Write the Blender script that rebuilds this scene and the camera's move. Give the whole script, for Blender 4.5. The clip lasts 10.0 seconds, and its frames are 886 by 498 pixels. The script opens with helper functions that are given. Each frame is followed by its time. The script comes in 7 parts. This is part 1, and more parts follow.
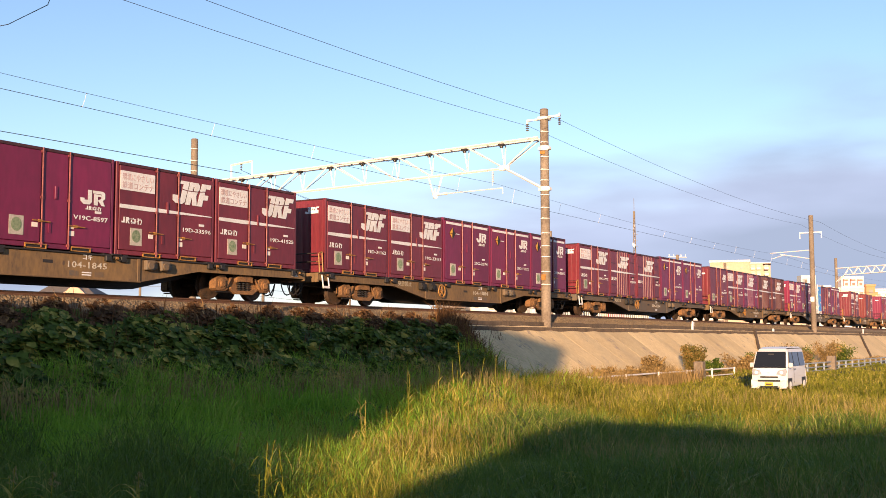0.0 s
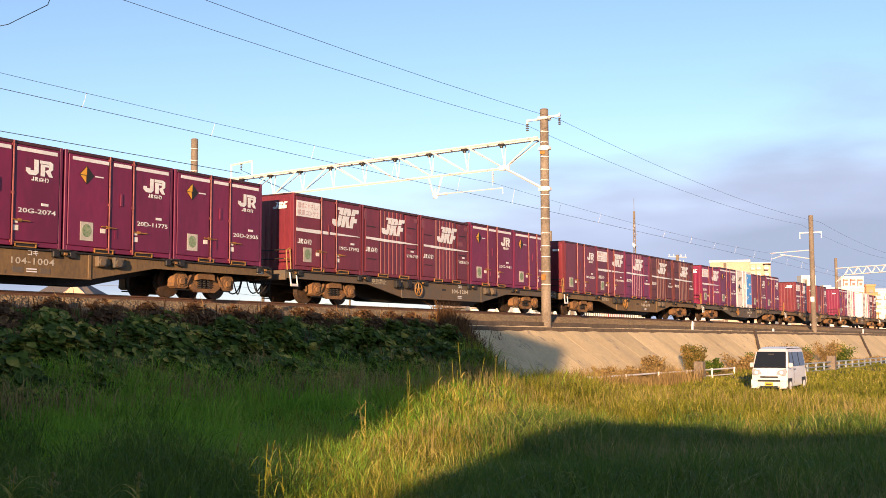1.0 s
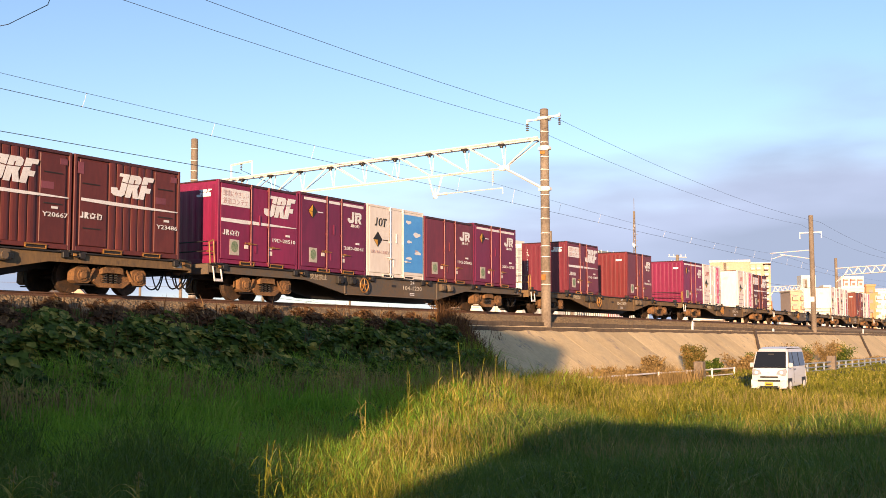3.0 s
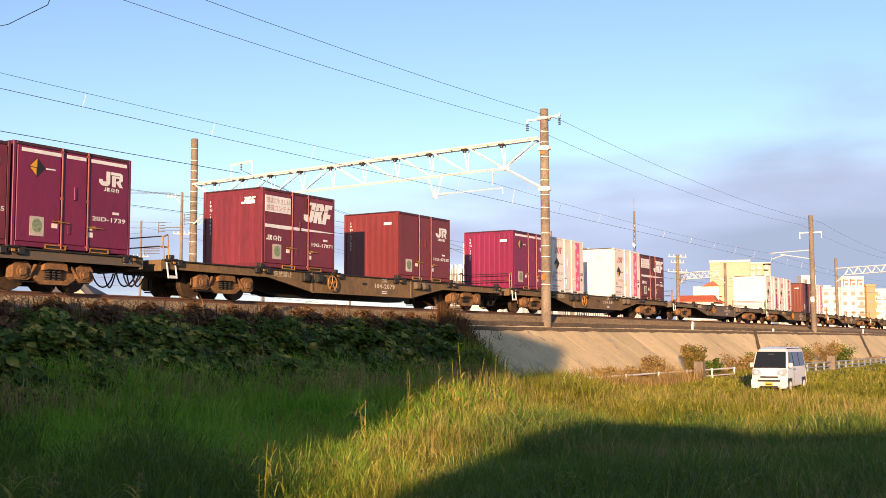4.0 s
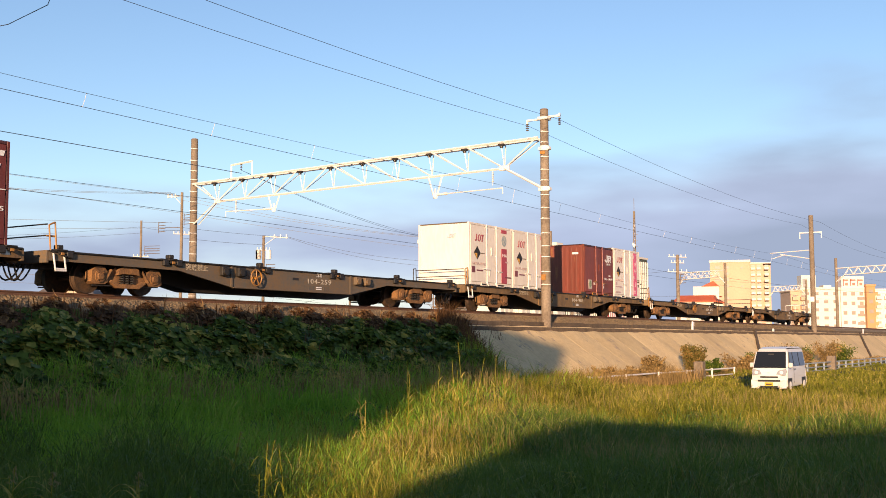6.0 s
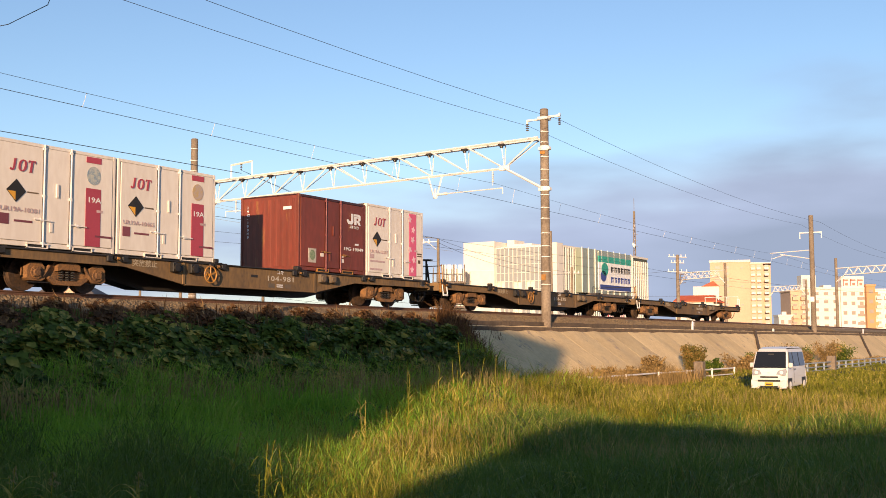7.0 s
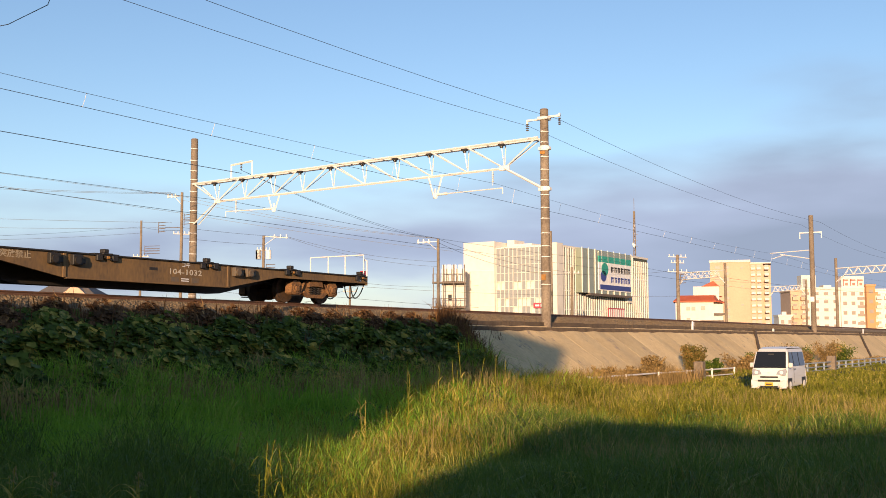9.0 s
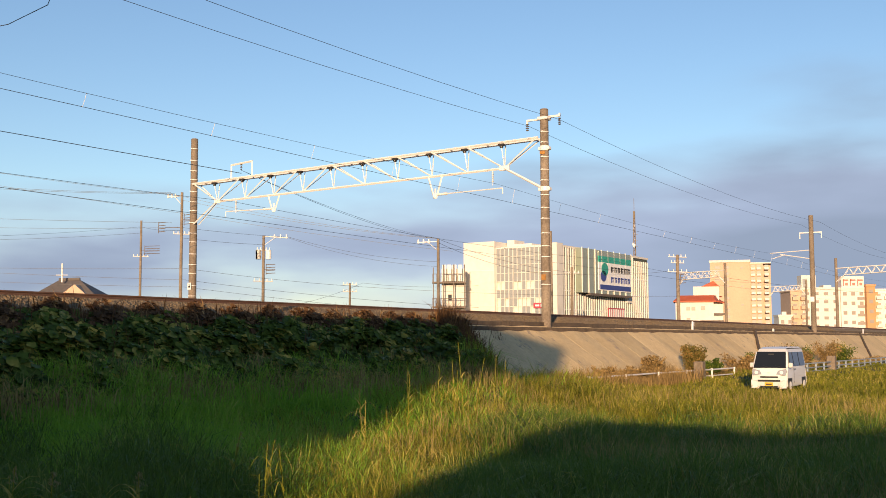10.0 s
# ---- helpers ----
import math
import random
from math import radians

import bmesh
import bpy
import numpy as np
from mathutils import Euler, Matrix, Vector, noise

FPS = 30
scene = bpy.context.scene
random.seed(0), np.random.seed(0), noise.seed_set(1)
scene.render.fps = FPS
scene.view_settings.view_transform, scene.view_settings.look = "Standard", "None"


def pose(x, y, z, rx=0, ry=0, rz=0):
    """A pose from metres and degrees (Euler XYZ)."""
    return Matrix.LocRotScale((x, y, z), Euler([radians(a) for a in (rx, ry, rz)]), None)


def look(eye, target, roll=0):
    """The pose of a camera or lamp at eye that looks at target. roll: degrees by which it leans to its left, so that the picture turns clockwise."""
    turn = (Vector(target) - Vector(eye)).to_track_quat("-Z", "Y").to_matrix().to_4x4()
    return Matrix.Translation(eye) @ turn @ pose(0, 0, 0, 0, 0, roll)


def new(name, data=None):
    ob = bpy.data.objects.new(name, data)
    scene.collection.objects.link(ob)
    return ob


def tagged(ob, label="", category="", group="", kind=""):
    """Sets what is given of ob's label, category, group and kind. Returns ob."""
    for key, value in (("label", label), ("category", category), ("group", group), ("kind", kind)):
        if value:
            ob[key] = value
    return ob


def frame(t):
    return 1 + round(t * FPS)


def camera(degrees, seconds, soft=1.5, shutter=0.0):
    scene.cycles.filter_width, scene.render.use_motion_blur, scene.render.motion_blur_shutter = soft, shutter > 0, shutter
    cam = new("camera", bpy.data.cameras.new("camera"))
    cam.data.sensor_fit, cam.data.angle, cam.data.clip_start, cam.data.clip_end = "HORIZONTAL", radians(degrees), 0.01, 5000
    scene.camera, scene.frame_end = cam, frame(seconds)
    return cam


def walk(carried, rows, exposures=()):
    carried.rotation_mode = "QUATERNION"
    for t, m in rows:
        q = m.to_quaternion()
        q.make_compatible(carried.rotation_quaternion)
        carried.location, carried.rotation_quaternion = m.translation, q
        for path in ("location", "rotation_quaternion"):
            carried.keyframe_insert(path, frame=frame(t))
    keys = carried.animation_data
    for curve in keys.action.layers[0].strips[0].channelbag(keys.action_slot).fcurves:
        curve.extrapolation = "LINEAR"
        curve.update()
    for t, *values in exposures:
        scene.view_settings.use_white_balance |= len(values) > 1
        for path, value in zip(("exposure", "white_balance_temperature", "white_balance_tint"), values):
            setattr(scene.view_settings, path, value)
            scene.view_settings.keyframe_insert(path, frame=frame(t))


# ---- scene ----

# x runs along the track, y across it away from the camera, z up; the rail head is z = 0
cam = camera(43.775, 10.0, soft=0.85)
EYE = Vector((-29.226, -22.402, -1.276))
YAW, PITCH, ROLL = 1.02393, 0.083425, -0.188
AHEAD = Vector((math.sin(YAW) * math.cos(PITCH), math.cos(YAW) * math.cos(PITCH), math.sin(PITCH)))
walk(cam, [(0, look(EYE, EYE + AHEAD, ROLL)), (10, look(EYE, EYE + AHEAD, ROLL))], [(0, 0.94, 6550, 18), (4.6, 0.91, 6550, 18), (5.5, 0.76, 6520, 17), (7.5, 0.67, 6500, 16), (8.9, 0.62, 6500, 15), (10, 0.5, 6450, 13)])

# ---- light ----
SUN_WAY = Vector((3.86, 1.50, -0.67)).normalized()
world = bpy.data.worlds.new("sky")
scene.world = world
world.use_nodes = True
wn, wl = world.node_tree.nodes, world.node_tree.links
wn.clear()
sky = wn.new("ShaderNodeTexSky")
sky.sky_type = "NISHITA"
sky.sun_disc = False
sky.sun_elevation = math.asin(-SUN_WAY.z)
sky.sun_rotation = math.atan2(-SUN_WAY.x, -SUN_WAY.y)
sky.air_density, sky.dust_density, sky.ozone_density = 1.0, 0.2, 2.2
# thin layered cloud low over the horizon and wisps above it
where = wn.new("ShaderNodeTexCoord")
split = wn.new("ShaderNodeSeparateXYZ")
wl.new(where.outputs["Generated"], split.inputs[0])
stretch = wn.new("ShaderNodeMapping")
stretch.inputs["Scale"].default_value = (3.2, 3.2, 13.0)
wl.new(where.outputs["Generated"], stretch.inputs["Vector"])
puffs = wn.new("ShaderNodeTexNoise")
puffs.inputs["Scale"].default_value, puffs.inputs["Detail"].default_value, puffs.inputs["Roughness"].default_value = 1.1, 6, 0.42
wl.new(stretch.outputs[0], puffs.inputs["Vector"])
band = wn.new("ShaderNodeValToRGB")  # how much cloud at each height
band.color_ramp.elements[0].position, band.color_ramp.elements[0].color = 0.0, (0.62, 0.62, 0.62, 1)
band.color_ramp.elements[1].position, band.color_ramp.elements[1].color = 0.26, (0, 0, 0, 1)
for pos, v in ((0.09, 0.66), (0.135, 0.50), (0.17, 0.20)):
    el = band.color_ramp.elements.new(pos)
    el.color = (v, v, v, 1)
wl.new(split.outputs["Z"], band.inputs["Fac"])
thick = wn.new("ShaderNodeMath")
thick.operation = "ADD"
bank_of = wn.new("ShaderNodeVectorMath")  # a bank of cloud that thickens to one side
bank_of.operation = "DOT_PRODUCT"
bank_of.inputs[1].default_value = (0.20, -0.33, 0.0)
wl.new(where.outputs["Generated"], bank_of.inputs[0])
lean_in = wn.new("ShaderNodeMath")
lean_in.operation = "ADD"
wl.new(puffs.outputs["Fac"], lean_in.inputs[0])
wl.new(bank_of.outputs["Value"], lean_in.inputs[1])
wl.new(lean_in.outputs[0], thick.inputs[0])
wl.new(band.outputs[0], thick.inputs[1])
cover = wn.new("ShaderNodeMapRange")
cover.interpolation_type = "SMOOTHSTEP"
cover.inputs["From Min"].default_value, cover.inputs["From Max"].default_value = 0.74, 1.16
wl.new(thick.outputs[0], cover.inputs["Value"])
cool = wn.new("ShaderNodeMix")
cool.data_type, cool.blend_type = "RGBA", "MULTIPLY"
cool.inputs["Factor"].default_value = 1.0
cool.inputs["B"].default_value = (1.0, 1.0, 1.04, 1)
wl.new(sky.outputs[0], cool.inputs["A"])
shade = wn.new("ShaderNodeValToRGB")  # lit rims and grey bellies
shade.color_ramp.elements[0].position, shade.color_ramp.elements[0].color = 0.36, (2.75, 3.3, 4.35, 1)
shade.color_ramp.elements[1].position, shade.color_ramp.elements[1].color = 0.66, (1.88, 2.32, 3.05, 1)
wl.new(puffs.outputs["Fac"], shade.inputs["Fac"])
sky_mix = wn.new("ShaderNodeMix")
sky_mix.data_type = "RGBA"
wl.new(cover.outputs[0], sky_mix.inputs["Factor"])
wl.new(cool.outputs["Result"], sky_mix.inputs["A"])
wl.new(shade.outputs[0], sky_mix.inputs["B"])
back = wn.new("ShaderNodeBackground")
back.inputs["Strength"].default_value = 0.12
wout = wn.new("ShaderNodeOutputWorld")
wl.new(sky_mix.outputs["Result"], back.inputs["Color"])
wl.new(back.outputs[0], wout.inputs["Surface"])

sun_data = bpy.data.lights.new("sun", "SUN")
sun_data.energy, sun_data.angle, sun_data.color = 5.0, radians(0.5), (1.0, 0.70, 0.41)
sun = new("sun", sun_data)
sun.matrix_world = look(-SUN_WAY * 100, (0, 0, 0))


# ---- materials ----
def mottled(name, base, other=None, rough=0.6, metal=0.0, scale=2.0, fine=25.0, amount=0.5, bump=0.1, vary=0.12, wear=None, wear_cut=0.62, wear_scale=6.0, streak=1.0):
    """A surface with variation at two scales, spread between its pieces, and worn or rusty spots."""
    m = bpy.data.materials.new(name)
    m.use_nodes = True
    n, l = m.node_tree.nodes, m.node_tree.links
    b = n["Principled BSDF"]
    b.inputs["Roughness"].default_value, b.inputs["Metallic"].default_value = rough, metal
    other = other or tuple(c * 0.7 for c in base)
    co = n.new("ShaderNodeTexCoord")
    big, small = n.new("ShaderNodeTexNoise"), n.new("ShaderNodeTexNoise")
    big.inputs["Scale"].default_value, small.inputs["Scale"].default_value = scale, fine
    big.inputs["Detail"].default_value, small.inputs["Detail"].default_value = 5, 4
    info = n.new("ShaderNodeObjectInfo")
    shift = n.new("ShaderNodeVectorMath")
    shift.operation = "MULTIPLY_ADD"
    shift.inputs[1].default_value = (37, 53, 71)
    l.new(info.outputs["Random"], shift.inputs[0])
    pull = n.new("ShaderNodeVectorMath")  # below 1: the marks run down the surface
    pull.operation = "MULTIPLY"
    pull.inputs[1].default_value = (1, 1, streak)
    l.new(co.outputs["Object"], pull.inputs[0])
    l.new(pull.outputs[0], shift.inputs[2])
    l.new(shift.outputs[0], big.inputs["Vector"])
    l.new(shift.outputs[0], small.inputs["Vector"])
    add = n.new("ShaderNodeMath")
    add.operation = "ADD"
    l.new(big.outputs["Fac"], add.inputs[0])
    l.new(small.outputs["Fac"], add.inputs[1])
    ramp = n.new("ShaderNodeMapRange")
    ramp.inputs["From Min"].default_value, ramp.inputs["From Max"].default_value = 0.72, 1.28
    ramp.inputs["To Max"].default_value = amount * 2
    l.new(add.outputs[0], ramp.inputs["Value"])
    mix = n.new("ShaderNodeMix")
    mix.data_type = "RGBA"
    mix.inputs["A"].default_value, mix.inputs["B"].default_value = (*base, 1), (*other, 1)
    l.new(ramp.outputs[0], mix.inputs["Factor"])
    hsv = n.new("ShaderNodeHueSaturation")
    val = n.new("ShaderNodeMapRange")
    val.inputs["To Min"].default_value, val.inputs["To Max"].default_value = 1 - vary, 1 + vary
    l.new(info.outputs["Random"], val.inputs["Value"])
    l.new(val.outputs[0], hsv.inputs["Value"])
    l.new(mix.outputs["Result"], hsv.inputs["Color"])
    out = hsv.outputs[0]
    if wear:
        spot = n.new("ShaderNodeTexNoise")
        spot.inputs["Scale"].default_value, spot.inputs["Detail"].default_value = wear_scale, 8
        spot.inputs["Roughness"].default_value = 0.7
        l.new(shift.outputs[0], spot.inputs["Vector"])
        cut = n.new("ShaderNodeMapRange")
        cut.inputs["From Min"].default_value, cut.inputs["From Max"].default_value = wear_cut, wear_cut + 0.08
        l.new(spot.outputs["Fac"], cut.inputs["Value"])
        mix2 = n.new("ShaderNodeMix")
        mix2.data_type = "RGBA"
        mix2.inputs["B"].default_value = (*wear, 1)
        l.new(cut.outputs[0], mix2.inputs["Factor"])
        l.new(out, mix2.inputs["A"])
        out = mix2.outputs["Result"]
    l.new(out, b.inputs["Base Color"])
    if bump:
        bp = n.new("ShaderNodeBump")
        bp.inputs["Strength"].default_value, bp.inputs["Distance"].default_value = bump, 0.02
        l.new(small.outputs["Fac"], bp.inputs["Height"])
        l.new(bp.outputs[0], b.inputs["Normal"])
    return m


def glossy(name, base, rough=0.05, metal=0.0):
    m = bpy.data.materials.new(name)
    m.use_nodes = True
    b = m.node_tree.nodes["Principled BSDF"]
    b.inputs["Base Color"].default_value = (*base, 1)
    b.inputs["Roughness"].default_value, b.inputs["Metallic"].default_value = rough, metal
    return m


M_MAROON = mottled("maroon_paint", (0.190, 0.024, 0.034), (0.130, 0.018, 0.026), 0.42, scale=1.1, fine=9, amount=0.62, streak=0.3, bump=0.03, wear=(0.10, 0.035, 0.03), wear_cut=0.66)
M_PURPLE = mottled("purple_maroon_paint", (0.185, 0.014, 0.055), (0.135, 0.012, 0.043), 0.42, scale=1.1, fine=9, amount=0.62, streak=0.3, bump=0.03, wear=(0.16, 0.03, 0.05), wear_cut=0.68)
M_CRIMSON = mottled("crimson_paint", (0.245, 0.014, 0.062), (0.185, 0.012, 0.048), 0.42, scale=1.1, fine=9, amount=0.62, streak=0.3, bump=0.03)
M_BROWN = mottled("brown_red_paint", (0.15, 0.030, 0.020), (0.105, 0.022, 0.016), 0.5, scale=1.1, fine=9, amount=0.62, streak=0.3, bump=0.03, wear=(0.12, 0.05, 0.03), wear_cut=0.62)
M_RUSTRED = mottled("rusty_red_paint", (0.21, 0.042, 0.022), (0.15, 0.034, 0.018), 0.5, scale=0.9, fine=9, amount=0.7, streak=0.3, bump=0.03, wear=(0.26, 0.10, 0.03), wear_cut=0.60, wear_scale=1.6)
M_REDDISH = mottled("red_brown_paint", (0.20, 0.026, 0.026), (0.15, 0.022, 0.022), 0.42, scale=1.1, fine=9, amount=0.62, streak=0.3, bump=0.03)
M_PATCH = mottled("faded_maroon_patch", (0.21, 0.06, 0.075), (0.17, 0.045, 0.06), 0.6, bump=0.0)
M_WHITE = mottled("white_marking", (0.80, 0.79, 0.77), (0.62, 0.60, 0.58), 0.5, scale=3, fine=30, bump=0.0, vary=0.04)
M_CREAM = mottled("off_white_container_paint", (0.80, 0.73, 0.64), (0.72, 0.64, 0.55), 0.45, scale=1.0, fine=8, amount=0.6, streak=0.3, bump=0.02, vary=0.03, wear=(0.55, 0.48, 0.40), wear_cut=0.70)
M_PINK = mottled("pink_band_paint", (0.70, 0.10, 0.20), (0.62, 0.12, 0.20), 0.45, bump=0.0)
M_PALEPINK = mottled("pale_pink_flower_paint", (0.80, 0.50, 0.54), None, 0.45, bump=0.0, amount=0.1)
M_REDMARK = mottled("dark_red_marking", (0.42, 0.06, 0.085), None, 0.5, bump=0.0, amount=0.2)
M_BLUE = mottled("sky_blue_picture", (0.05, 0.25, 0.62), (0.08, 0.32, 0.68), 0.45, bump=0.0)
M_OCHRE = mottled("ochre_dusty_steel", (0.23, 0.135, 0.052), (0.115, 0.074, 0.040), 0.75, scale=1.2, fine=14, streak=0.4, bump=0.12, wear=(0.09, 0.06, 0.04), wear_cut=0.6)
M_GREYSTEEL = mottled("blue_grey_dirty_steel", (0.10, 0.090, 0.075), (0.16, 0.10, 0.05), 0.7, scale=1.3, fine=14, bump=0.12)
M_RUST = mottled("rusty_cast_steel", (0.29, 0.14, 0.046), (0.10, 0.052, 0.026), 0.85, scale=4, fine=30, bump=0.3)
M_BLACK = mottled("black_dirty_steel", (0.013, 0.012, 0.011), (0.028, 0.022, 0.017), 0.6, scale=4, bump=0.1)
M_YELLOW = mottled("yellow_orange_paint", (0.46, 0.21, 0.03), (0.20, 0.095, 0.03), 0.5, scale=5, bump=0.05)
M_HAZARD = mottled("orange_warning_print", (0.72, 0.35, 0.03), None, 0.5, bump=0.0, amount=0.2)
M_TREAD = mottled("worn_wheel_steel", (0.11, 0.06, 0.03), (0.035, 0.026, 0.02), 0.7, metal=0.2, scale=6)
M_RAIL = mottled("rusty_rail_steel", (0.20, 0.10, 0.055), (0.12, 0.065, 0.04), 0.6, metal=0.3, scale=3)
M_SLEEPER = mottled("concrete_sleeper", (0.33, 0.30, 0.27), (0.24, 0.20, 0.17), 0.9, scale=3)
M_BALLAST = mottled("ballast_stone", (0.31, 0.22, 0.12), (0.13, 0.088, 0.05), 0.95, scale=5, fine=30, bump=0.8)
M_SHOTCRETE = mottled("weathered_concrete_slope", (0.68, 0.51, 0.27), (0.54, 0.39, 0.205), 0.95, scale=0.5, fine=7, bump=0.25, wear=(0.38, 0.28, 0.19), wear_cut=0.58, wear_scale=1.5)
M_KERB = mottled("dark_stained_concrete", (0.17, 0.115, 0.07), (0.075, 0.055, 0.038), 0.95, scale=2, bump=0.3)
M_POLE = mottled("brown_grey_concrete_pole", (0.26, 0.205, 0.15), (0.13, 0.098, 0.07), 0.9, scale=1.1, fine=12, bump=0.15)
M_GALV = mottled("pale_galvanised_steel", (0.82, 0.78, 0.73), (0.68, 0.64, 0.59), 0.5, metal=0.0, scale=4, bump=0.05, vary=0.05)
M_WIRE = mottled("dark_wire", (0.05, 0.05, 0.055), None, 0.5, bump=0.0)
M_SOIL = mottled("field_soil", (0.045, 0.055, 0.018), (0.07, 0.06, 0.025), 0.95, scale=1.0, fine=8, bump=0.6)


# ---- mesh tools ----
def box(bm, x0, x1, y0, y1, z0, z1, cut=0.0):
    """A box, its edges cut by that many metres."""
    made = bmesh.ops.create_cube(bm, size=1, matrix=Matrix.LocRotScale(((x0 + x1) / 2, (y0 + y1) / 2, (z0 + z1) / 2), None, (x1 - x0, y1 - y0, z1 - z0)))
    if cut:
        edges = list({e for v in made["verts"] for e in v.link_edges})
        bmesh.ops.bevel(bm, geom=edges, offset=cut, segments=1, affect="EDGES")


def rod(bm, a, b, r, sides=8, r2=None):
    """A straight round bar from a to b."""
    a, b = Vector(a), Vector(b)
    m = Matrix.Translation((a + b) / 2) @ (b - a).to_track_quat("Z", "Y").to_matrix().to_4x4()
    bmesh.ops.create_cone(bm, cap_ends=True, segments=sides, radius1=r, radius2=r if r2 is None else r2, depth=(b - a).length, matrix=m)


def sheet(bm, points, way):
    """A flat outline, thickened along way."""
    top = [bm.verts.new(p) for p in points]
    low = [bm.verts.new(Vector(p) + Vector(way)) for p in points]
    n = len(points)
    bm.faces.new(top)
    bm.faces.new(low[::-1])
    for i in range(n):
        bm.faces.new((top[i], low[i], low[(i + 1) % n], top[(i + 1) % n]))


def mesh_of(name, bm, material):
    bmesh.ops.recalc_face_normals(bm, faces=bm.faces)
    me = bpy.data.meshes.new(name)
    bm.to_mesh(me)
    bm.free()
    for m in material if isinstance(material, (list, tuple)) else (material,):
        me.materials.append(m)
    return me


def part(name, bm, material, parent=None, label=""):
    ob = new(name, mesh_of(name, bm, material))
    ob.parent = parent
    return tagged(ob, label)


def again(ob, x=0, y=0, z=0, rz=0):
    """One more part on the same mesh."""
    o = new(ob.name.split(".")[0], ob.data)
    o.parent = ob.parent
    o.matrix_basis = pose(x, y, z, 0, 0, rz)
    if "label" in ob:
        o["label"] = ob["label"]
    return o


def boxes(*rows, cut=0.0):
    bm = bmesh.new()
    for r in rows:
        box(bm, *r, cut=cut)
    return bm


def rods(r, *ends, sides=8):
    bm = bmesh.new()
    for a, b in ends:
        rod(bm, a, b, r, sides)
    return bm


def tube(points, r, sides=5):
    """One continuous round cable or bent bar through the points."""
    bm = bmesh.new()
    pts = [Vector(p) for p in points]
    prev = None
    for i, p in enumerate(pts):
        d = (pts[min(i + 1, len(pts) - 1)] - pts[max(i - 1, 0)]).normalized()
        a = d.orthogonal().normalized() if prev is None else (side_v - d * side_v.dot(d)).normalized()
        side_v = a
        b = d.cross(a)
        ring = [bm.verts.new(p + (a * math.cos(k * math.tau / sides) + b * math.sin(k * math.tau / sides)) * r) for k in range(sides)]
        if prev:
            for k in range(sides):
                bm.faces.new((prev[k], prev[(k + 1) % sides], ring[(k + 1) % sides], ring[k]))
        else:
            bm.faces.new(ring[::-1])
        prev = ring
    bm.faces.new(prev)
    return bm


def lettering(name, text, size, parent, material, place, width=None, spacing=1.0):
    """Raised writing on a side that faces -y; place is its lower left corner."""
    cu = bpy.data.curves.new(name, "FONT")
    cu.body, cu.size, cu.extrude, cu.space_character, cu.resolution_u = text, size, 0.002, spacing, 2
    cu.offset = size * 0.012
    tmp = bpy.data.objects.new(name, cu)
    me = bpy.data.meshes.new_from_object(tmp)
    bpy.data.objects.remove(tmp)
    bpy.data.curves.remove(cu)
    me.materials.clear()
    me.materials.append(material)
    me.name = name
    ob = new(name, me)
    ob.parent = parent
    k = 1.0
    if width and len(me.vertices):
        xs = [v.co.x for v in me.vertices]
        k = width / (max(xs) - min(xs))
    me.transform(Matrix.Diagonal((k, 1, 1, 1)))
    ob.matrix_basis = pose(*place, 90, 0, 0)
    return ob


def outline(bm, pts, x, z, w, h, y, thick=0.004):
    """Plain outlines given in a unit square, laid on a side that faces -y."""
    for shape in pts:
        sheet(bm, [(x + u * w, y, z + v * h) for u, v in shape], (0, -thick, 0))


# ---- the train: how far it has gone ----
def gone(t):
    return 22.04 * t + 0.0265 * t * t


WAGON, SLOT, LONG, WIDE, FLOOR_Z = 20.4, 3.787, 3.715, 2.45, 1.02

# ---- ground and track ----
def smooth(a, b, v):
    k = np.clip((v - a) / (b - a), 0, 1)
    return k * k * (3 - 2 * k)


def height(x, y):
    """The ground: a flat field, the railway bank with a steep concrete face further along, and level land beyond."""
    x, y = np.asarray(x, float), np.asarray(y, float)
    earth = np.interp(y, [-14, -9.5, -6.5, -1.3, 21.5, 27], [-3.5, -3.3, -2.55, -0.66, -0.66, -3.5])
    cut = np.interp(y, [-14, -9, -4.3, -4.05, -1.6, 21.5, 27], [-3.5, -3.45, -3.0, -2.95, -0.95, -0.66, -3.5])
    k = smooth(5.0, 7.5, x - 1.0 * (y + 1.3))
    lumps = 0.10 * np.sin(x * 0.61 + 1.3 * np.sin(y * 0.37)) * np.sin(y * 0.53 + 0.8) * (y < -4.5)
    return earth * (1 - k) + cut * k + lumps


def ground():
    xs = np.concatenate([[-2500, -900, -350, -140, -75], np.arange(-50, 110, 0.8), [130, 180, 300, 600, 1200, 3500]])
    ys = np.concatenate([[-2500, -800, -300, -110, -60], np.arange(-40, 30, 0.7), [45, 80, 160, 350, 900, 3500]])
    gx, gy = np.meshgrid(xs, ys, indexing="ij")
    gz = height(gx, gy)
    n, m = gx.shape
    vs = np.stack([gx, gy, gz], -1).reshape(-1, 3)
    ij = (np.arange(n - 1)[:, None] * m + np.arange(m - 1)[None]).ravel()
    fs = np.stack([ij, ij + m, ij + m + 1, ij + 1], 1)
    me = bpy.data.meshes.new("ground")
    me.from_pydata(vs.tolist(), [], fs.tolist())
    me.polygons.foreach_set("use_smooth", [True] * len(me.polygons))
    me.materials.append(M_SOIL)
    tagged(new("ground", me), "dark soil under the grass field and railway bank", "ground", kind="structure")


ground()
TRACKS = (1.225, 5.1, 9.0, 16.9)


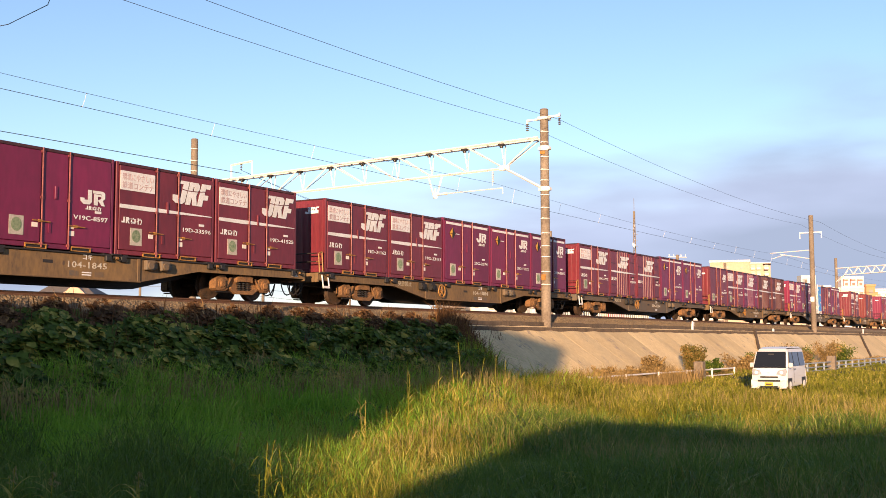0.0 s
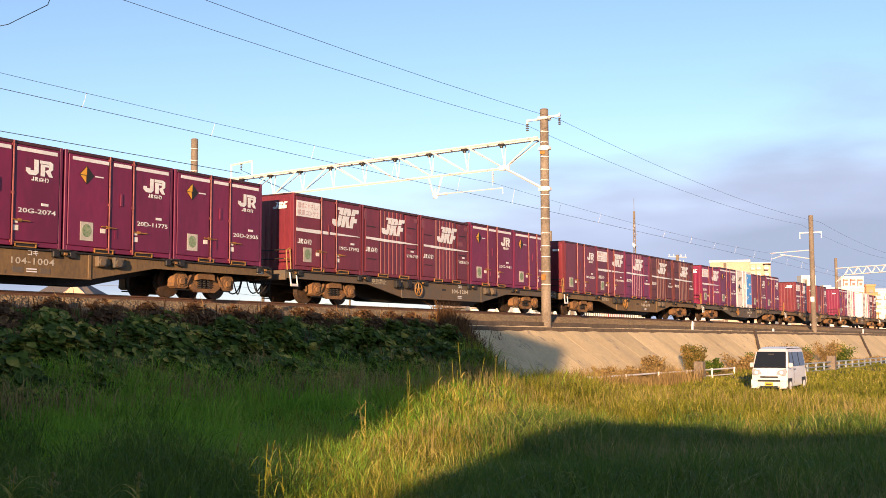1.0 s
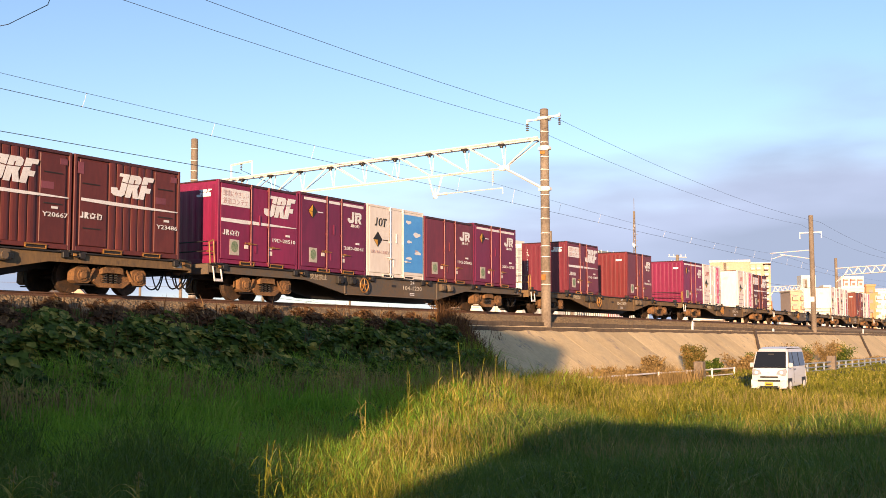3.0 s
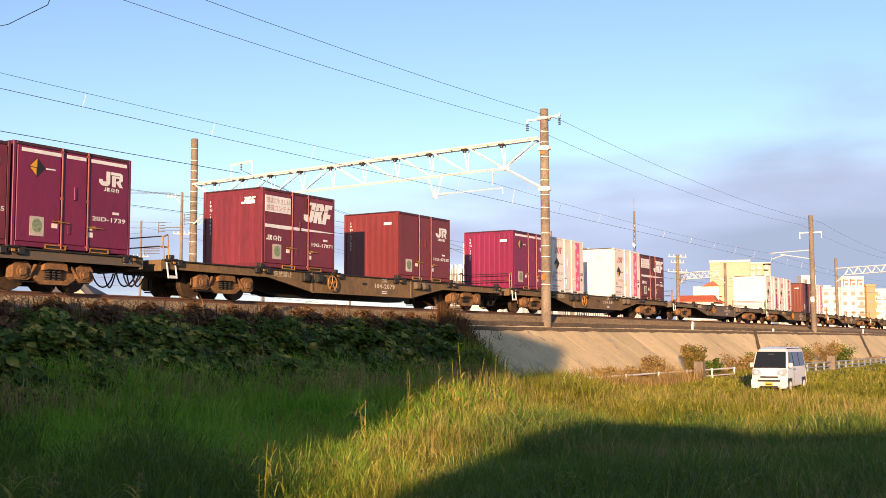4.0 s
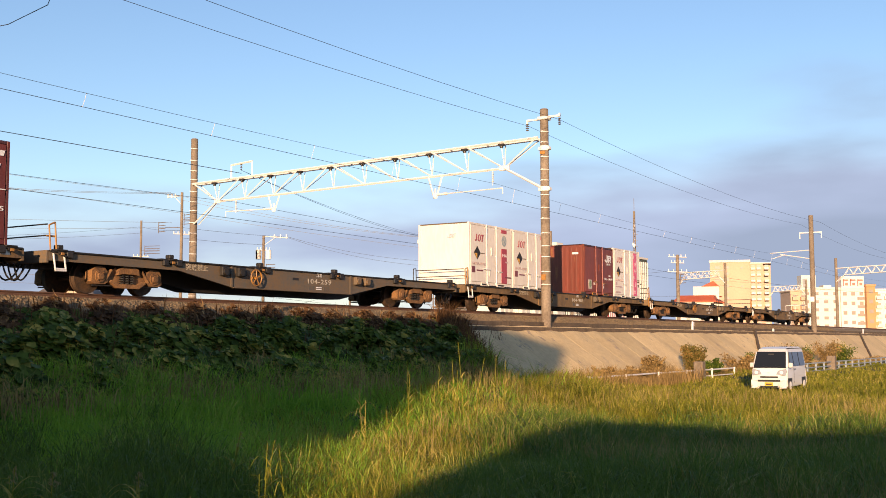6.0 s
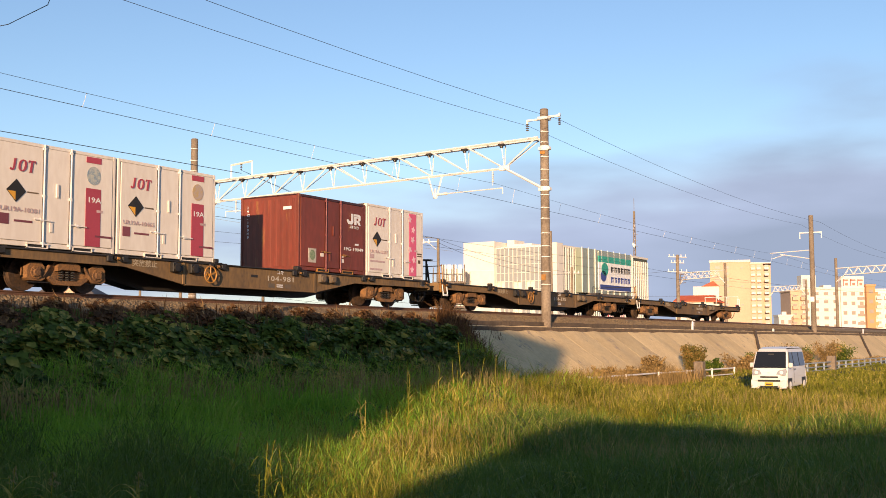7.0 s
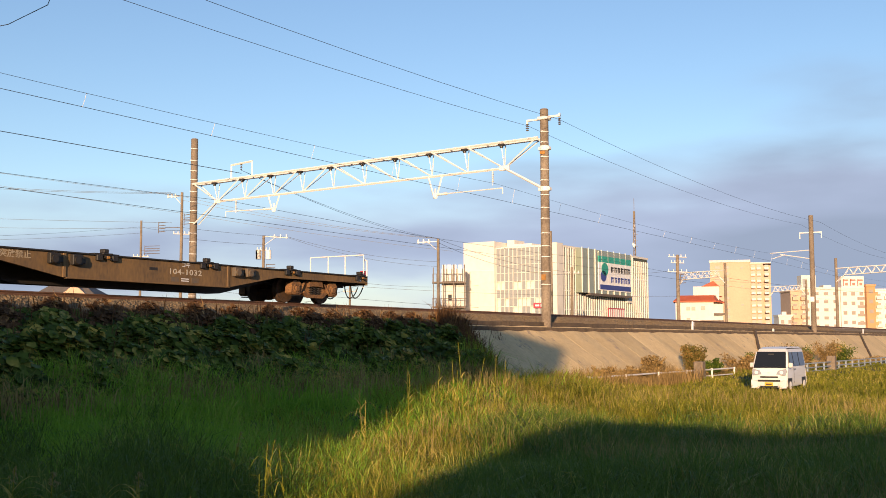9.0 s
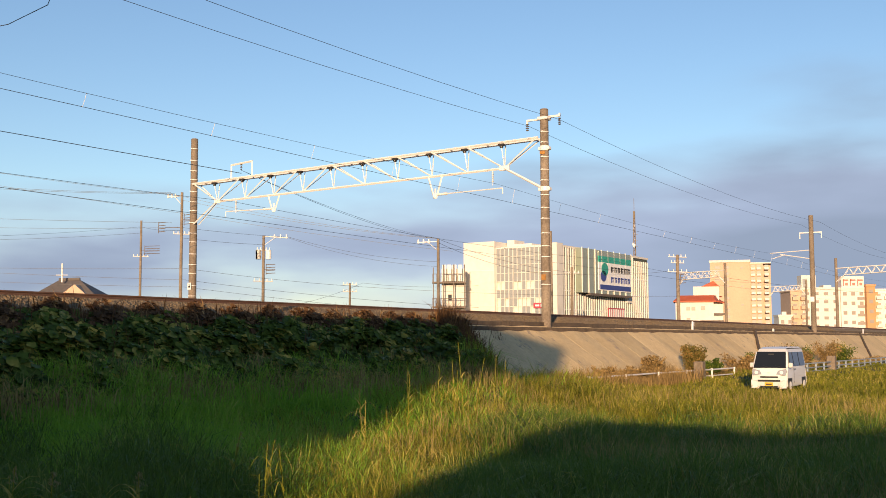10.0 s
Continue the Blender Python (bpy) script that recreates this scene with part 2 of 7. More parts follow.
def ballast():
    bm = bmesh.new()
    prof = [(-1.02, -0.64), (-1.0, -0.49), (-0.25, -0.19), (20.3, -0.20), (21.2, -0.66)]
    xs = np.concatenate([[-60], np.arange(-26, 70, 1.0), np.arange(70, 420, 10)])
    rows = []
    for x in xs:
        rows.append([bm.verts.new((x, y + 0.06 * noise.noise((x * 0.9, y, 0)), z + 0.035 * noise.noise((x * 0.7, y * 3, 4)))) for y, z in prof])
    for a, b in zip(rows, rows[1:]):
        for i in range(len(prof) - 1):
            bm.faces.new((a[i], b[i], b[i + 1], a[i + 1]))
    ob = part("ballast_bed", bm, M_BALLAST)
    tagged(ob, "brown crushed-stone ballast bed under the tracks", "ballast", kind="structure")
    # loose stones on the near shoulder
    rng = np.random.default_rng(5)
    n = 26000
    x = -16 + 90 * rng.random(n) ** 1.35
    u = rng.random(n)
    y = -1.0 + 1.62 * u
    z = np.interp(y, [-1.0, -0.25, 1], [-0.49, -0.19, -0.19])
    r = 0.022 + 0.03 * rng.random(n)
    tet = np.array([[1, 0.1, -0.4], [-0.6, 0.9, -0.3], [-0.5, -0.9, -0.3], [0.1, 0.0, 1.0], [0.7, -0.7, 0.5]])
    ang = rng.random(n) * 6.28
    c, s = np.cos(ang), np.sin(ang)
    v = tet[None] * r[:, None, None]
    vx = v[..., 0] * c[:, None] - v[..., 1] * s[:, None] + x[:, None]
    vy = v[..., 0] * s[:, None] + v[..., 1] * c[:, None] + y[:, None]
    vz = v[..., 2] + z[:, None]
    f = np.array([[0, 1, 3], [1, 2, 3], [0, 3, 4], [3, 2, 4], [2, 0, 4]])
    fast_mesh("loose_ballast", np.stack([vx, vy, vz], -1).reshape(-1, 3), (f[None] + 5 * np.arange(n)[:, None, None]).reshape(-1, 3), M_BALLAST,
              "loose brown and grey ballast stones on the track shoulder", "ballast")


def fast_mesh(name, verts, faces, material, label, category, kind="stuff", colour=None):
    """One joined mesh of triangles from arrays."""
    me = bpy.data.meshes.new(name)
    nv, nf = len(verts), len(faces)
    me.vertices.add(nv)
    me.vertices.foreach_set("co", np.ascontiguousarray(verts, np.float32).ravel())
    me.loops.add(nf * 3)
    me.loops.foreach_set("vertex_index", np.ascontiguousarray(faces, np.int32).ravel())
    me.polygons.add(nf)
    me.polygons.foreach_set("loop_start", np.arange(0, nf * 3, 3, dtype=np.int32))
    me.update(calc_edges=True)
    me.materials.append(material)
    return tagged(new(name, me), label, category, kind=kind)


ballast()


def track(yc, first):
    t = new("railway_track")
    for side in (-0.5335, 0.5335):
        y = yc + side
        prof = [(-0.0325, 0), (0.0325, 0), (0.0325, -0.035), (0.009, -0.05), (0.009, -0.125), (0.063, -0.138), (0.063, -0.153), (-0.063, -0.153), (-0.063, -0.138), (-0.009, -0.125), (-0.009, -0.05), (-0.0325, -0.035)]
        bm = bmesh.new()
        sheet(bm, [(-60, y + a, z) for a, z in prof], (480, 0, 0))
        part("rail", bm, M_RAIL, t)
    sl = None
    for i in range(190 if first else 60):
        x = -24 + i * 0.6
        if sl is None:
            bm = bmesh.new()
            box(bm, -0.12, 0.12, -1.0, 1.0, -0.17, 0, 0.02)
            sl = part("sleeper", bm, M_SLEEPER, t)
            sl.matrix_basis = pose(x, yc, -0.153)
        else:
            again(sl, x, yc, -0.153)
    tagged(t, "railway track with rusty rails on concrete sleepers", "railway track", "tracks on the bank", kind="structure")


for i, yc in enumerate(TRACKS):
    track(yc, i == 0)


# ---- concrete face of the bank ----
def concrete_slope():
    root = new("embankment_wall")
    up = Vector((0, 2.8, 2.22)).normalized()
    out = Vector((0, -2.22, 2.8)).normalized()
    # panels between slanting seams, gently rippled along the slant as the spray left them
    x = 2.6
    while x < 330:
        w, cols = (2.6, 13) if x < 130 else (10.0, 2)
        bm = bmesh.new()
        lo, hi = Vector((0, -4.15, -2.9)), Vector((0, -1.35, -0.66))
        grid = []
        for i in range(cols):
            xx = x + 0.010 + (w - 0.020) * i / (cols - 1)
            col = []
            for a in np.linspace(0, 1, 9):
                ripple = 0.017 * math.sin(xx * 3.1 + 5.5 * noise.noise((xx * 0.35, a * 1.2, 7))) * (0.5 + noise.noise((xx * 0.2, a, 3)))
                ripple += 0.035 * noise.noise((xx * 0.8, a * 2.5, 1)) - (0.02 if 0.45 < a < 0.55 else 0)
                col.append(bm.verts.new(lo.lerp(hi, a) + out * ripple + Vector((xx + 0.85 * (1 - a) - 0.85, 0, 0))))
            grid.append(col)
        for g0, g1 in zip(grid, grid[1:]):
            for i in range(8):
                bm.faces.new((g0[i], g1[i], g1[i + 1], g0[i + 1])).smooth = True
        geo = bmesh.ops.extrude_face_region(bm, geom=bm.faces[:])
        bmesh.ops.translate(bm, verts=[v for v in geo["geom"] if isinstance(v, bmesh.types.BMVert)], vec=-out * 0.14)
        bmesh.ops.recalc_face_normals(bm, faces=bm.faces)
        for e in bm.edges:
            if len(e.link_faces) == 2 and e.calc_face_angle() > 0.6:
                e.smooth = False
        part("panel", bm, M_SHOTCRETE, root)
        x += w
    part("backing", boxes((5.0, 330, -1.6, -1.36, -1.4, -0.70)), M_KERB, root)
    bm = bmesh.new()
    sheet(bm, [(3.0, -4.12, -3.1), (3.0, -1.36, -0.80), (3.0, -1.36, -3.1)], (327, 0, 0))
    part("joint_bed", bm, M_KERB, root)
    tagged(root, "pale weathered concrete slope with slanting seams", "embankment wall", kind="structure")
    kerb = new("ballast_kerb")
    x = 2.0
    bm = bmesh.new()
    box(bm, 0, 1.98, -1.30, -1.04, -0.86, -0.47, 0.015)
    first = part("kerb_block", bm, M_KERB, kerb)
    first.matrix_basis = pose(x, 0, 0)
    for i in range(1, 120):
        again(first, x + 2.0 * i, 0.012 * math.sin(i * 5.1), 0.012 * math.sin(i * 3.7))
    tagged(kerb, "dark stained concrete kerb along the ballast", "kerb", kind="structure")


concrete_slope()


# ---- masts and portals ----
def mast(x, y, top, r, label, base=-0.75, bands=True, lean=0.0):
    root = new("catenary_mast")
    bm = bmesh.new()
    rod(bm, (0, 0, 0), (lean, 0, top - base), r, 20, r * 0.86)
    part("shaft", bm, M_POLE, root)
    rod_bm = bmesh.new()
    rod(rod_bm, (lean, 0, top - base), (lean, 0, top - base + 0.05), r * 0.9, 20, r * 0.75)
    part("cap", rod_bm, M_POLE, root)
    if bands:
        z, k = 1.9, 0
        while z < top - base - 0.4:
            rr = r * (1 - 0.14 * z / (top - base)) + 0.012
            bm = bmesh.new()
            rod(bm, (lean * z / (top - base), 0, z), (lean * z / (top - base), 0, z + 0.028), rr, 16)
            box(bm, -rr - 0.05, -rr + 0.01, -0.04, 0.04, z - 0.01, z + 0.04)
            part("band", bm, M_GALV, root)
            z += 0.56 + 0.1 * math.sin(k * 2.1)
            k += 1
    root.matrix_basis = pose(x, y, base)
    return tagged(root, label, "mast", "catenary masts")


def bar(bm, a, b, w=0.05):
    rod(bm, a, b, w, 6)


def insulator(bm, x, y, z, n=3, r=0.07):
    for i in range(n):
        rod(bm, (x, y, z - 0.085 * i), (x, y, z - 0.085 * i - 0.045), r, 10, r * 0.55)


XP = 14.04
near_mast = mast(XP, -1.3, 8.86, 0.215, "tall brown-grey concrete catenary mast with steel bands")
far_mast = mast(XP, 19.6, 9.6, 0.215, "brown-grey concrete catenary mast across the tracks")


def mast_arms(m, y, z):
    """The cross arm with two hanging insulators at the mast's head."""
    bm = bmesh.new()
    box(bm, -0.04, 0.04, -0.78, -0.15, z - 0.04, z + 0.05)
    box(bm, -0.04, 0.04, 0.15, 0.85, z - 0.10, z - 0.02)
    box(bm, -0.24, 0.24, -0.24, 0.24, z - 0.12, z + 0.02, 0.03)
    box(bm, -0.03, 0.03, -0.78, -0.72, z - 0.02, z + 0.12)
    box(bm, -0.03, 0.03, 0.80, 0.86, z - 0.22, z - 0.02)
    part("cross_arm", bm, M_GALV, m)
    for yy, zz in ((-0.74, z - 0.10), (0.83, z - 0.22)):
        bm = bmesh.new()
        insulator(bm, 0, yy, zz, 4, 0.075)
        part("insulator", bm, M_KERB, m)


mast_arms(near_mast, -1.3, 9.28)
for zz, c in ((7.75, 0.26), (5.95, 0.27)):
    bm = bmesh.new()
    rod(bm, (0, 0, zz + 0.06), (0, 0, zz + 0.26), c - 0.045, 20)
    box(bm, -0.12, 0.12, -0.28, 0.28, zz + 0.08, zz + 0.22, 0.02)
    part("clamp", bm, M_GALV, near_mast)
plate = part("number_plate", boxes((-0.24, -0.225, -0.13, 0.13, 2.25, 2.62)), M_WHITE, far_mast, "small white plate with a dark bar")
part("bar", boxes((-0.25, -0.238, -0.06, 0.06, 2.36, 2.52)), M_BLACK, plate)
part("orange_plate", boxes((-0.232, -0.2, -0.12, 0.12, 7.62, 7.76)), M_YELLOW, near_mast)
part("orange_plate", boxes((-0.235, -0.2, -0.10, 0.10, 2.1, 2.35)), M_YELLOW, near_mast)


def portal():
    """The white lattice beam between the two masts: two chords in depth, posts and diagonals, braced down to the masts."""
    root = new("portal_beam")
    top = lambda y: 7.62 - 0.47 * (y + 0.9) / 20.3
    low = lambda y: 6.44 - 0.31 * (y - 0.69) / 17.2
    for dx in (-0.24, 0.24):
        part("top_chord", boxes_between([((dx, -1.1, top(-1.1)), (dx, 19.5, top(19.5)))], 0.06), M_GALV, root)
    part("bottom_chord", boxes_between([((0, 0.69, low(0.69)), (0, 17.9, low(17.9)))], 0.06), M_GALV, root)
    ys = [0.69 + 17.2 * i / 9 for i in range(10)]
    for i, y in enumerate(ys):
        for dx in (-0.24, 0.24):
            part("post", boxes_between([((0, y, low(y)), (dx, y + 0.06, top(y)))], 0.028), M_GALV, root)
        part("cleat", boxes((-0.27, -0.10, y - 0.08, y + 0.20, top(y) - 0.16, top(y) - 0.06), (-0.22, -0.14, y - 0.02, y + 0.12, top(y) - 0.24, top(y) - 0.16)), M_BLACK, root)
        part("cross_tie", boxes_between([((-0.24, y + 0.9, top(y + 0.9)), (0.24, y + 0.9, top(y + 0.9)))], 0.03), M_GALV, root)
    for i in range(9):
        a, b = ys[i], ys[i + 1]
        for dx in (-0.24, 0.24):
            ends = ((0, a, low(a)), (dx, b - 0.05, top(b))) if i < 5 else ((0, b, low(b)), (dx, a + 0.15, top(a)))
            part("diagonal", boxes_between([ends], 0.036 if dx < 0 else 0.024), M_GALV, root)
    for dx in (-0.24, 0.24):
        part("diagonal", boxes_between([((0, 0.69, low(0.69)), (dx, -1.0, top(-1)))], 0.036), M_GALV, root)
        part("diagonal", boxes_between([((0, 17.9, low(17.9)), (dx, 19.4, top(19.4)))], 0.036), M_GALV, root)
        part("knee_brace", boxes_between([((dx * 0.2, 0.69, low(0.69)), (dx * 0.5, -1.15, 5.42))], 0.05), M_GALV, root)
        part("knee_brace", boxes_between([((dx * 0.2, 17.9, low(17.9)), (dx * 0.8, 19.4, 5.0))], 0.04), M_GALV, root)
    part("gusset", boxes((-0.05, 0.05, 0.45, 0.95, low(0.69) - 0.10, low(0.69) + 0.12), (-0.05, 0.05, 17.7, 18.1, low(17.9) - 0.1, low(17.9) + 0.1), cut=0.02), M_GALV, root)
    # hanging brackets that carry the contact wire arms
    for y, tip, low_z in ((4.35, 0.8, 5.34), (14.05, 17.3, 5.33)):
        bracket = part("drop_bracket", boxes_between([((0, y + 0.38, low(y)), (0, y + 0.05, low_z)), ((0, y - 0.38, low(y)), (0, y - 0.05, low_z)), ((0, y, low_z + 0.45), (0, y, low_z - 0.02))], 0.05), M_GALV, root)
        part("steady_arm", boxes_between([((0, y, low_z + 0.17), (0, tip, low_z + 0.22)), ((0, tip, low_z + 0.22), (0, tip, low_z - 0.04))], 0.026), M_GALV, bracket)
        bm = bmesh.new()
        rod(bm, (0, y + (0.1 if tip > y else -0.1), low_z + 0.17), (0, y + (0.65 if tip > y else -0.65), low_z + 0.18), 0.06, 10)
        part("rod_insulator", bm, M_GALV, bracket)
    for y in (1.3, 16.6):
        bm = bmesh.new()
        insulator(bm, 0, y, low(y) - 0.10, 6, 0.06)
        rod(bm, (0, y, low(y)), (0, y, low(y) - 0.72), 0.015, 6)
        part("suspension_insulator", bm, M_GALV, root)
    hoop = part("hoop", boxes_between([((0, 16.95, top(16.9)), (0, 16.95, 7.98)), ((0, 16.98, 7.98), (0, 15.5, 8.08)), ((0, 15.53, 8.08), (0, 15.53, top(15.5)))], 0.055), M_GALV, root)
    bm = bmesh.new()
    insulator(bm, 0, 16.26, 7.98, 4, 0.06)
    part("insulator", bm, M_KERB, hoop)
    root.matrix_basis = pose(XP, 0, 0)
    tagged(root, "white galvanised lattice portal beam between two masts", "portal beam")


def boxes_between(ends, w):
    bm = bmesh.new()
    for a, b in ends:
        rod(bm, a, b, w * 0.95, 4)
    return bm


portal()


def small_portal(x, y0, y1, z0, z1, top0, top1):
    """A portal further down the line: two masts and a lattice beam with a lowered middle."""
    for y, t in ((y0, top0), (y1, top1)):
        if t:
            mast(x, y, t, 0.2, "grey-brown concrete catenary mast down the line", bands=False)
    root = new("portal_beam")
    n = 6
    for dx in (-0.25, 0.25):
        part("top_chord", boxes_between([((dx, y0, z0), (dx, y1, z1))], 0.05), M_GALV, root)
        ia, ib = y0 + (y1 - y0) * 0.12, y0 + (y1 - y0) * 0.88
        part("bottom_chord", boxes_between([((dx, ia, z0 - 0.85), (dx, ib, z1 - 0.85)), ((dx, y0, z0 - 1.7), (dx, ia, z0 - 0.85)), ((dx, ib, z1 - 0.85), (dx, y1, z1 - 1.7))], 0.05), M_GALV, root)
        for i in range(n):
            a, b = ia + (ib - ia) * i / n, ia + (ib - ia) * (i + 1) / n
            za, zb = z0 + (z1 - z0) * i / n, z0 + (z1 - z0) * (i + 1) / n
            part("diagonal", boxes_between([((dx, a, za - 0.85), (dx, (a + b) / 2, (za + zb) / 2)), ((dx, (a + b) / 2, (za + zb) / 2), (dx, b, zb - 0.85))], 0.035), M_GALV, root)
    root.matrix_basis = pose(x, 0, 0)
    tagged(root, "pale lattice portal beam down the line", "portal beam")


# the second near mast with its bracket arm, and the portals behind it
second = mast(63.74, -1.3, 8.92, 0.215, "brown-grey concrete catenary mast with a bracket arm", lean=0.0, bands=False)
part("cross_arm", boxes((-0.05, 0.05, -0.85, 0.95, 8.25, 8.34), (-0.04, 0.04, -0.85, -0.78, 7.8, 8.3), (-0.04, 0.04, 0.88, 0.95, 7.8, 8.3)), M_GALV, second)
part("bracket_arm", boxes_between([((0, 0.2, 6.85), (0, 3.4, 6.72)), ((0, 0.2, 6.15), (0, 2.6, 6.6)), ((0, 2.2, 6.55), (0, 3.2, 6.25))], 0.035), M_GALV, second)
part("white_plate", boxes((-0.28, -0.25, -0.15, 0.15, 2.6, 3.0)), M_WHITE, second)
small_portal(113.4, 27.6, 21.1, 7.7, 7.9, 10.1, 8.8)
small_portal(170.0, 30.5, 24.0, 8.2, 8.4, None, 9.2)
small_portal(113.4, 7.1, -1.3, 7.6, 7.9, 8.83, 9.0)


def wires():
    """Contact and carrier wires, feeders, each a thin round cable that hangs between the masts."""
    def line(points, r, label):
        tagged(part("overhead_wire", tube(points, r), M_WIRE), label, "wire", "overhead wires")

    spans = [XP - 49.7, XP, 63.74, 113.4, 163.0]

    def hung(y, z, sag, n=10, ys=None):
        pts = []
        for i, (a, b) in enumerate(zip(spans, spans[1:])):
            for k in range(n):
                u = k / n
                yy = y if ys is None else ys[i] * (1 - u) + ys[i + 1] * u
                pts.append((a + (b - a) * u, yy, z - sag * 4 * u * (1 - u)))
        return pts
    line(hung(1.3, 5.12, 0.02), 0.008, "dark contact wire over the near track")
    carrier = hung(1.15, 5.78, 0.33)
    line(carrier, 0.006, "dark carrier wire over the near track")
    for k in range(22):  # droppers every five metres
        x = -9.1 + 5.0 * k
        zc = float(np.interp(x, [q[0] for q in carrier], [q[2] for q in carrier]))
        tagged(part("overhead_wire", tube([(x, 1.15, zc + 0.01), (x, 1.20, zc - 0.15), (x, 1.30, 5.09)], 0.006, 4), M_GALV), "thin pale dropper between carrier and contact wire", "wire", "overhead wires")
    line(hung(16.6, 5.12, 0.02), 0.011, "dark contact wire over a far track")
    line(hung(16.6, 6.0, 0.35), 0.010, "dark carrier wire over a far track")
    line(hung(-0.47, 8.25, 0.55), 0.008, "dark feeder wire hung from the masts")
    line(hung(-2.04, 8.36, 0.55), 0.008, "dark feeder wire hung from the masts")
    line([(XP - 60 + 6 * k, 16.26, 7.50 - 0.0095 * (60 - 6 * k)) for k in range(11)], 0.016, "dark feeder wire across the tracks")


wires()

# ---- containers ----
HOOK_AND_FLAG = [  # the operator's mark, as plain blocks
    [(0.00, 0.42), (0.00, 0.20), (0.12, 0.0), (0.36, 0.0), (0.46, 0.18), (0.46, 1.0), (0.30, 1.0), (0.30, 0.30), (0.16, 0.30), (0.16, 0.42)],
    [(0.54, 0.0), (0.54, 0.76), (0.84, 0.76), (0.84, 0.62), (0.70, 0.62), (0.70, 0.0)],
    [(0.50, 1.0), (0.50, 0.80), (0.86, 0.80), (0.84, 0.48), (0.70, 0.36), (0.86, 0.0), (1.0, 0.0), (0.90, 0.36), (1.0, 0.50), (1.0, 0.88), (0.90, 1.0)],
]
SLANTED_BLOCKS = [  # the old slanted mark: solid leaning blocks parted by a thin line
    [(0.00, 0.36), (0.00, 0.12), (0.07, 0.02), (0.24, 0.0), (0.31, 0.10), (0.375, 0.58), (0.245, 0.62), (0.20, 0.26), (0.15, 0.26), (0.15, 0.36)],
    [(0.25, 0.66), (0.28, 0.86), (0.19, 0.86), (0.21, 1.0), (0.435, 1.0), (0.38, 0.62)],
    [(0.40, 0.62), (0.455, 1.0), (0.67, 1.0), (0.715, 0.90), (0.695, 0.70), (0.66, 0.635), (0.545, 0.63), (0.57, 0.80), (0.54, 0.80), (0.515, 0.62)],
    [(0.395, 0.58), (0.32, 0.0), (0.445, 0.0), (0.50, 0.38), (0.505, 0.0), (0.63, 0.0), (0.61, 0.42), (0.655, 0.60)],
    [(0.715, 0.65), (0.765, 1.0), (1.02, 1.0), (0.99, 0.80), (0.875, 0.80), (0.86, 0.69)],
    [(0.71, 0.61), (0.63, 0.0), (0.765, 0.0), (0.805, 0.30), (0.915, 0.30), (0.945, 0.52), (0.835, 0.52), (0.85, 0.65)],
]
OWNER_SIGNS = [  # four small signs as plain figures
    [(0.00, 0.30), (0.00, 0.05), (0.15, 0.05), (0.15, 1.0), (0.09, 1.0), (0.09, 0.22), (0.05, 0.30)],
    [(0.21, 0.0), (0.21, 1.0), (0.34, 1.0), (0.38, 0.85), (0.38, 0.62), (0.33, 0.48), (0.40, 0.0), (0.33, 0.0), (0.27, 0.45), (0.27, 0.0)],
    [(0.46, 0.22), (0.46, 0.66), (0.52, 0.66), (0.52, 0.34), (0.64, 0.34), (0.64, 0.66), (0.70, 0.66), (0.70, 0.22)],
    [(0.44, 0.74), (0.44, 0.84), (0.55, 0.84), (0.55, 0.98), (0.61, 0.98), (0.61, 0.84), (0.72, 0.84), (0.72, 0.74)],
    [(0.46, 0.0), (0.46, 0.10), (0.54, 0.16), (0.62, 0.16), (0.70, 0.10), (0.70, 0.0), (0.60, 0.08), (0.56, 0.08)],
    [(0.80, 0.0), (0.80, 0.40), (0.75, 0.36), (0.75, 0.46), (0.80, 0.52), (0.80, 1.0), (0.85, 1.0), (0.85, 0.0)],
    [(0.88, 0.62), (0.90, 0.98), (0.94, 0.98), (0.93, 0.82), (1.02, 0.82), (0.98, 0.0), (0.90, 0.0), (0.91, 0.10), (0.95, 0.12), (0.97, 0.70), (0.91, 0.70)],
]
HEIGHTS = {"jrf": 2.5, "old": 2.5, "jr": 2.5, "jrv": 2.51, "tall": 2.57, "jot": 2.58, "picture": 2.58}


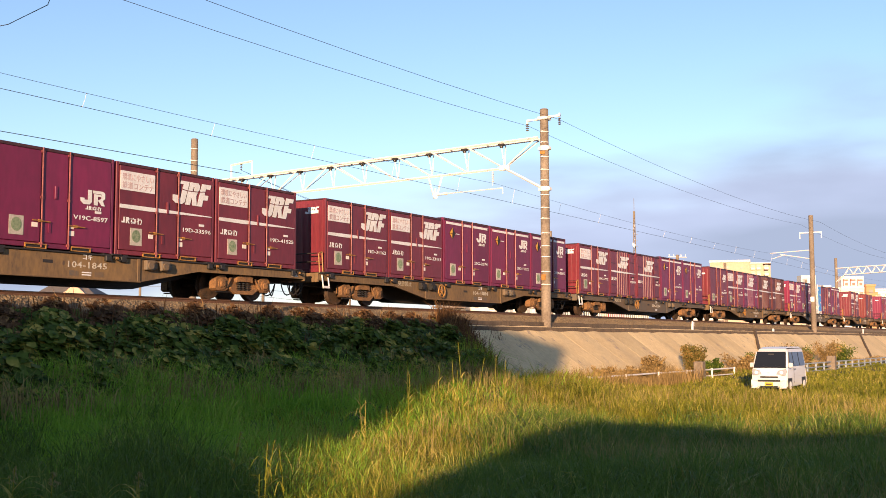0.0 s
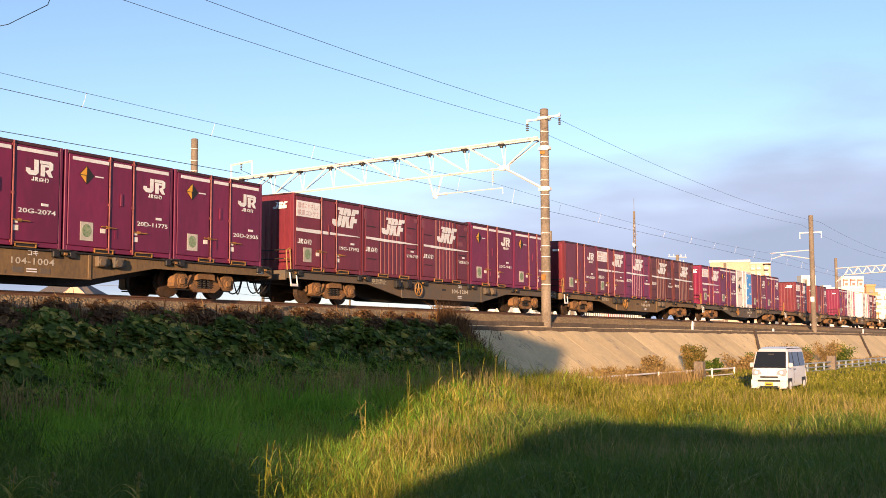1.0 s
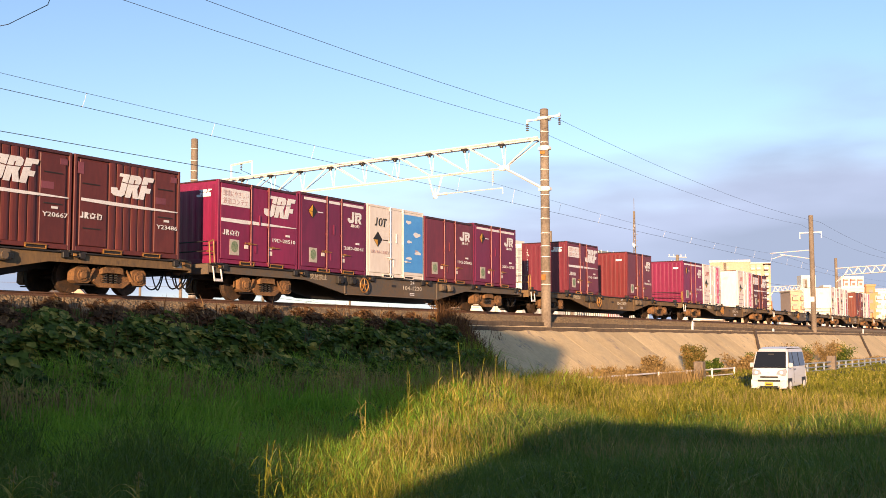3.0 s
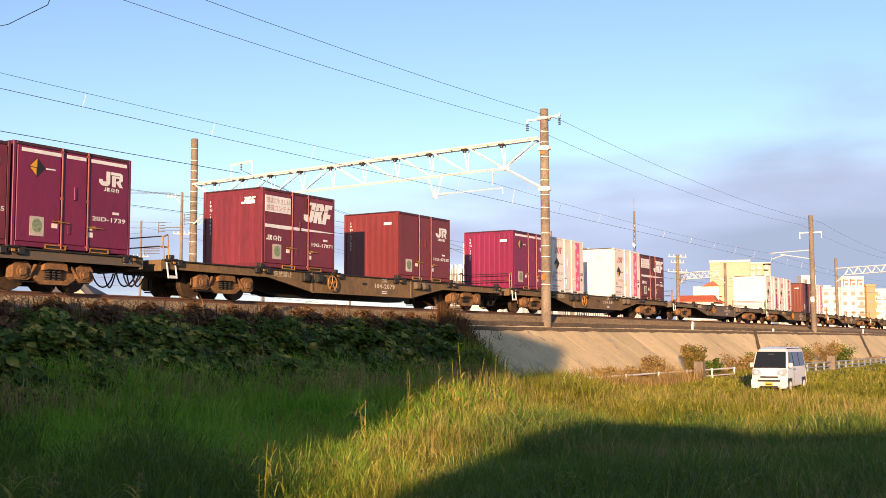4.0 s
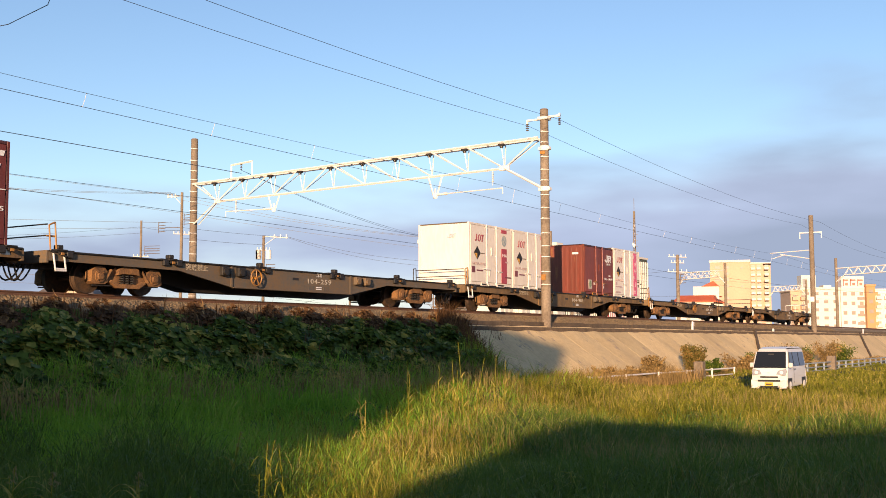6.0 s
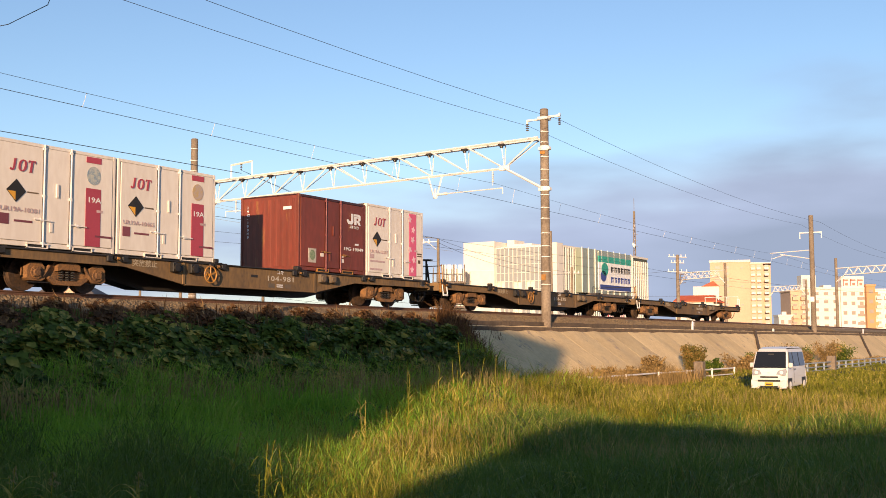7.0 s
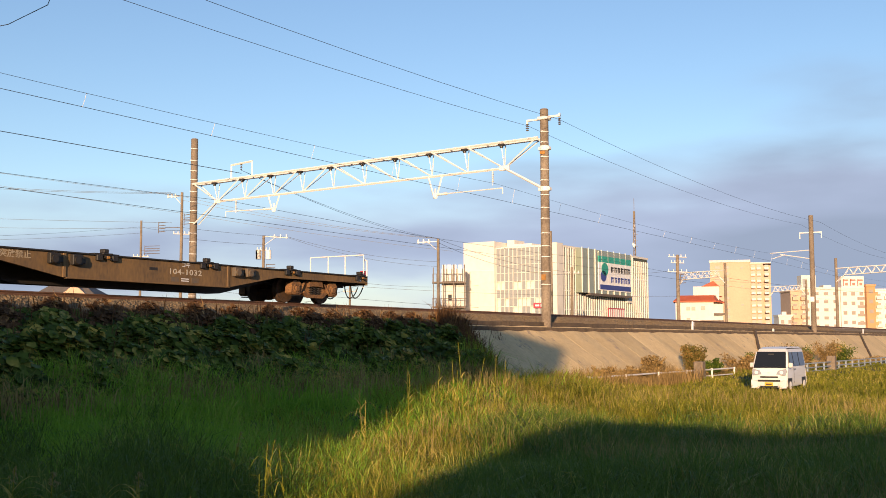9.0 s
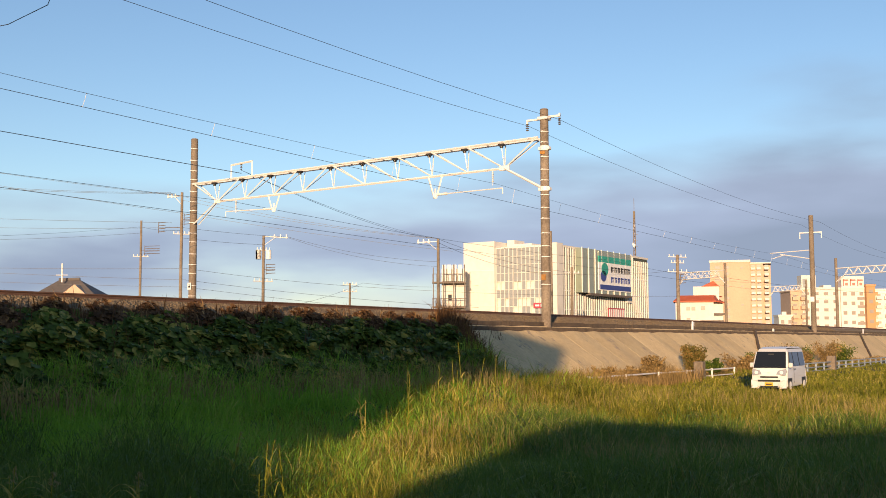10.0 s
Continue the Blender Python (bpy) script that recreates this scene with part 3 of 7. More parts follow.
def side_marks(kind, paint, root, H, number):
    """What is painted or stuck on the long side."""
    L, Y = LONG, -0.024
    if kind in ("jrf", "old"):
        bm = bmesh.new()
        if kind == "jrf":
            outline(bm, SLANTED_BLOCKS, 0.545 * L, 0.635 * H, 0.405 * L, 0.265 * H, Y - 0.012)
            outline(bm, [[(0.03, 0.505), (0.03, 0.545), (0.40, 0.548), (0.60, 0.542), (0.97, 0.532), (0.97, 0.524), (0.55, 0.510), (0.30, 0.500)]], 0, 0, L, H, Y - 0.012)
        else:
            outline(bm, SLANTED_BLOCKS, 0.32 * L, 0.62 * H, 0.40 * L, 0.25 * H, Y + 0.004)
            outline(bm, [[(0.06, 0.525), (0.06, 0.555), (0.30, 0.553), (0.70, 0.545), (0.97, 0.535), (0.97, 0.525), (0.60, 0.515), (0.30, 0.515)]], 0, 0, L, H, Y + 0.004)
        part("painted_mark", bm, M_WHITE, root, "white slanted block mark and tapering stripe")
        if kind == "jrf":
            panel = part("slogan_panel", boxes((0.035 * L, 0.365 * L, Y - 0.012, Y, 0.70 * H, 0.905 * H)), M_WHITE, root, "white slogan panel with cut-out letters")
            lettering("slogan", "環境にやさしい", 0.2, panel, M_FADED, (0.05 * L, Y - 0.014, 0.815 * H), 0.30 * L)
            lettering("slogan", "鉄道コンテナ", 0.2, panel, M_FADED, (0.05 * L, Y - 0.014, 0.725 * H), 0.30 * L)
        bm = bmesh.new()
        z = 0.345 * H
        outline(bm, OWNER_SIGNS, 0.05 * L, z, 0.19 * L, 0.065 * H, Y - (0.012 if kind == "jrf" else 0.004))
        part("owner_mark", bm, M_WHITE, root)
    else:
        zt = 0.49 if kind == "jrv" else 0.69
        if kind in ("jr", "jrv", "tall"):
            bm = bmesh.new()
            outline(bm, HOOK_AND_FLAG, 0.70 * L, zt * H, 0.215 * L, 0.15 * H, Y - 0.012)
            part("painted_mark", bm, M_WHITE, root, "white two-block mark")
            bm = bmesh.new()
            outline(bm, OWNER_SIGNS, 0.745 * L, (zt - 0.055) * H, 0.135 * L, 0.04 * H, Y - 0.012)
            part("owner_mark", bm, M_WHITE, root)
        if kind == "tall":
            for a, b in ((0.06, 0.375), (0.425, 0.585), (0.63, 0.95)):
                part("white_stripe", boxes((a * L, b * L, Y - 0.010, Y + 0.002, 0.905 * H, 0.94 * H)), M_WHITE, root)
        if kind in ("tall", "jot", "picture"):
            bm = bmesh.new()
            cx, cz, r = (0.18 * L, 0.77 * H, 0.24) if kind == "tall" else (0.17 * L, 0.52 * H, 0.28)
            sheet(bm, [(cx - r, Y - 0.008, cz), (cx, Y - 0.008, cz + r), (cx + r, Y - 0.008, cz), (cx, Y - 0.008, cz - r)], (0, -0.004, 0))
            d = part("hazard_diamond", bm, M_BLACK, root, "black and orange warning diamond")
            bm = bmesh.new()
            if kind == "tall":
                sheet(bm, [(cx - r * 0.9, Y - 0.012, cz), (cx, Y - 0.012, cz + r * 0.9), (cx, Y - 0.012, cz)], (0, -0.004, 0))
            sheet(bm, [(cx - r * 0.85, Y - 0.012, cz - 0.02), (cx - 0.02, Y - 0.012, cz - 0.02), (cx - 0.02, Y - 0.012, cz - r * 0.85)], (0, -0.004, 0))
            part("orange_field", bm, M_HAZARD, d)
            part("small_print", boxes((cx + r * 1.15, cx + r * 2.3, Y - 0.010, Y, cz - 0.02, cz + 0.012)), M_WHITE if kind == "tall" else M_KERB, root)
    if kind in ("jot", "picture"):
        bm = bmesh.new()
        slant = lambda pts: [(u + 0.07 * v, v) for u, v in pts]
        red = [slant(q) for q in ([(0.0, 0.22), (0.0, 0.06), (0.06, 0.0), (0.16, 0.03), (0.20, 0.16), (0.20, 0.95), (0.25, 1.0), (0.07, 1.0), (0.11, 0.95), (0.11, 0.2), (0.07, 0.1), (0.05, 0.22)],
                                  [(0.32, 0.5), (0.34, 0.78), (0.42, 0.96), (0.50, 1.0), (0.50, 0.93), (0.44, 0.80), (0.42, 0.5), (0.44, 0.2), (0.50, 0.07), (0.50, 0.0), (0.42, 0.04), (0.34, 0.22)],
                                  [(0.50, 1.0), (0.58, 0.96), (0.66, 0.78), (0.68, 0.5), (0.66, 0.22), (0.58, 0.04), (0.50, 0.0), (0.50, 0.07), (0.56, 0.2), (0.58, 0.5), (0.56, 0.8), (0.50, 0.93)],
                                  [(0.72, 1.0), (0.71, 0.78), (0.74, 0.78), (0.77, 0.92), (0.82, 0.92), (0.82, 0.06), (0.78, 0.0), (0.96, 0.0), (0.92, 0.06), (0.92, 0.92), (0.97, 0.92), (1.0, 0.78), (1.03, 0.78), (1.02, 1.0)])]
        outline(bm, red, 0.115 * L, 0.705 * H, 0.185 * L, 0.115 * H, Y - 0.012)
        part("owner_mark", bm, M_REDMARK if kind == "jot" else M_BLACK, root, "red serif-like block mark")
    if kind == "jot" and number in RED_BANDED:
        for z0, z1 in ((0.06, 0.64), (0.895, 0.955)):
            band = part("red_band", boxes((0.735 * L, 0.865 * L, Y - 0.010, Y, z0 * H, z1 * H)), M_REDMARK, root, "dark red band")
            if z0 < 0.5:
                lettering("class_mark", "19A", 0.2, band, M_WHITE, (0.745 * L, Y - 0.012, 0.50 * H), 0.11 * L)
        bm = bmesh.new()
        sheet(bm, [(0.80 * L + 0.22 * math.cos(a), Y - 0.006, 0.77 * H + 0.24 * math.sin(a)) for a in np.linspace(0, 6.0, 18)], (0, -0.004, 0))
        part("emblem", bm, M_PANELBLUE if number.endswith("1") else M_PANELTAN, root, "faded round picture")
        part("small_print", boxes((0.82 * L, 0.97 * L, Y - 0.012, Y, 0.155 * H, 0.175 * H), (0.05 * L, 0.12 * L, Y - 0.010, Y, 0.20 * H, 0.30 * H), (0.16 * L, 0.30 * L, Y - 0.010, Y, 0.23 * H, 0.25 * H)), M_PATCH, root)
    elif kind == "jot":
        band = part("pink_band", boxes((0.735 * L, 0.865 * L, Y - 0.010, Y, 0.05 * H, 0.955 * H)), M_PINK, root, "pink band strewn with pale flowers")
        for i in range(6):
            bm = bmesh.new()
            cx, cz = (0.785 + 0.04 * math.sin(i * 2.2)) * L, (0.14 + 0.145 * i) * H
            pts = []
            for k in range(10):
                rr = 0.15 if k % 2 == 0 else 0.075
                pts.append((cx + rr * math.sin(k * 0.628 + i), Y - 0.012, cz + rr * math.cos(k * 0.628 + i)))
            sheet(bm, pts, (0, -0.003, 0))
            part("flower", bm, M_PALEPINK, band)
        part("small_print", boxes((0.885 * L, 0.965 * L, Y - 0.010, Y, 0.37 * H, 0.39 * H), (0.885 * L, 0.965 * L, Y - 0.010, Y, 0.34 * H, 0.355 * H), (0.90 * L, 0.94 * L, Y - 0.010, Y, 0.24 * H, 0.29 * H)), M_KERB, root)
        part("small_print", boxes((0.05 * L, 0.30 * L, Y - 0.010, Y, 0.20 * H, 0.225 * H), (0.05 * L, 0.12 * L, Y - 0.010, Y, 0.25 * H, 0.31 * H), (0.05 * L, 0.26 * L, Y - 0.010, Y, 0.09 * H, 0.115 * H)), M_FADED, root)
    if kind == "picture":
        pic = part("sky_picture", boxes((0.63 * L, 0.97 * L, Y - 0.010, Y, 0.10 * H, 0.93 * H)), M_BLUE, root, "blue sky picture with white clouds")
        for i, (u, v, w, h) in enumerate(((0.66, 0.80, 0.10, 0.05), (0.80, 0.62, 0.13, 0.07), (0.68, 0.52, 0.09, 0.04), (0.82, 0.36, 0.12, 0.05), (0.66, 0.28, 0.11, 0.04))):
            bm = bmesh.new()
            sheet(bm, [((u + w * (0.5 + 0.5 * math.cos(a))) * L, Y - 0.012, (v + h * (0.5 + 0.5 * math.sin(a) * (1 + 0.3 * math.sin(3 * a + i)))) * H) for a in np.linspace(0, 6.1, 14)], (0, -0.003, 0))
            part("cloud", bm, M_WHITE, pic)
    # running number, stickers, small plates
    off = 0.012 if kind != "old" else 0.004
    col = M_WHITE if kind not in ("jot", "picture") else M_FADED
    x0 = 0.645 if kind not in ("jot", "picture") else 0.05
    if kind == "old":
        x0 = 0.76
    lettering("running_number", number, 0.16, root, col, (x0 * L, Y - off, 0.325 * H), (0.30 if kind != "old" else 0.21) * L)
    if kind not in ("jot", "picture", "old"):
        st = part("sticker", boxes((0.135 * L, 0.245 * L, Y - 0.010, Y, 0.115 * H, 0.30 * H)), M_LABEL, root, "pale sticker with a green oval")
        bm = bmesh.new()
        sheet(bm, [(0.19 * L + 0.15 * math.cos(a), Y - 0.012, 0.215 * H + 0.17 * math.sin(a)) for a in np.linspace(0, 5.98, 20)], (0, -0.003, 0))
        part("green_oval", bm, M_STICKER, st)
        part("small_label", boxes((0.61 * L, 0.655 * L, Y - 0.010, Y, 0.15 * H, 0.20 * H), (0.62 * L, 0.65 * L, Y - 0.010, Y, 0.22 * H, 0.25 * H)), M_CREAM, root)
        part("small_label", boxes((0.31 * L, 0.355 * L, Y - 0.010, Y, 0.205 * H, 0.25 * H)), M_CREAM, root)
    part("class_plate", boxes((0.83 * L, 0.885 * L, Y - off, Y, 0.405 * H, 0.43 * H)), col, root)


def container(kind, paint, number, label):
    """A twelve-foot railway container: shell, corner posts, rails, door posts, pockets for the fork, locks and markings."""
    H = HEIGHTS[kind]
    L, W = LONG, WIDE
    root = new("freight_container")
    bm = boxes((0.03, L - 0.03, 0.03, W - 0.03, 0.10, H - 0.04))
    part("shell", bm, paint, root)
    bm = bmesh.new()
    box(bm, 0.01, L - 0.01, 0.01, W - 0.01, H - 0.05, H, 0.015)
    part("roof", bm, M_KERB if kind in ("jot", "picture") else M_EDGE, root)
    for x in (0, L - 0.09):
        for y in (0, W - 0.09):
            bm = bmesh.new()
            box(bm, x, x + 0.09, y - (0.012 if y == 0 else 0), y + 0.09, 0.0, H - 0.005, 0.012)
            part("corner_post", bm, paint, root)
    for y in (-0.012, W - 0.06):
        bm = bmesh.new()
        box(bm, 0.09, L - 0.09, y, y + 0.07, 0.02, 0.14, 0.01)
        part("bottom_rail", bm, paint, root)
        bm = bmesh.new()
        box(bm, 0.09, L - 0.09, y, y + 0.07, H - 0.09, H - 0.006, 0.01)
        part("top_rail", bm, M_EDGE if kind not in ("jot", "picture") else paint, root)
    for x in (0.0, L - 0.05):
        bm = bmesh.new()
        box(bm, x, x + 0.05, 0.09, W - 0.09, 0.02, 0.15, 0.01)
        part("end_rail", bm, paint, root)
    # end walls with upright ribs
    for x0, s in ((0.03, -1), (L - 0.03, 1)):
        for k in range(9 if kind not in ("jot", "picture") else 0):
            y = 0.20 + k * (W - 0.40) / 8
            bm = bmesh.new()
            d = 0.005 * s
            sheet(bm, [(x0, y - 0.075, 0.15), (x0 + d, y - 0.045, 0.15), (x0 + d, y + 0.045, 0.15), (x0, y + 0.075, 0.15)], (0, 0, H - 0.30))
            part("end_rib", bm, paint, root)
    ends = bmesh.new()
    if kind != "jot":
        sheet(ends, [(0.004, 0.62, 0.80 * H), (0.004, 0.62, 0.84 * H), (0.004, 0.28, 0.84 * H), (0.004, 0.28, 0.80 * H)], (-0.004, 0, 0))
        if kind == "jrf":
            outline_end(ends, 0.25, 0.85, 0.80 * H, 0.22)
        part("end_mark", ends, M_WHITE, root)
        txt = lettering("end_number", "\n".join(number), 0.17, root, M_WHITE, (0, 0, 0))
        txt.matrix_basis = pose(0.0, W - 0.28, 0.84 * H, 90, 0, -90) @ Matrix.Diagonal((1, 0.72, 1, 1))
    else:
        outline_end(ends, 0.62, 1.05, 0.76 * H, 0.17)
        part("end_mark", ends, M_PALEPINK, root)
    # long sides: two door posts and, on the old ones, ribs in the middle
    if kind == "old":
        for k in range(6):
            x = (0.34 + 0.068 * k) * L
            bm = bmesh.new()
            sheet(bm, [(x - 0.11, 0.03, 0.14), (x - 0.10, -0.002, 0.14), (x - 0.04, -0.014, 0.14), (x + 0.04, -0.014, 0.14), (x + 0.10, -0.002, 0.14), (x + 0.11, 0.03, 0.14)], (0, 0, H - 0.23))
            part("side_rib", bm, paint, root)
        for a, b in ((0.05, 0.29), (0.74, 0.95)):
            bm = bmesh.new()
            box(bm, a * L, b * L, -0.006, 0.03, 0.16, H - 0.12, 0.015)
            part("side_panel", bm, paint, root)
        for u, v in ((0.07, 0.70), (0.77, 0.76), (0.77, 0.45), (0.08, 0.24)):
            part("slot_vent", boxes((u * L, (u + 0.15) * L, -0.02, 0.0, v * H, (v + 0.012) * H)), M_BLACK, root)
        for u, v, w, h in ((0.03, 0.80, 0.05, 0.12), (0.75, 0.60, 0.10, 0.07), (0.90, 0.86, 0.06, 0.06)):
            part("faded_patch", boxes((u * L, (u + w) * L, -0.014, 0.0, v * H, (v + h) * H)), M_PATCH, root)
    else:
        for a, b in ((0.03, 0.375), (0.395, 0.595), (0.615, 0.97)):
            bm = bmesh.new()
            box(bm, a * L, b * L, -0.024, 0.03, 0.15, H - 0.10, 0.008)
            part("door_panel", bm, paint, root)
        for u in (0.385, 0.605):
            bm = bmesh.new()
            rod(bm, (u * L, -0.045, 0.03), (u * L, -0.045, H - 0.015), 0.022, 8)
            for z in (0.12, H * 0.5, H - 0.12):
                box(bm, u * L - 0.045, u * L + 0.045, -0.055, -0.01, z - 0.03, z + 0.03)
            part("locking_bar", bm, M_EDGERED if kind not in ("jot", "picture") else M_WHITE, root)
        part("door_grip", boxes((0.485 * L, 0.505 * L, -0.055, -0.02, 0.50 * H, 0.63 * H), cut=0.008), paint, root)
        for u, v in ((0.43, 0.27), (0.60, 0.25)):
            bm = bmesh.new()
            if u < 0.5:
                u -= 0.12
            rod(bm, (u * L, -0.06, v * H), ((u + 0.14) * L, -0.06, v * H - 0.015), 0.016, 6)
            box(bm, (u + 0.05) * L, (u + 0.075) * L, -0.065, -0.02, v * H - 0.04, v * H + 0.03)
            part("door_handle", bm, M_YELLOW if kind not in ("jot", "picture") else M_GALV, root)
        part("door_latch", boxes((0.44 * L, 0.46 * L, -0.045, -0.02, 0.16 * H, 0.25 * H)), paint, root)
    for u in (0.26, 0.63):
        bm = bmesh.new()
        x0, x1 = u * L, (u + 0.17) * L
        box(bm, x0, x1, -0.05, 0.02, 0.085, 0.115)
        box(bm, x0, x1, -0.03, 0.02, -0.005, 0.02)
        box(bm, x0, x0 + 0.03, -0.04, 0.02, 0.0, 0.10)
        box(bm, x1 - 0.03, x1, -0.04, 0.02, 0.0, 0.10)
        pocket = part("fork_pocket", bm, M_YELLOW if kind not in ("jot", "picture") else M_CREAM, root)
        part("pocket_opening", boxes((x0 + 0.03, x1 - 0.03, -0.02, 0.01, 0.02, 0.085)), M_BLACK, pocket)
    side_marks(kind, paint, root, H, number)
    return tagged(root, label, "freight container", "containers on the train")


def outline_end(bm, y0, y1, z, h):
    for shape in SLANTED_BLOCKS:
        sheet(bm, [(0.003, y1 - u * (y1 - y0), z + v * h) for u, v in shape], (-0.004, 0, 0))


M_LABEL = mottled("grimy_label", (0.55, 0.50, 0.42), (0.38, 0.33, 0.27), 0.6, scale=6, bump=0.0)
M_PANELBLUE = mottled("faded_blue_picture", (0.16, 0.24, 0.32), (0.50, 0.48, 0.38), 0.6, scale=9, bump=0.0)
M_PANELTAN = mottled("faded_tan_picture", (0.50, 0.34, 0.12), (0.42, 0.34, 0.34), 0.6, scale=9, bump=0.0)
RED_BANDED = ("UR19A-10381", "UR19A-10465")
M_EDGE = mottled("dark_scuffed_edge", (0.035, 0.013, 0.014), (0.085, 0.026, 0.024), 0.5, scale=5, bump=0.05)
M_EDGERED = mottled("scuffed_red_bar", (0.32, 0.085, 0.07), (0.14, 0.028, 0.034), 0.45, scale=6, bump=0.05)
M_FADED = mottled("faded_maroon_print", (0.42, 0.26, 0.26), (0.55, 0.42, 0.40), 0.6, scale=8, bump=0.0)
M_FADED2 = mottled("faded_cream_print", (0.50, 0.42, 0.30), (0.36, 0.28, 0.18), 0.7, scale=8, bump=0.0)
M_SILLTEXT = mottled("dusty_white_lettering", (0.62, 0.56, 0.46), (0.46, 0.38, 0.28), 0.7, scale=6, bump=0.0)
M_STICKER = mottled("green_sticker", (0.10, 0.17, 0.08), (0.30, 0.33, 0.20), 0.5, scale=12, bump=0)


# ---- flat wagons ----
def bogie(root, x):
    """A two-axle bogie: cast side frames with a spring nest, round axle boxes, brake gear and wheelsets."""
    bg = new("bogie")
    bg.parent = root
    bg.matrix_basis = pose(x, 1.225, 0)
    for s in (-1, 1):
        y = 0.985 * s
        prof = [(-1.20, 0.42), (-1.18, 0.60), (-1.05, 0.69), (-0.84, 0.69), (-0.66, 0.60), (-0.44, 0.64), (-0.32, 0.74), (0.32, 0.74), (0.44, 0.64), (0.66, 0.60), (0.84, 0.69), (1.05, 0.69), (1.18, 0.60), (1.20, 0.42),
                (1.12, 0.42), (1.06, 0.56), (0.84, 0.56), (0.74, 0.42), (0.48, 0.24), (0.36, 0.17), (-0.36, 0.17), (-0.48, 0.24), (-0.74, 0.42), (-0.84, 0.56), (-1.06, 0.56), (-1.12, 0.42)]
        bm = bmesh.new()
        sheet(bm, [(a, y - 0.05, z) for a, z in prof], (0, 0.10, 0))
        sf = part("side_frame", bm, M_RUST, bg, "rust-brown cast bogie side frame")
        for k in (-0.17, 0.0, 0.17):
            turns = [(k + 0.060 * math.cos(i * 0.9), y + 0.08 * s + 0.065 * math.sin(i * 0.9), 0.25 + 0.3 * i / 34) for i in range(35)]
            part("spring", tube(turns, 0.018, 5), M_BLACK, sf)
        bm = bmesh.new()
        q = y + 0.06 * s
        sheet(bm, [(-0.36, q, 0.50), (-0.34, q, 0.66), (-0.20, q, 0.73), (0.20, q, 0.73), (0.34, q, 0.66), (0.36, q, 0.50), (0.22, q, 0.53), (-0.22, q, 0.53)], (0, 0.13 * s, 0))
        sheet(bm, [(-0.62, q, 0.30), (-0.56, q, 0.36), (-0.30, q, 0.26), (0.30, q, 0.26), (0.56, q, 0.36), (0.62, q, 0.30), (0.38, q, 0.15), (-0.38, q, 0.15)], (0, 0.10 * s, 0))
        part("bolster_end", bm, M_RUST, sf)
        for ax in (-0.95, 0.95):
            bm = bmesh.new()
            sheet(bm, [(ax + a, y - 0.13, z) for a, z in ((-0.27, 0.30), (-0.25, 0.58), (-0.15, 0.69), (0.15, 0.69), (0.25, 0.58), (0.27, 0.30), (0.17, 0.24), (-0.17, 0.24))], (0, 0.26, 0))
            rod(bm, (ax + (0.42 if ax < 0 else -0.42), y + 0.08 * s, 0.62), (ax + (0.20 if ax < 0 else -0.20), y + 0.10 * s, 0.34), 0.05, 8)
            rod(bm, (ax, y, 0.44), (ax, y + 0.16 * s, 0.44), 0.185, 18, 0.165)
            rod(bm, (ax, y + 0.16 * s, 0.44), (ax, y + 0.20 * s, 0.44), 0.11, 14, 0.09)
            for k in range(4):
                q = (ax + 0.13 * math.cos(k * 1.571 + 0.785), y + 0.15 * s, 0.44 + 0.13 * math.sin(k * 1.571 + 0.785))
                rod(bm, q, (q[0], q[1] + 0.035 * s, q[2]), 0.022, 6)
            part("axle_box", bm, M_RUST, sf)
        for k in (-0.55, 0.55):
            part("brake_hanger", boxes((k - 0.05, k + 0.05, y - 0.34 * s - 0.04, y - 0.34 * s + 0.04, 0.22, 0.66)), M_BLACK, bg)
            part("brake_shoe", boxes((k - 0.06 if k > 0 else k - 0.02, k + 0.02 if k > 0 else k + 0.06, y - 0.46 * s - 0.05, y - 0.46 * s + 0.05, 0.28, 0.58), cut=0.015), M_RUST, bg)
        part("brake_rod", rods(0.02, ((-1.15, y + 0.06 * s, 0.20), (1.15, y + 0.06 * s, 0.23)), sides=6), M_BLACK, bg)
    part("bolster", boxes((-0.22, 0.22, -0.95, 0.95, 0.50, 0.78), cut=0.03), M_BLACK, bg)
    for ax in (-0.95, 0.95):
        bm = bmesh.new()
        rod(bm, (0, -0.92, 0), (0, 0.92, 0), 0.07, 10)
        for s in (-1, 1):
            rod(bm, (0, 0.50 * s, 0), (0, 0.63 * s, 0), 0.43, 32)
            rod(bm, (0, 0.47 * s, 0), (0, 0.51 * s, 0), 0.455, 32)
            rod(bm, (0, 0.63 * s, 0), (0, 0.645 * s, 0), 0.36, 24, 0.15)
            rod(bm, (0.2, 0.635 * s, 0.05), (0.2, 0.65 * s, 0.05), 0.03, 6)
        w = part("wheelset", bm, M_TREAD, bg, "worn brown steel wheels on one axle")
        w.matrix_basis = pose(ax, 0, 0.43)
        WHEELS.append((w, ax))
    return bg


WHEELS = []


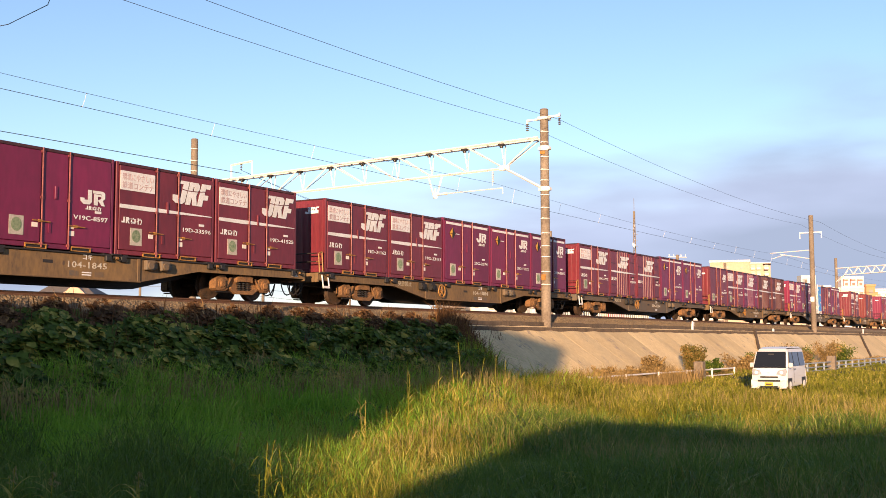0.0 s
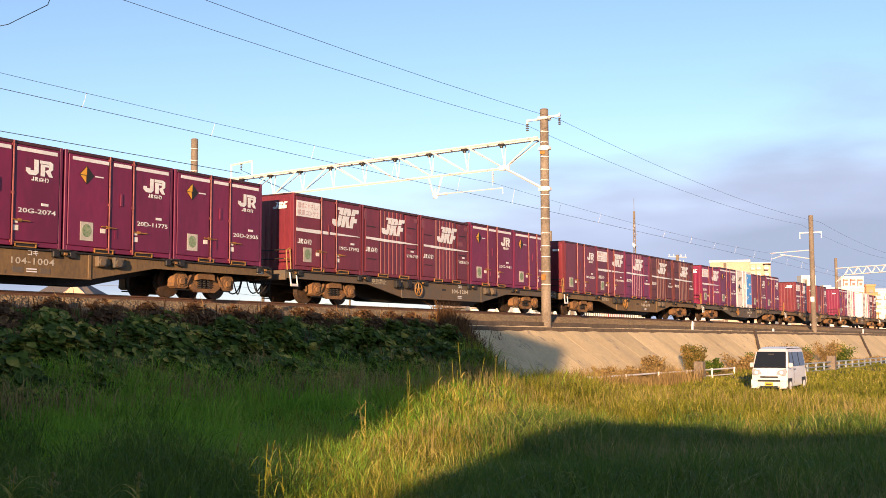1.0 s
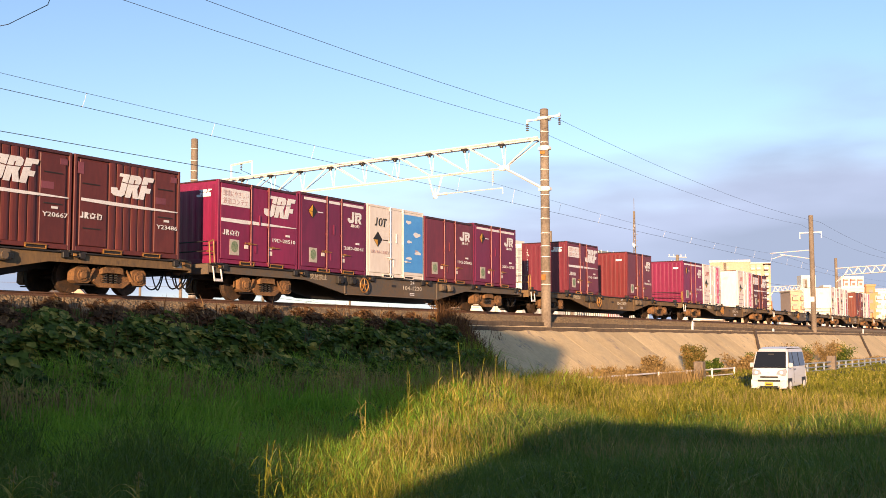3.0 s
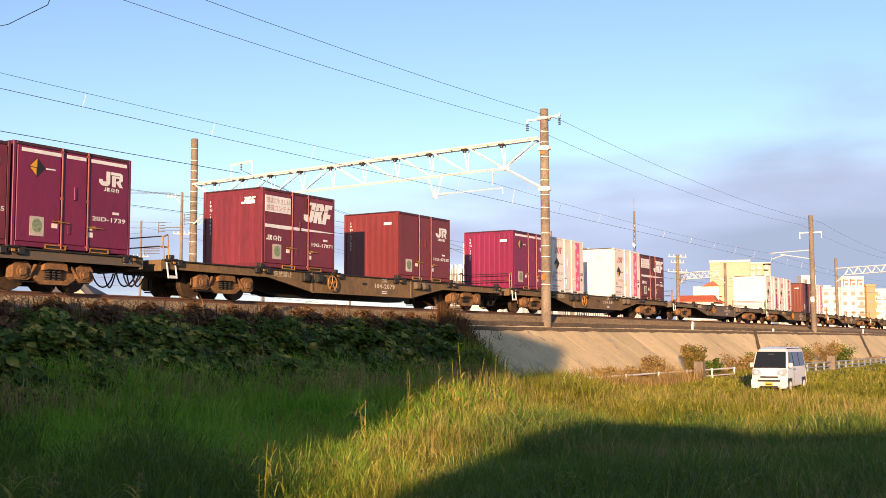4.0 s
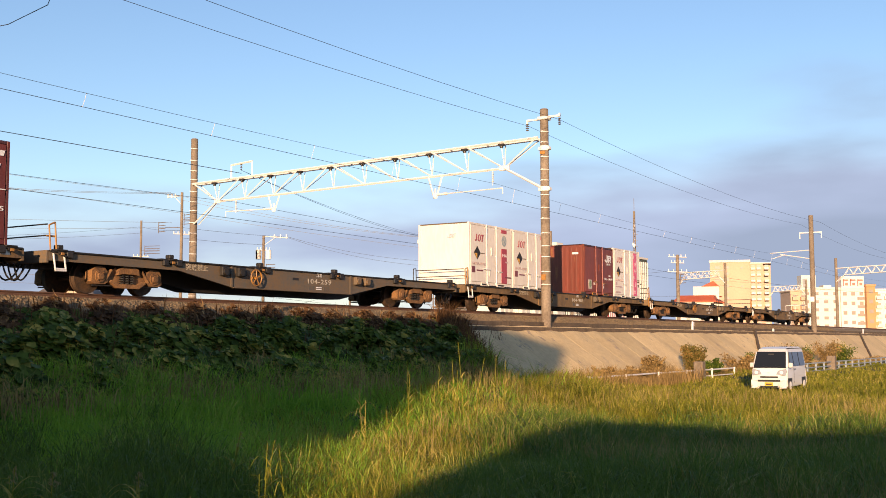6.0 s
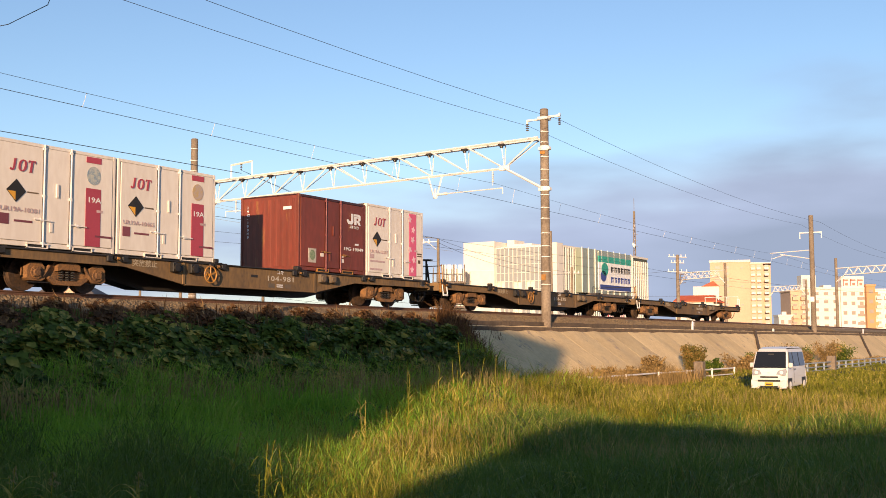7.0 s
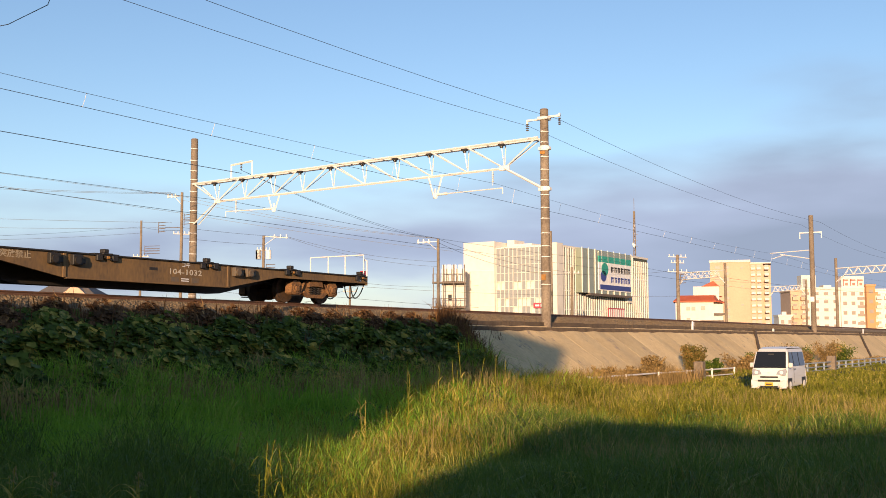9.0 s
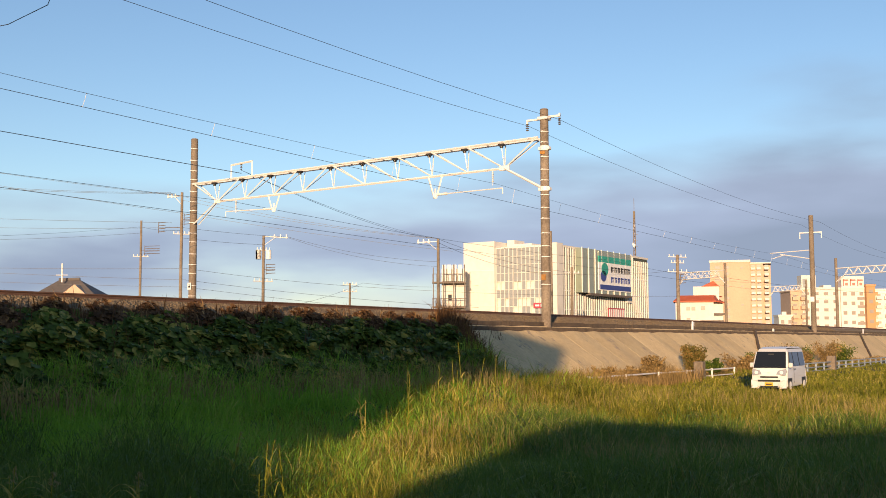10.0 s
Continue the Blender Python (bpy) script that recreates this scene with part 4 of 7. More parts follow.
def wagon(number, steel, label, loaded, last=False):
    root = new("container_wagon")
    prof = [(-0.37, 0.98), (19.23, 0.98), (19.23, 0.74), (14.4, 0.72), (12.2, 0.33), (6.25, 0.33), (4.05, 0.72), (-0.37, 0.74)]
    for y in (-0.06, 2.43):
        bm = bmesh.new()
        sheet(bm, [(x, y, z) for x, z in prof], (0, 0.08, 0))
        sill = part("side_sill", bm, steel, root)
        for x in (6.2, 12.15):
            if y < 0:
                part("stiffener", boxes((x - 0.05, x + 0.05, y - 0.03, y, 0.34, 0.97), cut=0.01), steel, sill)
        bm = bmesh.new()
        d = -0.05 if y < 0 else 0.03
        box(bm, -0.37, 19.23, y + d, y + d + 0.1, 0.955, 0.995, 0.006)
        part("top_flange", bm, M_BLACK, sill)
        bm = bmesh.new()
        box(bm, 6.25, 12.2, y + d, y + d + 0.1, 0.315, 0.345, 0.006)
        part("bottom_flange", bm, steel, sill)
    bm = bmesh.new()
    sheet(bm, [(x, 0.95, z) for x, z in [(-0.37, 0.92), (19.23, 0.92), (19.23, 0.62), (14.9, 0.60), (12.9, 0.20), (5.5, 0.20), (3.5, 0.60), (-0.37, 0.62)]], (0, 0.55, 0))
    part("centre_sill", bm, M_BLACK, root)
    for x in np.linspace(0.2, 18.6, 9):
        part("cross_member", boxes((x - 0.07, x + 0.07, 0.0, 2.44, 0.72, 0.93)), M_BLACK, root)
    part("deck", boxes((-0.36, 19.22, 0.03, 2.42, 0.935, 0.965)), M_BLACK, root)
    for x in (-0.45, 19.23):
        bm = bmesh.new()
        box(bm, x, x + 0.08, -0.05, 2.50, 0.68, 0.99, 0.01)
        part("end_beam", bm, steel, root)
    for x, s in ((-0.45, -1), (19.31, 1)):
        bm = bmesh.new()
        box(bm, min(x, x + 0.52 * s), max(x, x + 0.52 * s), 1.10, 1.35, 0.72, 0.98, 0.03)
        box(bm, min(x, x + 0.2 * s), max(x, x + 0.2 * s), 0.98, 1.47, 0.68, 0.94, 0.03)
        part("coupler", bm, M_RUST, root)
        for y in (0.55, 0.8, 1.75):
            pts = [(x - 0.12 * s + 0.62 * s * u, y + 0.1 * math.sin(u * 3 + y), 0.70 - 0.42 * math.sin(u * math.pi) ** 0.8 - 0.05 * u) for u in np.linspace(0, 1, 9)]
            part("air_hose", tube(pts, 0.022, 6), M_BLACK, root)
    # seats for the containers' corners, with yellow catches
    for slot in range(5):
        for xx in (slot * SLOT + 0.22, slot * SLOT + LONG - 0.22):
            for y in (-0.08, 2.33):
                bm = bmesh.new()
                box(bm, xx - 0.16, xx + 0.16, y - 0.02, y + 0.2, 0.965, 1.018, 0.01)
                if y < 0:
                    box(bm, xx - 0.10, xx + 0.10, y - 0.06, y + 0.04, 0.82, 0.98, 0.02)
                part("container_seat", bm, M_BLACK, root)
    for slot in range(6):
        x = slot * SLOT - 0.036
        if slot == 5:
            x = 18.9
        bm = bmesh.new()
        box(bm, x - 0.17, x + 0.17, -0.14, 0.16, 0.985, 1.03, 0.012)
        if not loaded[min(slot, 4)] or not loaded[max(slot - 1, 0)]:
            box(bm, x - 0.09, x + 0.09, -0.08, 0.1, 1.03, 1.14, 0.02)
        rod(bm, (x - 0.1, -0.13, 0.93), (x + 0.12, -0.13, 0.86), 0.035, 6)
        lock = part("guide_bracket", bm, M_BLACK, root, "blackened container guide with catch")
        bm = bmesh.new()
        box(bm, x - 0.06, x + 0.05, -0.17, -0.11, 0.88, 0.95, 0.01)
        part("catch", bm, M_YELLOW, lock)
    for c in (5.85, 6.55, 12.5, 13.05):
        bm = bmesh.new()
        box(bm, c - 0.18, c + 0.14, -0.20, -0.06, 0.66, 0.93, 0.02)
        rod(bm, (c - 0.05, -0.25, 0.78), (c - 0.05, -0.06, 0.78), 0.10, 10)
        box(bm, c + 0.10, c + 0.26, -0.16, -0.06, 0.70, 0.84, 0.02)
        part("valve_box", bm, M_BLACK if c < 10 else M_GREYSTEEL, root)
    bogie(root, 2.33)
    bogie(root, 16.53)
    # brake wheels on the side sill
    if not last:
        x, y, r = 7.15, -0.20, 0.24
        bm = tube([(x + r * math.cos(k * math.tau / 20), y, 0.66 + r * math.sin(k * math.tau / 20)) for k in range(21)], 0.022, 6)
        for k in range(5):
            a = k * math.tau / 5 + 0.3
            rod(bm, (x, y, 0.66), (x + r * math.cos(a), y, 0.66 + r * math.sin(a)), 0.018, 6)
        rod(bm, (x, y - 0.03, 0.66), (x, -0.04, 0.66), 0.04, 8)
        part("brake_wheel", bm, M_YELLOW, root)
    # end platform rails and step
    rail = lambda m, r, *e: part("handrail", rods(r, *e, sides=6), m, root)
    part("corner_step", rods(0.024, ((-0.28, -0.10, 0.92), (-0.20, -0.10, 0.50)), ((0.04, -0.10, 0.92), (0.12, -0.10, 0.50)), ((-0.21, -0.10, 0.50), (0.13, -0.10, 0.50)), ((-0.21, -0.10, 0.54), (0.13, -0.10, 0.54)), sides=6), M_WHITE, root)
    rail(M_YELLOW, 0.022, ((-0.30, -0.02, 0.98), (-0.36, -0.02, 1.62)), ((-0.36, -0.02, 1.62), (-0.18, -0.02, 1.70)), ((-0.18, -0.02, 1.70), (-0.12, -0.02, 0.98)), ((-0.40, 0.02, 1.35), (-0.13, 0.0, 1.35)))
    rail(M_BLACK, 0.018, ((-0.38, 0.02, 1.64), (-0.38, 2.30, 1.64)), ((-0.38, 0.02, 1.36), (-0.38, 2.30, 1.36)), ((-0.38, 2.30, 0.98), (-0.42, 2.30, 1.72)), ((-0.42, 2.30, 1.72), (-0.42, 2.42, 1.72)), ((-0.42, 2.42, 1.72), (-0.38, 2.46, 0.98)))
    if number.endswith("335"):
        bm = tube([(-0.30 + 0.25 * math.cos(k * math.tau / 18), 0.62 + 0.25 * math.sin(k * math.tau / 18), 1.90) for k in range(19)], 0.02, 6)
        for k in range(4):
            rod(bm, (-0.30, 0.62, 1.88), (-0.30 + 0.25 * math.cos(k * 1.571), 0.62 + 0.25 * math.sin(k * 1.571), 1.90), 0.015, 6)
        stand = part("brake_stand", rods(0.04, ((-0.30, 0.62, 0.98), (-0.30, 0.62, 1.88)), ((-0.08, 0.62, 0.98), (-0.27, 0.62, 1.75)), sides=8), M_BLACK, root, "upright hand brake stand with a flat wheel")
        part("hand_wheel", bm, M_BLACK, stand)
        part("corner_plate", boxes((-0.40, -0.02, -0.10, -0.05, 0.62, 0.98)), M_YELLOW, root)
    if last:
        rail(M_GALV, 0.022, ((19.2, 0.05, 0.98), (19.2, 0.05, 1.75)), ((19.2, 0.05, 1.75), (19.2, 2.4, 1.75)), ((19.2, 2.4, 1.75), (19.2, 2.4, 0.98)), ((19.2, 0.85, 0.98), (19.2, 0.85, 1.75)), ((19.2, 1.6, 0.98), (19.2, 1.6, 1.75)))
        rail(M_WHITE, 0.025, ((19.3, -0.02, 0.98), (19.3, -0.02, 1.55)), ((19.3, -0.02, 1.55), (19.36, 0.15, 1.6)), ((19.36, 0.15, 1.6), (19.36, 0.18, 0.6)))
        part("tail_sign", boxes((19.31, 19.34, 0.05, 0.28, 0.95, 1.2)), M_REDMARK, root)
    # writing on the sill
    lettering("wagon_number", number, 0.22, root, M_SILLTEXT, (9.75, -0.066, 0.61), 1.25, 1.1)
    lettering("class_mark", "コキ", 0.17, root, M_WHITE, (10.25, -0.066, 0.83), 0.30)
    part("data_plate", boxes((10.25, 10.55, -0.066, -0.06, 0.42, 0.45), (10.25, 10.55, -0.066, -0.06, 0.48, 0.51)), M_WHITE, root)
    part("data_plate", boxes((9.85, 10.15, -0.066, -0.06, 0.40, 0.53), (10.65, 10.95, -0.066, -0.06, 0.40, 0.53)), M_GREYSTEEL, root)
    lettering("warning", "突放禁止", 0.2, root, M_FADED2, (4.3, -0.066, 0.77), 0.9)
    part("data_plate", boxes((18.6, 18.9, -0.067, -0.06, 0.80, 0.92)), M_CREAM, root)
    part("slot_hole", boxes((9.05, 9.35, -0.064, -0.06, 0.68, 0.76)), M_BLACK, root)
    return tagged(root, label, "container wagon", "wagons of the train")


JRF = "maroon steel container with white slanted mark, stripe and slogan panel"
OLD = "worn maroon container with ribbed middle and white slanted mark"
JR = "plain maroon steel container with a white two-block mark"
TALL = "purple-maroon container with white top stripe, diamond and mark"
JOT = "off-white container with pink flower band and black diamond"
REDJOT = "cream container with dark red band, emblem and black diamond"
E_ = None
TRAIN = [  # for each wagon: its number, steel, what stands on its five places
    ("104-1845", M_OCHRE, [("jrv", M_PURPLE, "V19C-8412", JR), ("jrv", M_PURPLE, "V19C-8530", JR), ("jrv", M_PURPLE, "V19C-8597", JR), ("jrf", M_MAROON, "19D-33596", JRF), ("jrf", M_MAROON, "19D-41525", JRF)]),
    ("104-1004", M_OCHRE, [("jrf", M_MAROON, "19D-31162", JRF), ("jrf", M_MAROON, "19D-33111", JRF), ("tall", M_PURPLE, "20G-2074", TALL), ("tall", M_PURPLE, "20D-11775", TALL), ("tall", M_PURPLE, "20D-2305", TALL)]),
    ("104-1204", M_GREYSTEEL, [("jrf", M_MAROON, "19G-17992", JRF), ("old", M_MAROON, "V19B-7109", OLD), ("old", M_MAROON, "V19B-6133", OLD), ("tall", M_PURPLE, "20G-941", TALL), ("tall", M_PURPLE, "20G-1358", TALL)]),
    ("104-699", M_OCHRE, [("jr", M_MAROON, "19G-21277", JR), ("jrf", M_MAROON, "19D-41686", JRF), ("old", M_PURPLE, "V19B-6968", OLD), ("old", M_BROWN, "Y20667", "worn brown container with ribbed middle and white slanted mark"), ("old", M_BROWN, "Y23486", "worn brown container with ribbed middle and white slanted mark")]),
    ("104-1220", M_GREYSTEEL, [("jrf", M_CRIMSON, "19D-28510", "crimson container with white slanted mark, stripe and panel"), ("tall", M_PURPLE, "20D-8041", TALL), ("picture", M_CREAM, "UR19A-11803", "off-white container with a blue sky picture"), ("jr", M_MAROON, "19G-20045", JR), ("tall", M_PURPLE, "20D-1739", TALL)]),
    ("104-2079", M_OCHRE, [E_, ("jrf", M_MAROON, "19G-17871", JRF), E_, ("jr", M_REDDISH, "19D-47635", "red-brown steel container with a white two-block mark"), E_]),
    ("104-841", M_OCHRE, [("tall", M_CRIMSON, "20G-1255", "crimson container with white top stripe, diamond and mark"), ("jot", M_CREAM, "UR19A-13204", JOT), E_, ("jot", M_CREAM, "UR19A-13602", JOT), ("jrf", M_BROWN, "19D-18955", "brown container with white slanted mark, stripe and panel")]),
    ("104-259", M_GREYSTEEL, [E_, E_, E_, E_, E_]),
    ("104-981", M_OCHRE, [("jot", M_CREAM, "UR19A-10381", REDJOT), ("jot", M_CREAM, "UR19A-10465", REDJOT), E_, ("jr", M_RUSTRED, "19G-19049", "brown-red steel container with a white two-block mark"), ("jot", M_CREAM, "UR19A-12507", JOT)]),
    ("104-335", M_OCHRE, [E_, E_, E_, E_, E_]),
    ("104-1032", M_OCHRE, [E_, E_, E_, E_, E_]),
]
CONSIST = []
for i, (number, steel, load) in enumerate(TRAIN):
    s0 = (i - 1) * WAGON
    w = wagon(number, steel, "empty flat container wagon with dusty ochre frame" if not any(load) else "flat container wagon with dusty frame, carrying containers", load, i == len(TRAIN) - 1)
    CONSIST.append((w, s0, 0.0))
    for k, what in enumerate(load):
        if what:
            CONSIST.append((container(*what), s0 + k * SLOT, FLOOR_Z))


# ---- plants ----
def leaf_material(name, low, mid, dry, dryness, through_light=0.35, rough=0.6):
    """Blades and leaves that differ one by one, dry ones among the green, letting some light through."""
    m = bpy.data.materials.new(name)
    m.use_nodes = True
    n, l = m.node_tree.nodes, m.node_tree.links
    b, out = n["Principled BSDF"], n["Material Output"]
    geo = n.new("ShaderNodeNewGeometry")
    ramp = n.new("ShaderNodeValToRGB")
    e = ramp.color_ramp.elements
    e[0].position, e[0].color = 0.0, (*low, 1)
    e[1].position, e[1].color = 1.0, (*dry, 1)
    mid_e = e.new(1 - dryness)
    mid_e.color = (*mid, 1)
    patch = n.new("ShaderNodeTexNoise")
    patch.inputs["Scale"].default_value, patch.inputs["Detail"].default_value = 0.35, 3
    l.new(geo.outputs["Position"], patch.inputs["Vector"])
    blend = n.new("ShaderNodeMath")
    blend.operation = "MULTIPLY_ADD"
    blend.inputs[1].default_value = 0.62
    tufts = n.new("ShaderNodeTexNoise")
    tufts.inputs["Scale"].default_value, tufts.inputs["Detail"].default_value = 3.4, 2
    l.new(geo.outputs["Position"], tufts.inputs["Vector"])
    both = n.new("ShaderNodeMath")
    both.operation = "ADD"
    l.new(patch.outputs["Fac"], both.inputs[0])
    l.new(tufts.outputs["Fac"], both.inputs[1])
    half = n.new("ShaderNodeMath")
    half.operation = "MULTIPLY_ADD"
    half.inputs[1].default_value, half.inputs[2].default_value = 0.85, -0.60
    l.new(both.outputs[0], half.inputs[0])
    l.new(geo.outputs["Random Per Island"], blend.inputs[0])
    l.new(half.outputs[0], blend.inputs[2])
    l.new(blend.outputs[0], ramp.inputs["Fac"])
    l.new(ramp.outputs[0], b.inputs["Base Color"])
    b.inputs["Roughness"].default_value = rough
    b.inputs["Specular IOR Level"].default_value = 0.12
    tr = n.new("ShaderNodeBsdfTranslucent")
    l.new(ramp.outputs[0], tr.inputs["Color"])
    mx = n.new("ShaderNodeMixShader")
    mx.inputs[0].default_value = through_light
    l.new(b.outputs[0], mx.inputs[1])
    l.new(tr.outputs[0], mx.inputs[2])
    l.new(mx.outputs[0], out.inputs["Surface"])
    return m


M_GRASS = leaf_material("field_grass", (0.095, 0.120, 0.012), (0.290, 0.280, 0.029), (0.68, 0.51, 0.14), 0.36)
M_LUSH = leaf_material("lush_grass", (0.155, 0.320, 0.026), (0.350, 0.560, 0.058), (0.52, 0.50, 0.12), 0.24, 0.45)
# coarse grass, its green darkened to stand for shade beside the sunlit strip
M_COARSESHADE = leaf_material("coarse_green_grass", (0.050, 0.105, 0.016), (0.170, 0.245, 0.036), (0.50, 0.46, 0.13), 0.22, 0.35, 0.45)
M_DRY = leaf_material("dry_weeds", (0.10, 0.070, 0.028), (0.27, 0.180, 0.070), (0.45, 0.29, 0.11), 0.45, 0.2)
M_VINE = leaf_material("vine_leaves", (0.020, 0.048, 0.009), (0.120, 0.165, 0.024), (0.58, 0.42, 0.09), 0.33, 0.22, 0.5)
M_LITTER = leaf_material("withered_leaves", (0.045, 0.026, 0.014), (0.17, 0.085, 0.036), (0.42, 0.25, 0.10), 0.28, 0.15, 0.7)
M_BUSH = leaf_material("browning_shrub_leaves", (0.05, 0.055, 0.014), (0.15, 0.125, 0.032), (0.32, 0.19, 0.06), 0.4, 0.2)
M_SEED = leaf_material("straw_seed_heads", (0.26, 0.20, 0.07), (0.36, 0.27, 0.10), (0.42, 0.30, 0.12), 0.4, 0.3)
STAND = (-29.2, -22.4)


def blades(name, x, y, z, tall, wide, bend, material, label, category, rng, lean=None):
    """Curved tapering blades, three triangles each."""
    n = len(x)
    ang = rng.random(n) * math.tau
    lean = rng.random(n) * math.tau if lean is None else lean
    dx, dy = np.cos(ang) * wide / 2, np.sin(ang) * wide / 2
    bx, by = np.cos(lean) * bend * tall, np.sin(lean) * bend * tall
    v = np.empty((n, 5, 3))
    v[:, 0] = np.stack([x - dx, y - dy, z - 0.03], 1)
    v[:, 1] = np.stack([x + dx, y + dy, z - 0.03], 1)
    v[:, 2] = np.stack([x - dx * 0.8 + bx * 0.32, y - dy * 0.8 + by * 0.32, z + tall * 0.62], 1)
    v[:, 3] = np.stack([x + dx * 0.8 + bx * 0.32, y + dy * 0.8 + by * 0.32, z + tall * 0.62], 1)
    v[:, 4] = np.stack([x + bx, y + by, z + tall * np.clip(1 - 0.45 * bend ** 2, 0.35, 1)], 1)
    f = np.array([[0, 1, 3], [0, 3, 2], [2, 3, 4]])
    return fast_mesh(name, v.reshape(-1, 3), (f[None] + 5 * np.arange(n)[:, None, None]).reshape(-1, 3), material, label, category)


def fan(n, near, far, rng, a0=33, a1=84):
    r = near * (far / near) ** rng.random(n)
    a = np.radians(a0 + (a1 - a0) * rng.random(n))
    return STAND[0] + r * np.sin(a), STAND[1] + r * np.cos(a), r


def lumpy(x, y, s=0.35):
    return 0.5 + 0.25 * (np.sin(x * s * 2.1 + 1.7 * np.sin(y * s)) + np.sin(y * s * 2.7 + 1.1 * np.sin(x * s * 1.3)))


def field():
    """The meadow: tufts whose blades spread from the middle and hang over, high and low beside one another."""
    rng = np.random.default_rng(11)
    each = 13
    cx, cy, cr = fan(50000, 10.0, 95, rng)
    foot = np.where(cx - 1.0 * (cy + 1.3) > 6.5, -4.6, -5.1 + 0.6 * np.sin(cx * 0.7))
    keep = (cy < foot) & ~((cx > 17.2) & (cx < 20.8) & (cy > -10.75) & (cy < -9.15))
    cx, cy, cr = cx[keep], cy[keep], cr[keep]
    n = len(cx)
    tuft = (0.30 + 0.34 * lumpy(cx, cy)) * (0.45 + 0.95 * rng.random(n) ** 1.3)
    tuft *= np.interp(cx, [2, 9, 14], [1, 0.85, 0.76]) * np.where(cy > -8.8, np.interp(cx, [-2, 2, 8, 13], [1, 1.8, 1.7, 0.6]), 1)
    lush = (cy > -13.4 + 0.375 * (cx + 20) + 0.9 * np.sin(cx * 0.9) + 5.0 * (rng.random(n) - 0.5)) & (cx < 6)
    # nearest grass, coarse, both sides of the sunlit swathe; shade painted into its green
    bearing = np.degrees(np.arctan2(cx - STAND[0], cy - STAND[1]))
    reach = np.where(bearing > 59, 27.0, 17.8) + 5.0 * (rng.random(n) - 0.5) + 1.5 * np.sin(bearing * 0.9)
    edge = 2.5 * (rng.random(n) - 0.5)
    shade_grass = (cr < reach) & ((bearing < 49.5 + edge - 0.55 * (cr - 15)) | (bearing > 59.0 + edge + 0.30 * (cr - 15)))
    lush &= ~shade_grass
    tuft *= np.where(shade_grass, 1.15, 1.0)
    spread = 0.05 + 0.004 * cr
    way = rng.random((n, each)) * math.tau
    off = np.sqrt(rng.random((n, each))) * spread[:, None]
    x = (cx[:, None] + off * np.cos(way)).ravel()
    y = (cy[:, None] + off * np.sin(way)).ravel()
    tall = (tuft[:, None] * (0.5 + 0.6 * rng.random((n, each)))).ravel()
    r = np.repeat(cr, each)
    wide = (0.0040 + 0.00034 * r) * (0.6 + 0.9 * rng.random(len(x)))
    lean = way.ravel() + 1.2 * (rng.random(len(x)) - 0.5)
    bend = 0.20 + 1.35 * rng.random(len(x)) ** 1.15
    lush, shade_grass = np.repeat(lush, each), np.repeat(shade_grass, each)
    wide *= np.where(shade_grass, 1.35, 1.0)
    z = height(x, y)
    for sel, m, name, label in ((shade_grass, M_COARSESHADE, "rank_grass", "coarse near-field grass with shade darkened into its green"), (~lush & ~shade_grass, M_GRASS, "meadow_grass", "tall yellow-green meadow grass with straw among it"), (lush, M_LUSH, "bank_grass", "dense deep-green grass at the foot of the bank")):
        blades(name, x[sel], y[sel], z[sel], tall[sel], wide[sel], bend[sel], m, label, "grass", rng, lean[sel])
    # fine flowering stalks that stand over the grass
    x, y, r = fan(26000, 8, 60, rng)
    keep = (y < -7.2) & (lumpy(x, y, 0.2) > 0.38) & (y < -14.0 + 0.375 * (x + 20)) & (x < 10)
    x, y, r = x[keep], y[keep], r[keep]
    blades("grass_stalks", x, y, height(x, y), 0.40 + 0.40 * rng.random(len(x)), 0.003 + 0.00028 * r, 0.1 + 0.35 * rng.random(len(x)), M_SEED, "thin straw-coloured flowering grass stalks", "grass", rng)


def leaf_mat(name, x, y, z, size, material, label, category, rng):
    """Folded leaves of four triangles each, tilted at random towards the light and the open side."""
    n = len(x)
    face = np.stack([0.9 * (rng.random(n) - 0.5), -0.6 + 1.6 * (rng.random(n) - 0.5), 0.55 + 0.8 * rng.random(n)], 1)
    face /= np.linalg.norm(face, axis=1)[:, None]
    ref = np.stack([rng.random(n) - 0.5, rng.random(n) - 0.5, rng.random(n) - 0.8], 1)
    u = np.cross(face, ref)
    u /= np.linalg.norm(u, axis=1)[:, None]
    w = np.cross(face, u)
    c = np.stack([x, y, z], 1)
    s = size[:, None]
    v = np.stack([c - u * s, c + w * s * 0.75 + face * s * 0.25, c + u * s * 1.1, c - w * s * 0.75 + face * s * 0.25, c - u * s * 0.55 + w * s * 0.55, c - u * s * 0.55 - w * s * 0.55], 1)
    f = np.array([[0, 2, 4], [4, 2, 1], [0, 5, 2], [5, 3, 2]])
    fast_mesh(name, v.reshape(-1, 3), (f[None] + 6 * np.arange(n)[:, None, None]).reshape(-1, 3), material, label, category)


